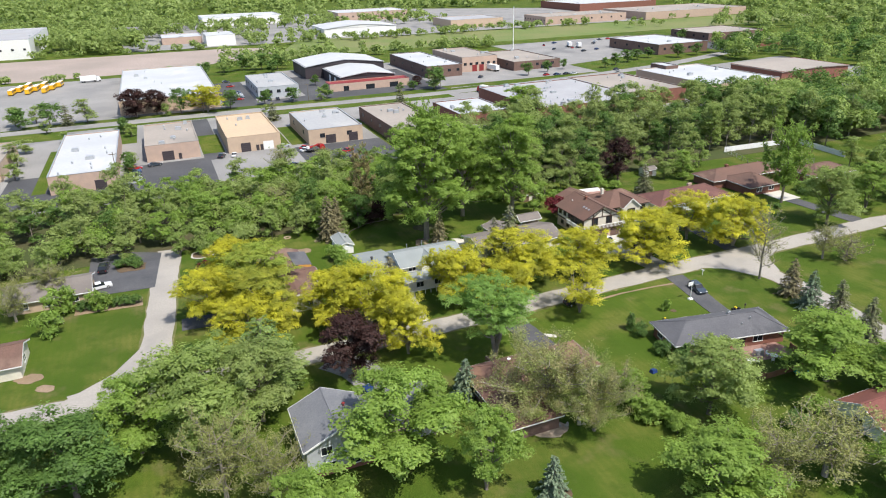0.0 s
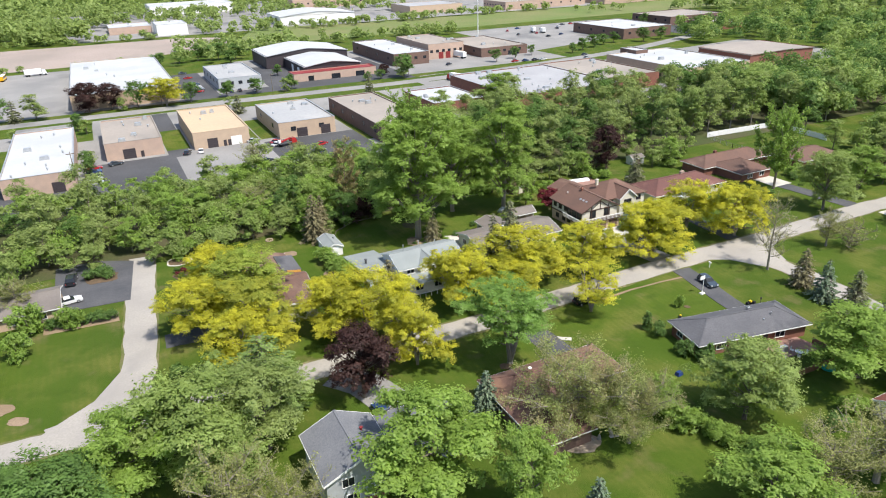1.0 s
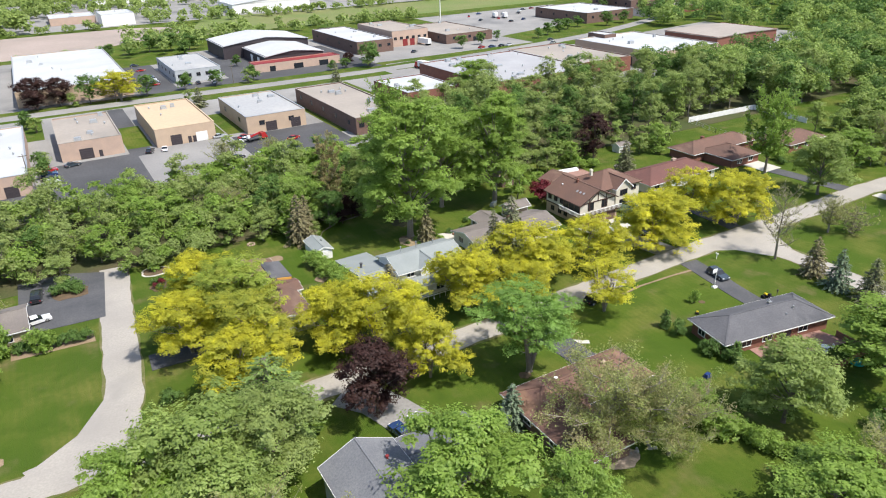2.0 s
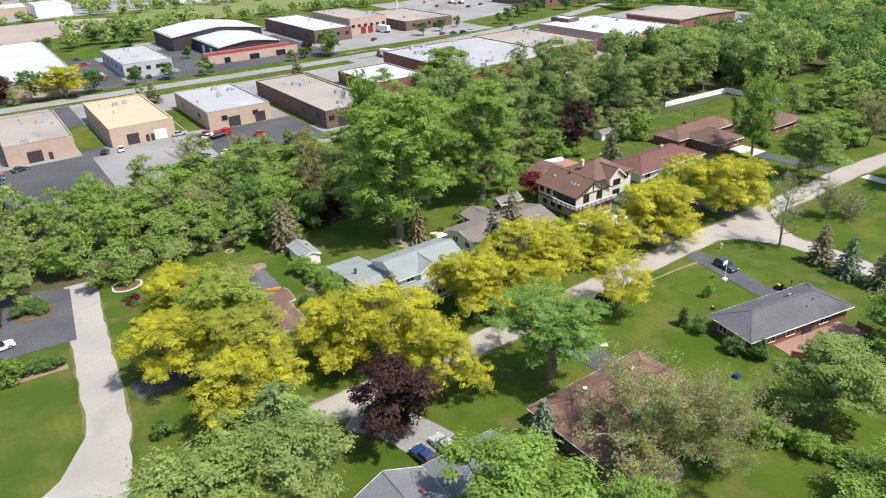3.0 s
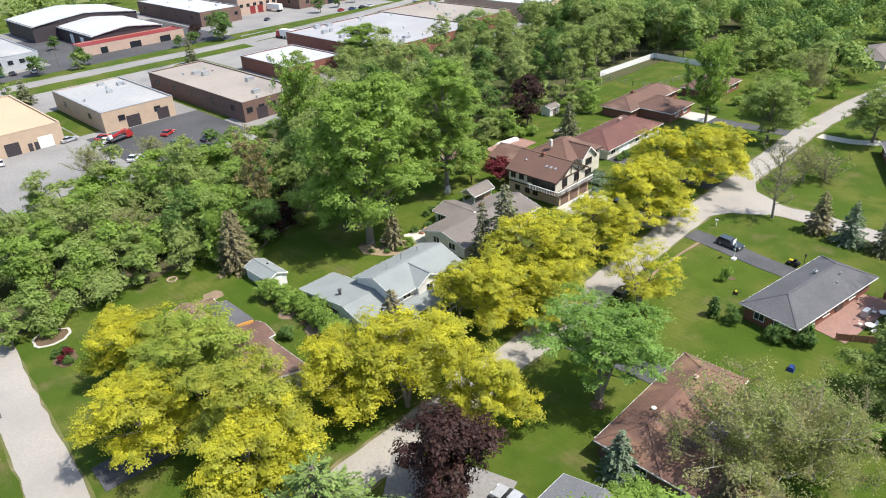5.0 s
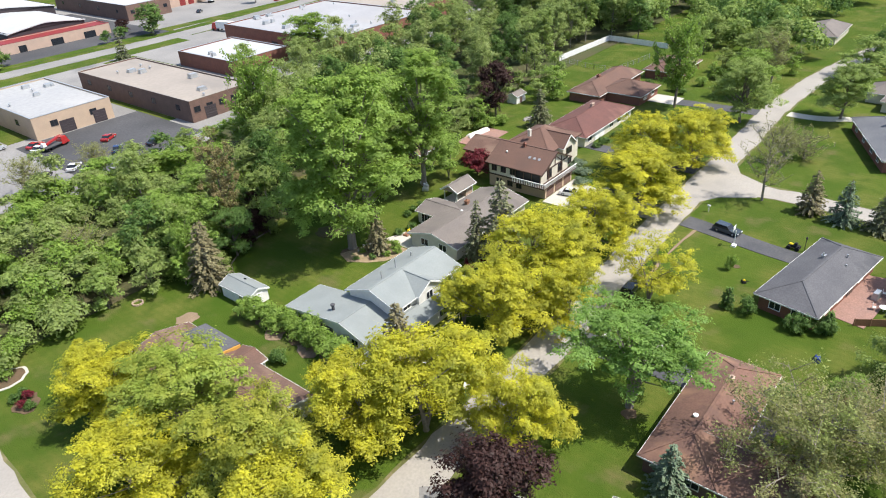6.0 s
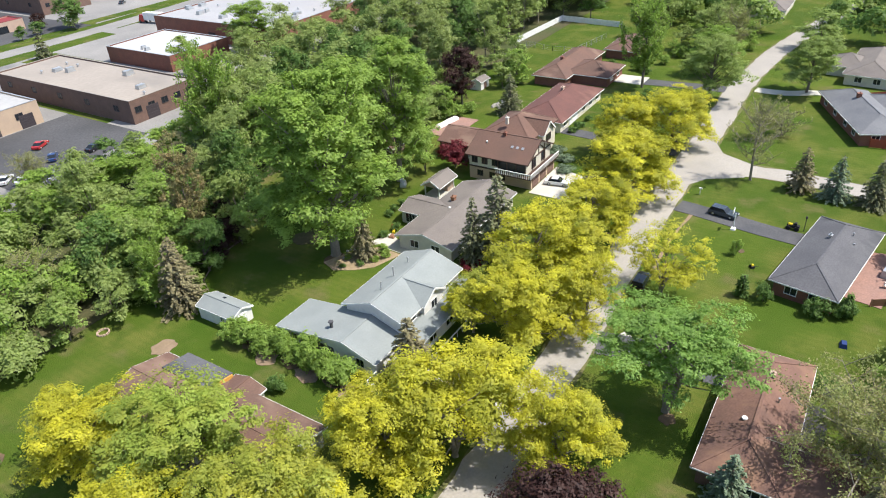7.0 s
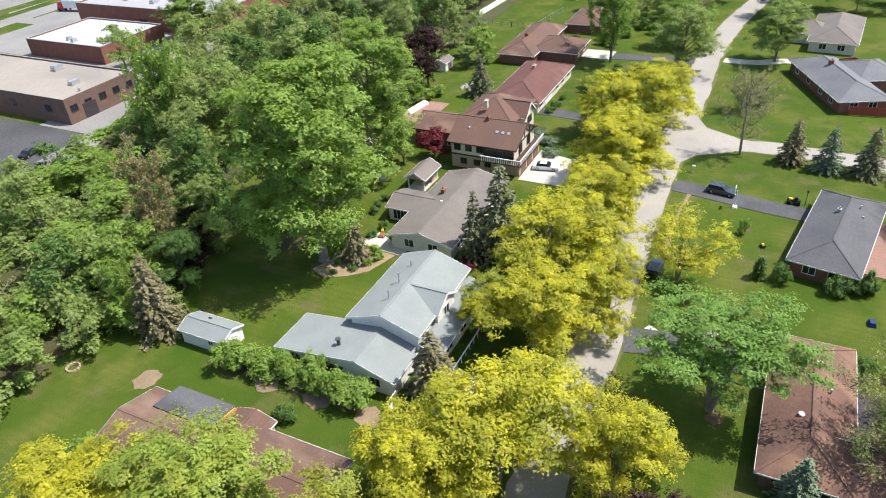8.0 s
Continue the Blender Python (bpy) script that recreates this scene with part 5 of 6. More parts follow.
plant("fresh", -3.5, 84, 9, 10)
plant("fresh", 3.4, 72.2, 10, 13)
plant("deep", -51.1, 72.1, 18, 12.5)
plant("deep", -61, 70, 17, 12.5)
plant("fresh", -18, 64, 12, 10)
plant("pink", 13, 86.8, 21, 12.5)
plant("pink", 20, 84, 14, 11)
plant("fresh", 27, 91, 5, 6)
plant("maple", 38.1, 87.4, 15, 12)
plant("fresh", 60.1, 95.6, 20, 11.5)
plant("fresh", 69, 90, 12, 10)
plant("fresh", 33.5, 69.6, 16, 9.5)
plant("sparse", 40, 71, 13, 10)
plant("sparse", 48.6, 73.5, 17, 10)
plant("fresh", 57, 70, 12, 9)
plant("blue", 12, 71, 5, 6.5)
plant("rust", 6.9, 83.6, 5, 9)
plant("blue", 1.3, 93.7, 5.6, 7)
plant("bush", 28.2, 86.8, 7, 3.6)
plant("shrub", 25.5, 92.5, 3.5, 2)
plant("bare", 65.6, 134.2, 11, 16)
plant("redbush", 88.5, 142.4, 10, 6)
plant("sparse", 84, 144, 9, 8)
plant("tall", -6.5, 161.5, 25, 31)
plant("tall", 16.5, 178, 19, 27)
plant("tall", 3, 178, 18, 25)
plant("rust", 68.4, 126.2, 6, 8.5)
plant("blue", 69.5, 120.6, 6.2, 8.5)
plant("spruce", 71.9, 115.1, 6.4, 9)
plant("spruce", 73.5, 108, 6, 9)
plant("spruce", 12.6, 143, 10, 15.5)
plant("spruce", 9.3, 145, 5.6, 12)
plant("rust", -13.2, 128.4, 7.6, 10)
plant("rust", -3.2, 157.6, 5, 9)
plant("rust", -31.2, 162.9, 8, 12)
plant("spruce", 56, 191.4, 7, 10)
plant("purple", -19.6, 176.5, 6, 5.5)
plant("purple", -21.8, 172.5, 4.5, 3.6)
plant("purple", -17.5, 181, 6, 6)
plant("redsmall", 28.2, 175.6, 6, 6)
plant("airy", *xy(155, 133.5), 15, 22)
plant("fresh", *xy(171.5, 120.5), 14, 12.5)
plant("sparse", *xy(187, 119), 12, 14)
plant("wood", *xy(203, 99.5), 13, 11.5)
plant("maple", 96, 165.5, 16, 15)
plant("maple", 116, 153, 15, 14)
plant("freshcopse", 22.5, 178, 6.5, 9)
for x, y in [(-28, 150.5), (-26.8, 148.6), (-25.5, 146.6), (-24.6, 145), (-23.5, 143), (-22.9, 141.3), (-22.3, 139.4), (-21.8, 137.8), (-21.0, 135.8), (-20.4, 133.6)]:
    plant("bush", x + 0.35 * math.sin(x * 7), y, 4.7 + 0.9 * math.sin(x * 3), 3.5 + 0.7 * math.cos(y * 5), "hedge of big bushes beside the white house")
for x, y, w, t in [(-43.8, 139, 4, 3), (-46, 146.5, 6, 3.4), (-47.6, 107.3, 3.2, 2.4), (34, 111, 3, 2.4), (36, 104.8, 3.4, 2.4), (38.5, 102.5, 3.6, 2.4), (41.5, 120.6, 1.9, 2.6), (23, 96.5, 3.5, 2),
                   (32, 83, 4, 3), (36, 80, 4, 2.4), (50, 84, 4, 2.4), (54, 87, 5, 3), (-27.5, 137.5, 3, 2), (75, 176, 4, 2.5), (72, 174, 3.6, 2.2), (60.5, 173.5, 2.6, 1.8), (94, 196.5, 3, 2.4), (98, 198.5, 3, 2.4)]:
    plant("bush" if t > 2.5 else "shrub", x, y, w, t)
for x, y in [(32.8, 113.6), (39.2, 102.2)]:
    plant("arbor", x, y, 1.7, 3.6)
for x, y in [(46.5, 163), (45.5, 165.5), (43, 159.5), (48.5, 167.5)]:
    plant("juniper", x, y, 4.2, 1.4, "low junipers beside the half-timbered house")
for k in range(7):
    plant("shrub", *xy(-22.6 + k * 1.7, 146.3 - k * 0.25), 2.9, 1.9, "clipped hedge along the lawn")
for x, y in [(7, 150.2), (9, 150.8), (11, 151.6), (14.5, 149.5)]:
    plant("shrub", x, y, 2, 1.1)
for u, v, w, t in [(-15.2, 166, 3.6, 2.2), (-13, 166.6, 4.2, 2.4), (-12, 165, 3, 1.8)]:
    plant("shrub", *xy(u, v), w, t)
for x, y, w, t in [(-85, 131.5, 10, 8), (-80, 125, 7, 6), (-88, 122, 10, 9), (-78, 116, 6, 5), (-73, 126, 5, 4.5)]:
    plant("sparse" if t > 7 else "bush", x, y, w, t)

for u, v in [(62.6, 131.2), (64.4, 130.4), (66, 131.4), (63.5, 128.8), (61, 129.8)]:
    plant("redsmall", *xy(u, v), 1.8, 1.2, "pinkish flowering bushes by the ranch wall")
for u, v in [(66, 132), (68.5, 132), (71, 132), (73.5, 132), (64, 148), (67, 147.6), (70.5, 151.5), (72.5, 152), (75, 151.6)]:
    plant("shrub", *xy(u, v), 1.9, 1.2)
for u, v in [(61.5, 65.8), (63.4, 60.5), (62.3, 63), (60.5, 69), (59.4, 72), (64.5, 57)]:
    plant("bush", *xy(u, v), 4, 2.6, "garden border of bushes")

plant("bush", *xy(2.7, 166.4), 3.2, 2.6)
for u, v, k in [(1.6, 158, "redsmall"), (2.9, 159.4, "redsmall"), (2.2, 157, "shrub"), (2.6, 160.4, "shrub"), (1.5, 160, "shrub")]:
    plant(k, *xy(u, v), 1.7, 1.3)

for u, v, kind, w, t in [(146, 164, "freshcopse", 8, 9), (141, 166, "copse", 6, 6), (150, 168, "copse", 6, 7), (118, 166, "bush", 5, 3), (122, 164.5, "bush", 4, 2.6), (108, 168, "copse", 7, 8), (101, 164, "bush", 5, 3), (93, 160, "freshcopse", 6, 8), (168, 138.5, "bush", 4, 3), (172, 140, "bush", 4, 3), (166, 136, "shrub", 3, 1.8), (142, 131, "shrub", 3, 1.6), (146, 130, "shrub", 3.4, 1.7), (150, 130.5, "shrub", 3, 1.5),
                         (120, 137.5, "shrub", 2.2, 1.2), (124, 137, "shrub", 2, 1.1), (128, 137, "shrub", 2, 1.2), (180, 128, "bush", 4, 3), (184, 132, "bush", 5, 3.4), (192, 134, "copse", 7, 7), (176, 134, "bush", 4, 2.6)]:
    plant(kind, *xy(u, v), w, t, "garden bushes and small trees")
for u, v, kind, w, t in [(53.2, 148.2, "shrub", 1.2, 0.6), (55, 146, "shrub", 1.5, 0.8), (57, 144.6, "bush", 1.8, 1.0), (59, 143.8, "bush", 2.2, 1.2), (60, 145.4, "bush", 2.4, 1.4), (57.6, 147, "shrub", 1.4, 0.7), (55.6, 149, "bush", 1.6, 0.8), (58.8, 148.4, "bush", 2.4, 1.4)]:
    plant(kind, *xy(u, v), w, t, "plants in the sandy bed")
# tree belt between gardens and industrial yards
wr = random.Random(11)
spots = []


def scatter(n, u0, u1, v0, v1, gap, kinds, scale, keep=lambda u, v: True, tries=60, heaps=0):
    for _ in range(n * tries):
        if n <= 0:
            return
        u, v = wr.uniform(u0, u1), wr.uniform(v0, v1)
        if not keep(u, v) or any((u - a) ** 2 + (v - b) ** 2 < gap * gap for a, b in spots):
            continue
        spots.append((u, v))
        kind = wr.choice(kinds)
        _, _, w0, h0, _, _ = KINDS[kind]
        s = wr.uniform(*scale)
        w, t = w0 * s * wr.uniform(0.9, 1.1), h0 * s * wr.uniform(0.85, 1.15)
        if heaps:
            join_tree(kind, *xy(u, v), w, t, n % heaps)
        else:
            plant(kind, *xy(u, v), w, t, "woodland belt")
        n -= 1


for u, v, kind, w, t in [(-33, 353.5, "wood", 13, 11), (-55, 364, "copse", 8, 8), (-63, 361, "wood", 9, 9), (-48, 337, "copse", 6, 6), (-39, 314, "copse", 5, 5), (-52, 282, "wood", 9, 9), (-50, 262, "copse", 7, 6), (-52, 303, "copse", 7, 6),
                         (-14, 312, "copse", 6, 6), (-13, 262, "copse", 5, 5), (1, 352, "copse", 6, 6), (44, 331, "copse", 5, 5), (76, 352, "copse", 7, 7), (139, 352, "wood", 9, 9), (186, 187.5, "bigwood", 11, 19), (197, 187.5, "bigwood", 12, 18), (207, 187, "bigwood", 11, 20), (217, 182, "bigwood", 12, 19), (217, 172, "bigdeep", 11, 17), (178, 187, "bigwood", 10, 17), (201, 149.5, "wood", 9, 10), (209, 146, "copse", 8, 8), (218, 146, "wood", 10, 11)]:
    plant(kind, *xy(u, v), w, t, "trees between buildings and yards")
WOODS = ("wood", "wood", "freshwood", "wood", "deepwood", "wood", "freshcopse")
COPSE = ("copse", "copse", "freshcopse", "copse", "copse")
scatter(14, -60, 40, 167, 175, 5.5, COPSE, (0.65, 1.0))
scatter(52, -110, 50, 177, 213, 6.0, WOODS, (0.62, 0.9), heaps=5)
scatter(26, -60, 56, 176, 215, 4.4, COPSE, (0.8, 1.2))
scatter(12, 42, 66, 170, 212, 6.0, WOODS + ("rust",), (0.6, 0.8))
BIG = ("bigwood", "bigwood", "bigdeep", "bigwood", "wood")
scatter(30, 66, 114, 178, 224, 6.0, BIG, (0.7, 0.95), lambda u, v: (v > 190 and v < 196 + (u - 66) * 0.62) or (u > 84 and 178 < v < 196 + (u - 66) * 0.62), heaps=5)
scatter(74, 112, 236, 176, 238, 6.6, BIG, (0.68, 0.9), lambda u, v: not (164 < u < 222 and v < 190) and not (120 < u < 148 and v < 178) and not (140 < u and v > 243), heaps=5)
scatter(16, 84, 160, 168, 178, 4.5, COPSE, (0.7, 1.0), lambda u, v: not (120 < u < 146 and v < 175))
scatter(10, 118, 230, 116, 136, 12.0, ("wood", "freshcopse"), (0.5, 0.8), lambda u, v: u > 176)
scatter(12, 176, 240, 20, 100, 12.0, ("wood", "deepwood", "freshcopse"), (0.6, 0.9), lambda u, v: u > 208)
scatter(16, -110, -40, 120, 172, 9.0, ("wood", "copse", "copse"), (0.6, 0.9), lambda u, v: u < -44 or (u < -22 and v > 163))
scatter(12, -90, -34, 60, 104, 10.0, ("wood", "copse", "deepwood"), (0.6, 0.9))
for u, v, w, t in [(34, 211, 10, 8), (42, 211, 11, 9), (50, 207, 12, 8), (57, 203, 13, 9), (63, 209, 10, 7), (70, 212, 10, 7), (26, 210, 9, 7.5), (77, 208, 12, 10), (86, 212, 13, 11), (17, 210, 9, 7)]:
    plant("freshwood" if w > 11 else "freshcopse", *xy(u, v), w, t, "woodland belt")
plant("sparse", *xy(33, 226), 10, 9)
plant("sparse", *xy(47, 224), 9, 8)
for x, y, w, t in [(127, 188, 14, 14), (141, 192, 13, 14)]:
    plant("wood", x, y, w, t, "garden trees along the street")
plant("tall", *xy(140, 256), 17, 16)
plant("wood", *xy(114, 256), 12, 12)

build_heaps("tall mixed green woodland trees standing close together")

# wood's edge behind the shed
for u, v, kind, w, t in [(29.5, 171, "copse", 7, 6), (31.6, 166.5, "freshcopse", 6.5, 5.5), (33.6, 167.5, "airy", 7, 10), (36.5, 166.5, "rust", 6, 10), (37.8, 164.6, "copse", 4, 3.4), (42.4, 167, "deep", 9, 9), (40, 172, "freshwood", 10, 12), (48, 184, "freshwood", 13, 11.5), (57, 192, "freshwood", 14, 11), (38, 182, "freshwood", 12, 10), (24, 184, "sparse", 11, 9), (12, 190, "freshwood", 12, 9), (45.4, 172.5, "tan", 9, 20),
                         (36, 173, "wood", 9, 12), (31, 176, "copse", 8, 9), (49.5, 176, "deepwood", 8, 12), (53.5, 172.5, "deepwood", 6, 10), (57.5, 173, "deepwood", 7, 13), (51, 168.5, "copse", 4, 4), (60, 178, "bigdeep", 9, 16), (74, 198, "airy", 15, 24), (66, 184, "bigwood", 10, 17), (56, 181, "wood", 9, 13), (45, 182, "wood", 9, 11), (78, 186, "bigwood", 11, 20), (90, 182, "bigdeep", 9, 15)]:
    plant(kind, *xy(u, v), w, t, "woodland belt")

# trees among the industrial units
for u, v, w, t in [(8, 354, 12, 11), (31, 354, 9, 9), (48, 356, 7, 7), (62, 356, 8, 7), (80, 358, 7, 7), (84, 402, 6, 6), (52, 372, 5, 5), (-17, 320, 6, 7), (-14, 250, 5, 6), (-15, 262, 5, 5),
                   (140, 356, 13, 11), (128, 358, 6, 5), (120, 356, 5, 5), (206, 370, 7, 7), (222, 375, 6, 7), (237, 380, 5, 6), (262, 372, 6, 6), (274, 378, 8, 7), (288, 384, 9, 8), (300, 390, 8, 7), (312, 394, 8, 7), (330, 385, 10, 9), (348, 388, 9, 8),
                   (-60, 352, 10, 9), (-48, 352, 11, 10), (-78, 356, 12, 10), (-92, 345, 12, 9), (-100, 330, 11, 8), (-84, 330, 9, 7), (30, 478, 9, 8), (42, 486, 10, 9), (54, 490, 11, 10), (66, 486, 12, 10), (76, 480, 11, 10), (70, 466, 9, 8), (390, 395, 12, 12), (405, 470, 9, 8)]:
    plant("street", *xy(u, v), w, t, "trees among the industrial units")
plant("purple", *xy(-12, 356), 17, 13)
plant("purple", *xy(-3, 357), 13, 12)
plant("purple", *xy(134, 368), 7, 6)
plant("locust", *xy(20, 352), 20, 12)
plant("farspruce", *xy(45.5, 316), 7, 9)
plant("farspruce", *xy(108, 322), 6, 11)
plant("farspruce", *xy(-41, 352), 7, 10)


def woods_mass(name, areas, seed, mat, label):
    """A wood too dense to count: many lumpy crowns joined as one mass of leaf clumps."""
    rng = np.random.default_rng(seed)
    C, N, S = [], [], []
    for u0, u1, v0, v1, n, w0, w1, t0, t1, k, skip in areas:
        for _ in range(n):
            u, v = rng.uniform(u0, u1), rng.uniform(v0, v1)
            if any(a < u < b and c < v < d for a, b, c, d in skip):
                continue
            x, y = xy(u, v)
            w, t = rng.uniform(w0, w1), rng.uniform(t0, t1)
            L = 7
            ang = rng.uniform(0, math.tau, L)
            q = np.sqrt(rng.uniform(0, 1, L)) * w * 0.32
            cen = np.stack([x + np.cos(ang) * q, y + np.sin(ang) * q, t * rng.uniform(0.3, 0.82, L)], 1)
            rad = rng.uniform(0.2, 0.32, L) * w
            pick = rng.integers(0, L, k)
            d = rng.normal(size=(k, 3))
            d /= np.linalg.norm(d, axis=1, keepdims=True)
            d[:, 2] = np.where(d[:, 2] < -0.3, -d[:, 2], d[:, 2])
            C.append(cen[pick] + d * rad[pick][:, None] * rng.uniform(0.75, 1.05, (k, 1)))
            N.append(d + rng.normal(size=(k, 3)) * 0.45 + np.array([0, 0, 0.4]))
            S.append(np.sqrt(w * w * 3.2 / k) * rng.uniform(0.7, 1.3, k))
    tagged(part(name, leaf_mesh(name, np.concatenate(C), np.concatenate(N), np.concatenate(S), mat, rng, 0.8), None), label, "woods", kind="stuff")


HOUSES_RIGHT = [(164, 218, 160, 187), (200, 230, 150, 172), (234, 262, 111, 127), (178, 192, 138, 156), (190, 400, 102, 114)]
UNITS = [(228, 362, 242, 340), (320, 475, 396, 495)]
BELT = [(-120, 52, 168, 178, 34, 4.5, 7, 4, 6.5, 700, [(-26, -4, 150, 178)]), (-120, 56, 176, 216, 62, 6, 9.5, 5, 9.5, 800, [])]
woods_mass("undergrowth", BELT, 21, L_GREEN, "dense green thicket filling the tree belt")
woods_mass("light_undergrowth", [(a, b, c, d, n // 2, *rest) for a, b, c, d, n, *rest in BELT], 22, L_FRESH, "light green thicket filling the tree belt")
RIGHT_WOODS = [(222, 400, 174, 250, 130, 9, 15, 11, 17, 700, HOUSES_RIGHT + UNITS), (212, 420, 116, 178, 80, 8, 13, 8, 15, 560, HOUSES_RIGHT), (212, 420, 10, 98, 80, 8, 13, 8, 14, 300, HOUSES_RIGHT), (350, 520, 180, 400, 100, 9, 15, 10, 18, 260, UNITS)]
woods_mass("woods", RIGHT_WOODS, 6, L_GREEN, "tall dense green woods beyond the houses")
woods_mass("dark_woods", RIGHT_WOODS, 16, L_DEEP, "tall dark green trees deep in the woods")
woods_mass("far_woods", [(-420, 30, 500, 512, 34, 5, 9, 2.5, 5, 110, []), (40, 130, 472, 545, 40, 8, 12, 7, 12, 110, []), (120, 260, 505, 540, 36, 7, 12, 5, 10, 110, []), (-430, -36, 748, 800, 150, 10, 16, 9, 15, 100, [(-215, -80, 640, 800)]), (-84, -6, 650, 735, 44, 13, 18, 12, 19, 150, []), (-430, -215, 640, 748, 120, 10, 16, 9, 15, 100, []), (-90, 290, 640, 656, 46, 6, 10, 4, 8, 110, [(44, 74, 640, 660)]), (75, 150, 660, 735, 22, 8, 12, 6, 10, 110, []), (-430, -40, 800, 1000, 330, 10, 16, 9, 16, 80, [(-330, -200, 690, 810), (-80, -20, 795, 850)]),
                         (-40, 320, 745, 985, 260, 9, 15, 8, 14, 80, [(54, 156, 862, 950), (208, 306, 830, 916)]), (100, 420, 628, 648, 60, 6, 11, 4, 8, 80, []), (-500, 800, 985, 1700, 1000, 13, 22, 8, 15, 36, [(60, 168, 1040, 1140), (220, 340, 970, 1060), (-190, -110, 900, 1100)]), (640, 1100, 300, 950, 420, 12, 20, 9, 16, 50, []), (500, 660, 180, 560, 190, 9, 15, 8, 15, 110, []),
                         (430, 700, 566, 640, 26, 7, 11, 5, 9, 80, []), (-430, -150, 215, 520, 190, 9, 14, 7, 13, 110, []), (-150, -92, 225, 345, 46, 8, 12, 6, 10, 160, []), (420, 1000, -100, 180, 260, 9, 15, 8, 14, 90, []), (-420, -120, 0, 180, 150, 9, 14, 7, 13, 90, [])], 5, L_GREEN, "distant belts of green trees")


# ---- vehicles ----
def car(x, y, yaw, body, label, length=4.7, width=1.85, height=1.45, kind="car", tall=False):
    c = thing(kind, x, y, 0.08, yaw, label, kind.replace("_", " "))
    L, W, H = length / 2, width / 2, height
    belt = H * 0.62
    ring = [(-L, 0.35), (-L * 0.98, belt * 0.92), (-L * 0.8, belt), (L * 0.42, belt), (L * 0.95, belt * 0.82), (L, 0.5), (L * 0.97, 0.28), (-L * 0.97, 0.28)]
    g = Geo()
    a = [(px, -W, pz) for px, pz in ring]
    b = [(px, W, pz) for px, pz in ring]
    g.hull(a, b)
    part("body", g, body, c)
    r0, r1 = (-L * 0.93, L * 0.36) if tall else (-L * 0.72, L * 0.38)
    t0, t1 = (-L * 0.82, L * 0.08) if tall else (-L * 0.42, L * 0.06)
    k = W * 0.8
    part("glasshouse", Geo().hull([(r0, -W * 0.93, belt), (r1, -W * 0.93, belt), (r1, W * 0.93, belt), (r0, W * 0.93, belt)], [(t0, -k, H - 0.06), (t1, -k, H - 0.06), (t1, k, H - 0.06), (t0, k, H - 0.06)]), GLASS, c)
    part("roof", Geo().box(t0 - 0.05, t1 + 0.05, -k - 0.03, k + 0.03, H - 0.06, H, 0.06), body, c)
    for sx in (-0.62, 0.62):
        for sy in (-1, 1):
            w = part("wheel", Geo().tube([(sx * L, sy * (W - 0.2), 0.33), (sx * L, sy * (W + 0.01), 0.33)], [0.33, 0.33], 14), RUBBER, c)
            part("rim", Geo().tube([(sx * L, sy * (W + 0.005), 0.33), (sx * L, sy * (W + 0.03), 0.33)], [0.2, 0.18], 10), METAL, w)
    for sy in (-1, 1):
        part("headlight", Geo().box(L * 0.93, L * 0.99, sy * W * 0.72 - 0.16, sy * W * 0.72 + 0.16, 0.6, 0.74), TRIM, c)
        part("tail_light", Geo().box(-L * 1.0, -L * 0.96, sy * W * 0.8 - 0.12, sy * W * 0.8 + 0.12, 0.65, 0.85), REDPAINT, c)
    return c


P_WHITE, P_BLACK, P_SILVER = paint("white_car_paint", (0.75, 0.76, 0.77)), paint("black_car_paint", (0.02, 0.022, 0.027)), paint("silver_car_paint", (0.42, 0.44, 0.46))
P_BLUE, P_GREY, P_RED = paint("blue_car_paint", (0.03, 0.06, 0.16)), paint("grey_blue_car_paint", (0.05, 0.065, 0.08)), paint("red_car_paint", (0.42, 0.03, 0.03))
P_YELLOW = paint("bus_yellow_paint", (0.75, 0.42, 0.02))
car(50.6, 129.2, -90 + 12, P_GREY, "grey-blue car parked on a dark driveway", 4.7, 1.85, 1.5, tall=True)
car(38.0, 156.3, GRID - 80, P_WHITE, "white sedan parked on a concrete forecourt")
car(43.5, 152, GRID - 75, P_BLACK, "dark sedan parked near the street")
car(24.3, 124.3, GRID, P_BLACK, "black car parked at the street's edge", tall=True, height=1.6)
car(*xy(-19.2, 166.5), GRID + 84, P_BLACK, "black pickup parked on a turning court", 5.4, 1.95, 1.8, tall=True)
car(*xy(-19.5, 156), GRID + 10, P_WHITE, "white car parked by a house")
car(-14.2, 94.0, GRID + 95, P_BLUE, "dark blue car parked in a driveway")
car(-11.4, 95.4, GRID + 95, P_SILVER, "silver car parked in a driveway")
CARS = [P_BLACK, P_WHITE, P_SILVER, P_GREY, P_RED, P_BLUE]
cr = random.Random(3)
base_cars = {}


def lot_car(u, v, turn, n):
    p = CARS[n % len(CARS)]
    m = pose(*xy(u, v), 0.08, 0, 0, GRID + turn + cr.uniform(-4, 4))
    if p.name not in base_cars:
        base_cars[p.name] = car(0, 0, 0, p, p.name.split("_car")[0].replace("_", " ") + " car parked in an industrial lot")
        base_cars[p.name].matrix_basis = m
        base_cars[p.name]["group"] = "cars in the industrial lots"
    else:
        copy_thing(base_cars[p.name], m)


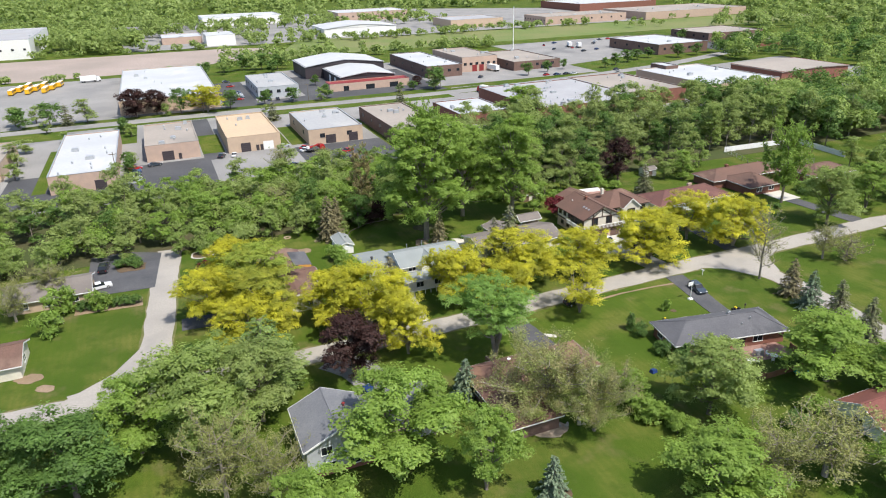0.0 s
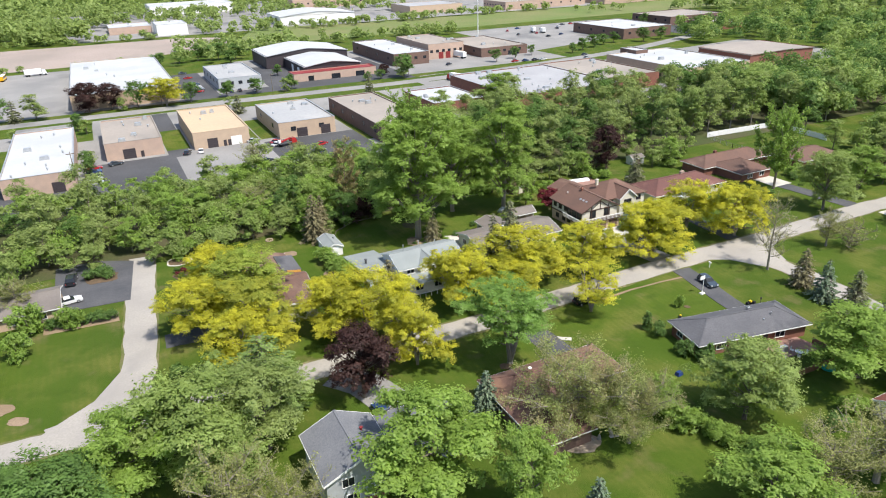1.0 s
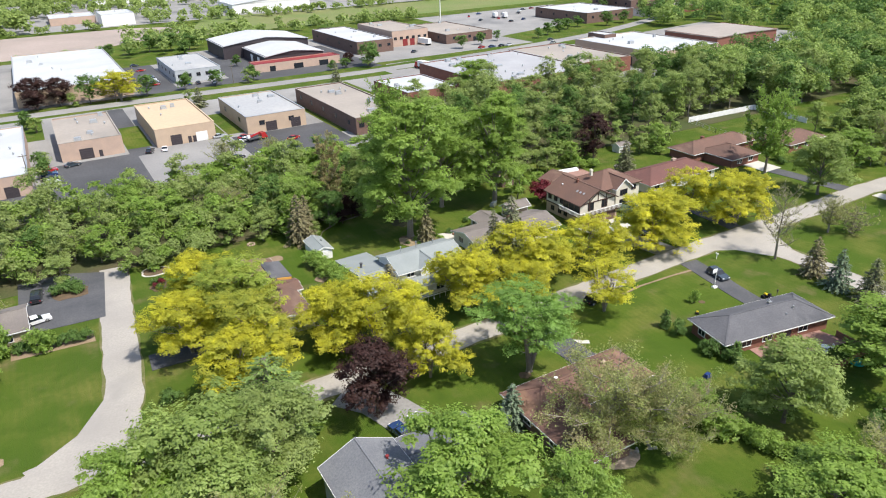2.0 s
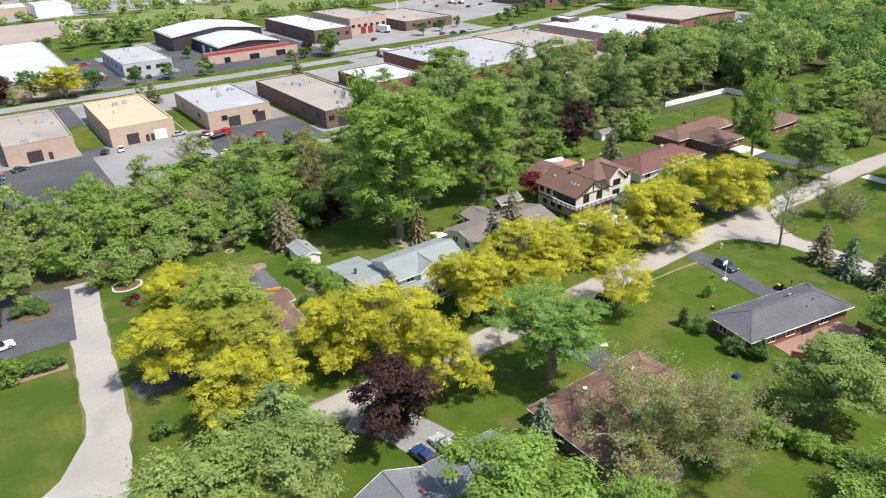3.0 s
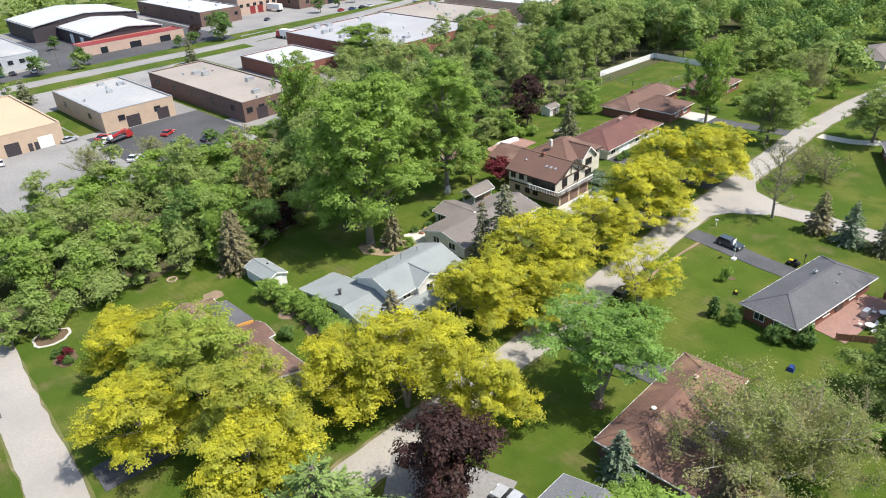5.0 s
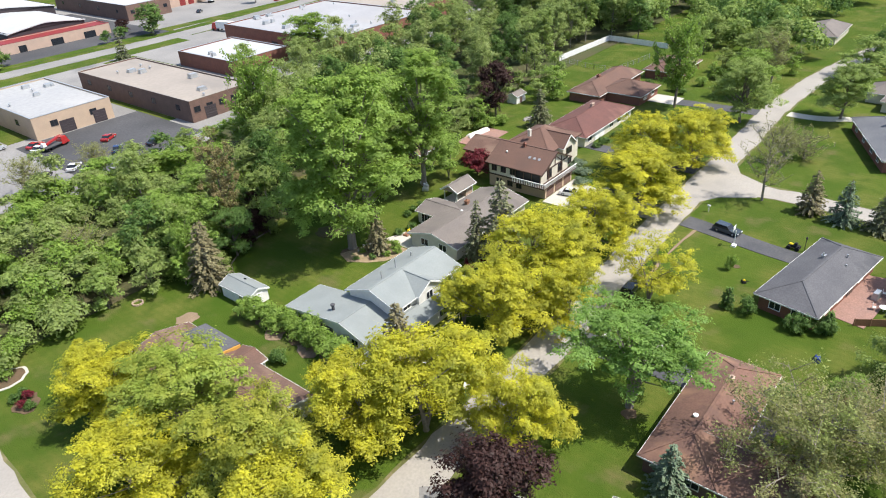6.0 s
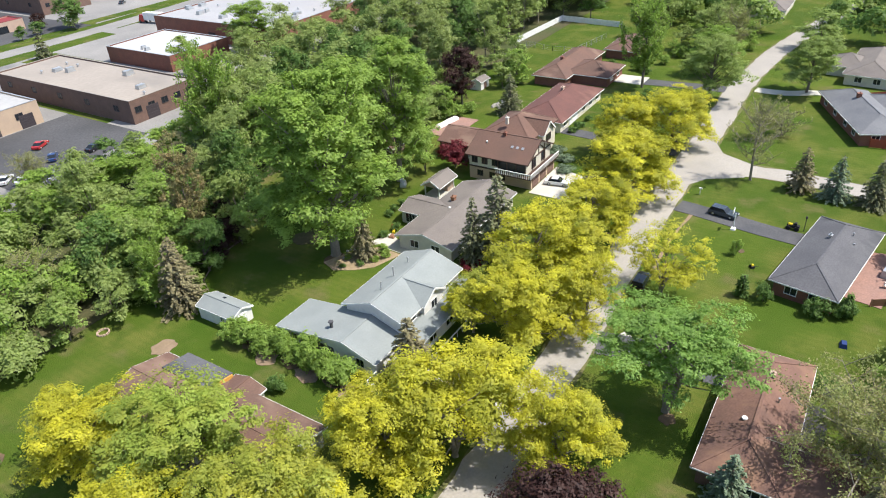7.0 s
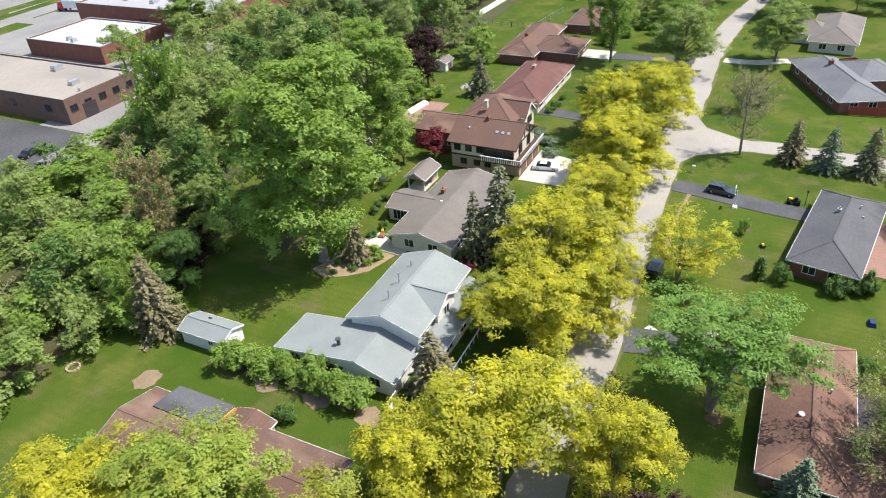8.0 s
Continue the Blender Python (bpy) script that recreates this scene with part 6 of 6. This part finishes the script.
n = 0
for u, v, turn in [(17, 260, 70), (21.5, 259.5, 80), (40.5, 264, 10), (-6, 259, 20), (-12.6, 257, 10), (-12.8, 252.5, 8), (-12.9, 248, 12), (-12.7, 243.5, 10), (-12.6, 239, 9), (38, 441, 0), (38.5, 422, 10), (39, 400, 0), (39, 396, 0), (39, 391, 0), (39, 386, 0), (39, 381, 0), (38, 377, 0),
                   (52, 368, 90), (56, 367, 90), (63, 364, 80), (93, 400, 60), (178, 377, 40), (215, 364, 20), (221, 362, 10), (227, 361, 20), (232, 360, 10), (256, 350, 22), (262, 360, 20), (61, 246, 30), (58, 236, 50), (66, 232, 10), (48, 230, 15), (52, 226, 60),
                   (348, 504, 0), (358, 506, 10), (367, 505, 5), (376, 507, 0), (340, 498, 30), (318, 490, 90), (330, 486, 80), (300, 470, 60), (310, 452, 30), (296, 448, 20), (395, 470, 20), (400, 462, 10), (284, 470, 40), (290, 496, 60), (305, 505, 10)]:
    lot_car(u, v, turn, n)
    n += 1


def truck(u, v, turn, cab, label, box=11.0, kind="truck"):
    t = thing(kind, *xy(u, v), 0.08, GRID + turn, label, "truck")
    part("trailer", Geo().box(-box / 2, box / 2, -1.25, 1.25, 1.1, 3.9), TRIM, t)
    part("cab", Geo().hull([(box / 2 + 0.3, -1.15, 0.5), (box / 2 + 3, -1.15, 0.5), (box / 2 + 3, 1.15, 0.5), (box / 2 + 0.3, 1.15, 0.5)], [(box / 2 + 0.3, -1.1, 3.2), (box / 2 + 2, -1.1, 3.2), (box / 2 + 2, 1.1, 3.2), (box / 2 + 0.3, 1.1, 3.2)]), cab, t)
    for x in (-box / 2 + 1, -box / 2 + 2.2, box / 2 - 0.8, box / 2 + 2):
        for y in (-1, 1):
            part("wheel", Geo().tube([(x, y * 0.8, 0.5), (x, y * 1.2, 0.5)], [0.5, 0.5], 12), RUBBER, t)


wt = thing("work_truck", *xy(50.2, 252.5), 0.08, GRID + 18, "red and white flatbed work truck in a yard", "truck")
part("bed", Geo().box(-3.6, 1.4, -1.1, 1.1, 0.9, 1.15), DRIVE, wt, "dark flat bed")
part("cab", Geo().hull([(1.5, -1.05, 0.5), (3.9, -1.05, 0.5), (3.9, 1.05, 0.5), (1.5, 1.05, 0.5)], [(1.5, -1.0, 2.4), (3.0, -1.0, 2.4), (3.0, 1.0, 2.4), (1.5, 1.0, 2.4)]), P_RED, wt)
part("windscreen", Geo().bar((3.62, 0, 1.55), (3.12, 0, 2.25), 1.8, 0.06), GLASS, wt)
part("boom", Geo().bar((-2.8, 0, 1.6), (1.2, 0, 2.3), 0.5, 0.5), P_RED, wt)
part("bucket", Geo().box(-3.6, -2.6, -0.5, 0.5, 1.4, 2.3, 0.06), TRIM, wt)
for x in (-2.4, 2.8):
    for y in (-0.95, 0.95):
        part("wheel", Geo().tube([(x, y - 0.15, 0.48), (x, y + 0.15, 0.48)], [0.48, 0.48], 12), RUBBER, wt)
truck(158, 327, 100, P_RED, "red lorry with white trailer at a dock")
truck(196, 398, 100, P_WHITE, "white box trailer at a dock")
lot_car(47.5, 257.5, 20, 4)
lot_car(47, 254, 20, 1)
lot_car(46, 234, 40, 1)
lot_car(39, 235, 20, 0)
truck(302, 477, 70, P_WHITE, "white truck in a contractor yard", 6)
truck(306, 470, 70, P_WHITE, "white truck in a contractor yard", 6)
truck(-40, 490, 10, P_WHITE, "white lorry in the bus yard", 9)
for k in range(9):
    b = thing("bus", *xy(-78 + (k % 3) * 7.5 + k, 462 + (k // 3) * 10), 0.08, GRID + 85, "yellow school bus parked in a yard", "bus", "buses in the yard")
    part("body", Geo().box(-5, 5, -1.2, 1.2, 0.6, 3.0, 0.1), P_YELLOW, b)
    part("roof", Geo().box(-4.8, 4.8, -1.05, 1.05, 3.0, 3.12), TRIM, b)
    part("window_band", Geo().box(-4.5, 4.5, -1.22, 1.22, 1.8, 2.5), GLASS, b)
    for x in (-3, 3.4):
        part("wheel", Geo().tube([(x, -1.25, 0.5), (x, 1.25, 0.5)], [0.5, 0.5], 12), RUBBER, b)


# ---- fences, poles and small things ----
def fence(name, pts, hgt, mat, label, step=2.4, solid=True):
    x, y = pts[0]
    f = thing(name, x, y, 0, 0, label, "fence")
    for (ax, ay), (bx, by) in zip(pts, pts[1:]):
        n = max(1, round(math.hypot(bx - ax, by - ay) / step))
        for k in range(n + 1):
            px, py = ax + (bx - ax) * k / n - x, ay + (by - ay) * k / n - y
            part("post", Geo().box(px - 0.07, px + 0.07, py - 0.07, py + 0.07, 0, hgt + 0.1), mat, f)
            if k < n:
                qx, qy = ax + (bx - ax) * (k + 1) / n - x, ay + (by - ay) * (k + 1) / n - y
                if solid:
                    part("panel", Geo().bar((px, py, hgt * 0.5 + 0.04), (qx, qy, hgt * 0.5 + 0.04), 0.05, hgt * 0.94), mat, f)
                else:
                    part("rail", Geo().bar((px, py, hgt), (qx, qy, hgt), 0.05, 0.05).bar((px, py, hgt * 0.5), (qx, qy, hgt * 0.5), 0.03, 0.03).bar((px, py, 0.15), (qx, qy, 0.15), 0.03, 0.03), mat, f)


fence("white_fence", [xy(180, 181.8), xy(211.6, 180.2), xy(209.5, 158)], 1.9, TRIM, "tall white vinyl privacy fence", 2.4)
fence("wire_fence", [xy(180, 181), xy(177, 168), xy(178, 161), xy(196, 158.5)], 1.4, METAL, "dark wire garden fence", 3, False)
fence("wood_fence", [(58.8, 105.6), (60.5, 100.2), (50.5, 96.2), (43.6, 101.2)], 1.2, FENCEWOOD, "low reddish wooden patio fence", 2.0)
fence("red_fence", [(112.5, 146.5), (124, 138.5), (117, 125)], 1.9, REDFENCE, "tall red-stained wooden fence", 2.4)
fence("red_fence", [(95, 127.6), (101, 117)], 1.9, REDFENCE, "tall red-stained wooden fence", 2.4)
fence("garden_border", [(-27, 163.5), (-26.5, 168), (-23, 173), (-17, 176.5)], 0.25, BARK, "low curved dark lawn border", 1.6)

mb = thing("mailbox", 54.2, 136.6, 0, GRID, "white mailbox on a post by the street", "mailbox")
part("post", Geo().box(-0.06, 0.06, -0.06, 0.06, 0, 1.1), TRIM, mb)
part("box", Geo().hull([(-0.14, -0.28, 1.1), (0.14, -0.28, 1.1), (0.14, -0.28, 1.3), (0, -0.28, 1.38), (-0.14, -0.28, 1.3)], [(-0.14, 0.28, 1.1), (0.14, 0.28, 1.1), (0.14, 0.28, 1.3), (0, 0.28, 1.38), (-0.14, 0.28, 1.3)]), TRIM, mb)
hp = thing("basketball_hoop", 47.9, 125.4, 0, GRID, "white basketball hoop standing by a driveway", "basketball hoop")
part("pole", Geo().tube([(0, 0, 0), (0, 0, 3.0)], [0.07, 0.06], 8), TRIM, hp)
part("base", Geo().box(-0.5, 0.5, -0.4, 0.4, 0, 0.25, 0.08), TRIM, hp)
part("backboard", Geo().box(-0.6, 0.6, 0.3, 0.36, 2.9, 3.7), TRIM, hp)
lp = thing("lamp_post", 55.6, 117.8, 0, 0, "black garden lamp post beside a house", "lamp post")
part("pole", Geo().tube([(0, 0, 0), (0, 0, 2.3)], [0.06, 0.05], 8), W_DARK, lp)
part("lantern", Geo().tube([(0, 0, 2.3), (0, 0, 2.35), (0, 0, 2.65), (0, 0, 2.8)], [0.08, 0.16, 0.18, 0.03], 6), W_DARK, lp)
for u, v, hgt, label in [(238, 450, 34, "tall white mast in the industrial yard"), (-17.8, 244, 10, "wooden utility pole by a yard"), (145, 360, 11, "wooden utility pole by the street"), (18, 352, 9, "street lamp pole by a hedge"), (70, 356, 9, "street lamp pole by a lot")]:
    p = thing("utility_pole", *xy(u, v), 0, GRID, label, "pole")
    part("pole", Geo().tube([(0, 0, 0), (0, 0, hgt)], [0.35 if hgt > 20 else 0.16, 0.22 if hgt > 20 else 0.1], 8), TRIM if hgt > 20 else BARK, p)
    if hgt < 20:
        part("crossarm", Geo().box(-1.2, 1.2, -0.08, 0.08, hgt - 0.8, hgt - 0.6), BARK, p)
tr = thing("trampoline", *xy(-27.4, 142), 0, 0, "round trampoline with black mat on the lawn", "trampoline")
part("mat", Geo().tube([(0, 0, 0.78), (0, 0, 0.8)], [1.7, 1.7], 20), RUBBER, tr)
part("rim", Geo().tube([(0, 0, 0.7), (0, 0, 0.77)], [1.85, 1.85], 20), W_DARK, tr)
for k in range(6):
    a = k * math.tau / 6
    part("leg", Geo().tube([(1.8 * math.cos(a), 1.8 * math.sin(a), 0), (1.8 * math.cos(a), 1.8 * math.sin(a), 0.75)], [0.04, 0.04], 6), METAL, tr)
fr = thing("fire_ring", -42.4, 164.3, 0, 0, "small round brick fire ring in the lawn", "fire pit")
for k in range(12):
    a = k * math.tau / 12
    part("brick", Geo().box(-0.16, 0.16, -0.1, 0.1, 0, 0.28), W_SALMON, fr, at=pose(0.8 * math.cos(a), 0.8 * math.sin(a), 0, 0, 0, math.degrees(a) + 90))


def chair_table(x, y):
    t = thing("patio_table", x, y, 0.08, 20, "round white patio table on paving", "table")
    part("tabletop", Geo().tube([(0, 0, 0.7), (0, 0, 0.75)], [0.65, 0.65], 14), TRIM, t)
    part("leg", Geo().tube([(0, 0, 0), (0, 0, 0.7)], [0.06, 0.06], 6), METAL, t)
    for k in range(3):
        a = k * 2.1
        c = thing("patio_chair", x + 1.2 * math.cos(a), y + 1.2 * math.sin(a), 0.08, math.degrees(a) + 90, "pale patio chair by a table", "chair", "patio chairs")
        part("seat", Geo().box(-0.25, 0.25, -0.25, 0.25, 0.4, 0.46), TRIM, c)
        part("backrest", Geo().box(-0.25, 0.25, -0.27, -0.22, 0.46, 0.95), TRIM, c)
        for ax in (-0.22, 0.22):
            for ay in (-0.22, 0.22):
                part("leg", Geo().box(ax - 0.02, ax + 0.02, ay - 0.02, ay + 0.02, 0, 0.4), METAL, c)


chair_table(54.5, 102.3)
chair_table(50, 101)
gr = thing("covered_grill", 52.4, 103.6, 0.08, 12, "grey covered grill on a patio", "grill")
part("cover", Geo().box(-0.9, 0.9, -0.45, 0.45, 0, 1.1, 0.12), METAL, gr)
TEAL = plain("teal_plastic", (0.03, 0.42, 0.40))
BLUEPL = plain("blue_tarp", (0.015, 0.04, 0.16))
pool = thing("paddling_pool", 57.2, 98.3, 0, 0, "turquoise paddling pool beside a patio", "pool")
part("basin", Geo().tube([(0, 0, 0), (0, 0, 0.4)], [1.1, 1.2], 18), TEAL, pool)
tp = thing("tarp_bundle", 33.0, 99.1, 0, 30, "blue tarp-covered bundle on the lawn", "tarp")
part("cover", Geo().box(-0.6, 0.6, -0.45, 0.45, 0, 0.6, 0.16), BLUEPL, tp)
tb = thing("garden_tent", 61.2, 186.5, 0, 20, "small blue garden canopy", "canopy")
part("canopy", Geo().hull([(-1.2, -1.2, 1.7), (1.2, -1.2, 1.7), (1.2, 1.2, 1.7), (-1.2, 1.2, 1.7)], [(-0.1, -0.1, 2.3), (0.1, -0.1, 2.3), (0.1, 0.1, 2.3), (-0.1, 0.1, 2.3)]), plain("azure_canvas", (0.02, 0.28, 0.55)), tb)
for x in (-1.1, 1.1):
    for y in (-1.1, 1.1):
        part("leg", Geo().box(x - 0.03, x + 0.03, y - 0.03, y + 0.03, 0, 1.72), METAL, tb)
sl = thing("slide", 12.2, 167.6, 0, 40, "green plastic play slide in the garden", "slide")
part("chute", Geo().bar((0, 0, 1.6), (2.4, 0, 0.2), 0.6, 0.12), plain("green_plastic", (0.02, 0.30, 0.13)), sl)
part("ladder", Geo().bar((0, -0.2, 1.6), (-0.7, -0.2, 0), 0.08, 0.08).bar((0, 0.2, 1.6), (-0.7, 0.2, 0), 0.08, 0.08), METAL, sl)
part("platform", Geo().box(-0.5, 0.3, -0.5, 0.5, 1.5, 1.6), REDPAINT, sl)
YELLOW = plain("yellow_plastic", (0.70, 0.52, 0.02))
tc = thing("garden_tractor", 55.0, 119.3, 0, 110, "yellow and black garden tractor by a house wall", "tractor")
part("body", Geo().box(-0.9, 0.9, -0.4, 0.4, 0.4, 0.8, 0.08), RUBBER, tc)
part("hood", Geo().box(0.2, 0.85, -0.25, 0.25, 0.8, 0.98, 0.06), YELLOW, tc)
part("seat", Geo().box(-0.5, 0, -0.25, 0.25, 0.9, 1.25, 0.05), RUBBER, tc)
for x in (-0.6, 0.7):
    for y in (-0.5, 0.5):
        part("wheel", Geo().tube([(x, y - 0.12, 0.35), (x, y + 0.12, 0.35)], [0.35, 0.35], 12), RUBBER, tc)
mw = thing("mower", 40.2, 116.8, 0, 60, "yellow and black push mower standing on grass", "mower")
part("deck", Geo().box(-0.4, 0.4, -0.3, 0.3, 0.1, 0.4, 0.06), RUBBER, mw)
part("engine", Geo().box(-0.2, 0.2, -0.18, 0.18, 0.4, 0.6, 0.05), YELLOW, mw)
part("handle", Geo().bar((-0.4, -0.3, 0.4), (-1.2, -0.3, 1.0), 0.04, 0.04).bar((-0.4, 0.3, 0.4), (-1.2, 0.3, 1.0), 0.04, 0.04).bar((-1.2, -0.3, 1.0), (-1.2, 0.3, 1.0), 0.04, 0.04), RUBBER, mw)
sw = thing("garden_swing", -17.8, 130.2, 0, GRID, "white garden swing frame beside a house", "swing")
for x in (-0.9, 0.9):
    part("frame_leg", Geo().bar((x, -0.6, 0), (x, 0, 1.9), 0.08, 0.08).bar((x, 0.6, 0), (x, 0, 1.9), 0.08, 0.08), TRIM, sw)
part("beam", Geo().bar((-1.0, 0, 1.9), (1.0, 0, 1.9), 0.1, 0.1), TRIM, sw)
part("bench", Geo().box(-0.7, 0.7, -0.25, 0.25, 0.5, 0.56), TRIM, sw)

# garden clutter
ROCK = surface("garden_rock", (0.42, 0.40, 0.36), (0.32, 0.30, 0.27), 1.5, 8, 0.9)


def rocks(label, centre, n, spread, size, seed):
    """Loose garden stones, each an uneven lump."""
    rng = random.Random(seed)
    for _ in range(n):
        u, v = centre[0] + rng.uniform(-1, 1) * spread[0], centre[1] + rng.uniform(-1, 1) * spread[1]
        r = size * rng.uniform(0.6, 1.4)
        k = 7
        low = [(r * rng.uniform(0.8, 1.2) * math.cos(i * math.tau / k), r * rng.uniform(0.8, 1.2) * math.sin(i * math.tau / k), -0.05) for i in range(k)]
        top = [(x * 0.55, y * 0.55, r * rng.uniform(0.6, 0.9)) for x, y, _ in low]
        ob = tagged(part("rock", Geo().hull(low, top), ROCK), label, "rock", "garden rocks")
        ob.matrix_basis = pose(*xy(u, v), 0.05, 0, 0, rng.uniform(0, 360))


rocks("pale rough garden rock on a lawn", (129.5, 160.5), 16, (2.6, 1.2), 0.45, 1)
rocks("grey rubble stone at the wood's edge", (36, 166.5), 22, (2.8, 1.4), 0.35, 2)
rocks("pale edging stone of a round patio", (49, 72.5), 10, (2.6, 0.8), 0.3, 3)
rocks("pale edging stone round a tree bed", (56.8, 149.6), 12, (1.6, 1.2), 0.22, 4)


def bundle(u, v, yaw, size, mat, label, cat, name):
    """A covered or stacked garden thing with softened top."""
    b = thing(name, *xy(u, v), 0.02, GRID + yaw, label, cat)
    l, w, h = size
    part("base", Geo().box(-l / 2, l / 2, -w / 2, w / 2, 0, h * 0.55, 0.03), mat, b)
    part("cover", Geo().box(-l / 2 + 0.02, l / 2 - 0.02, -w / 2 + 0.02, w / 2 - 0.02, h * 0.55, h, min(l, w) * 0.22), mat, b)


bundle(113, 165.6, -8, (7.0, 1.4, 0.9), TRIM, "long white covered boat behind a house", "boat", "covered_boat")
bundle(81.6, 156.2, 30, (1.8, 1.2, 1.0), METAL, "pale grey covered garden furniture on grass", "furniture", "covered_furniture")
bundle(83.4, 158.2, 70, (1.4, 1.0, 0.8), METAL, "grey covered garden equipment on grass", "equipment", "covered_equipment")
bundle(66.4, 147.6, 30, (1.6, 0.5, 0.4), YELLOW, "yellow plastic play toy on a patio", "toy", "play_toy")
bundle(67.6, 148.6, 60, (0.6, 0.5, 0.4), REDPAINT, "red plastic play toy on a patio", "toy", "play_toy")
bundle(64.6, 146.6, 10, (1.2, 1.0, 0.5), FENCEWOOD, "wooden planter box on a patio", "planter", "planter")
bundle(35.6, 130.2, 90, (1.9, 0.9, 1.1), RUBBER, "black and yellow ride-on mower by a wall", "mower", "ride_on_mower")
sh = thing("garden_shed", *xy(139, 171.5), 0, GRID, "small white and brown garden shed", "shed")
r = block(sh, -2.2, 2.2, -1.5, 1.5, 2.0, 0.7, W_WHITE, R_TAUPE, "gable", over=0.2)
panel_door(sh, r, "s", 0.5, 1.2, 1.8, W_DBRICK)
sh = thing("garden_shed", *xy(93.5, 167.5), 0, GRID, "small brown garden shed under trees", "shed")
r = block(sh, -2.4, 2.4, -1.8, 1.8, 2.1, 0.8, W_DBRICK, R_BROWN, "gable", over=0.25)
panel_door(sh, r, "s", 0.5, 1.2, 1.8, W_CREAM)
tw = thing("terrace", *xy(112, 163.5), 0, GRID, "pinkish paved terrace with low wall", "terrace")
part("paving", Geo().box(-6, 6, -3.4, 2.6, 0, 0.12), PATIO, tw)
part("low_wall", Geo().box(-6, 6, 2.6, 2.9, 0, 0.6), W_SALMON, tw)
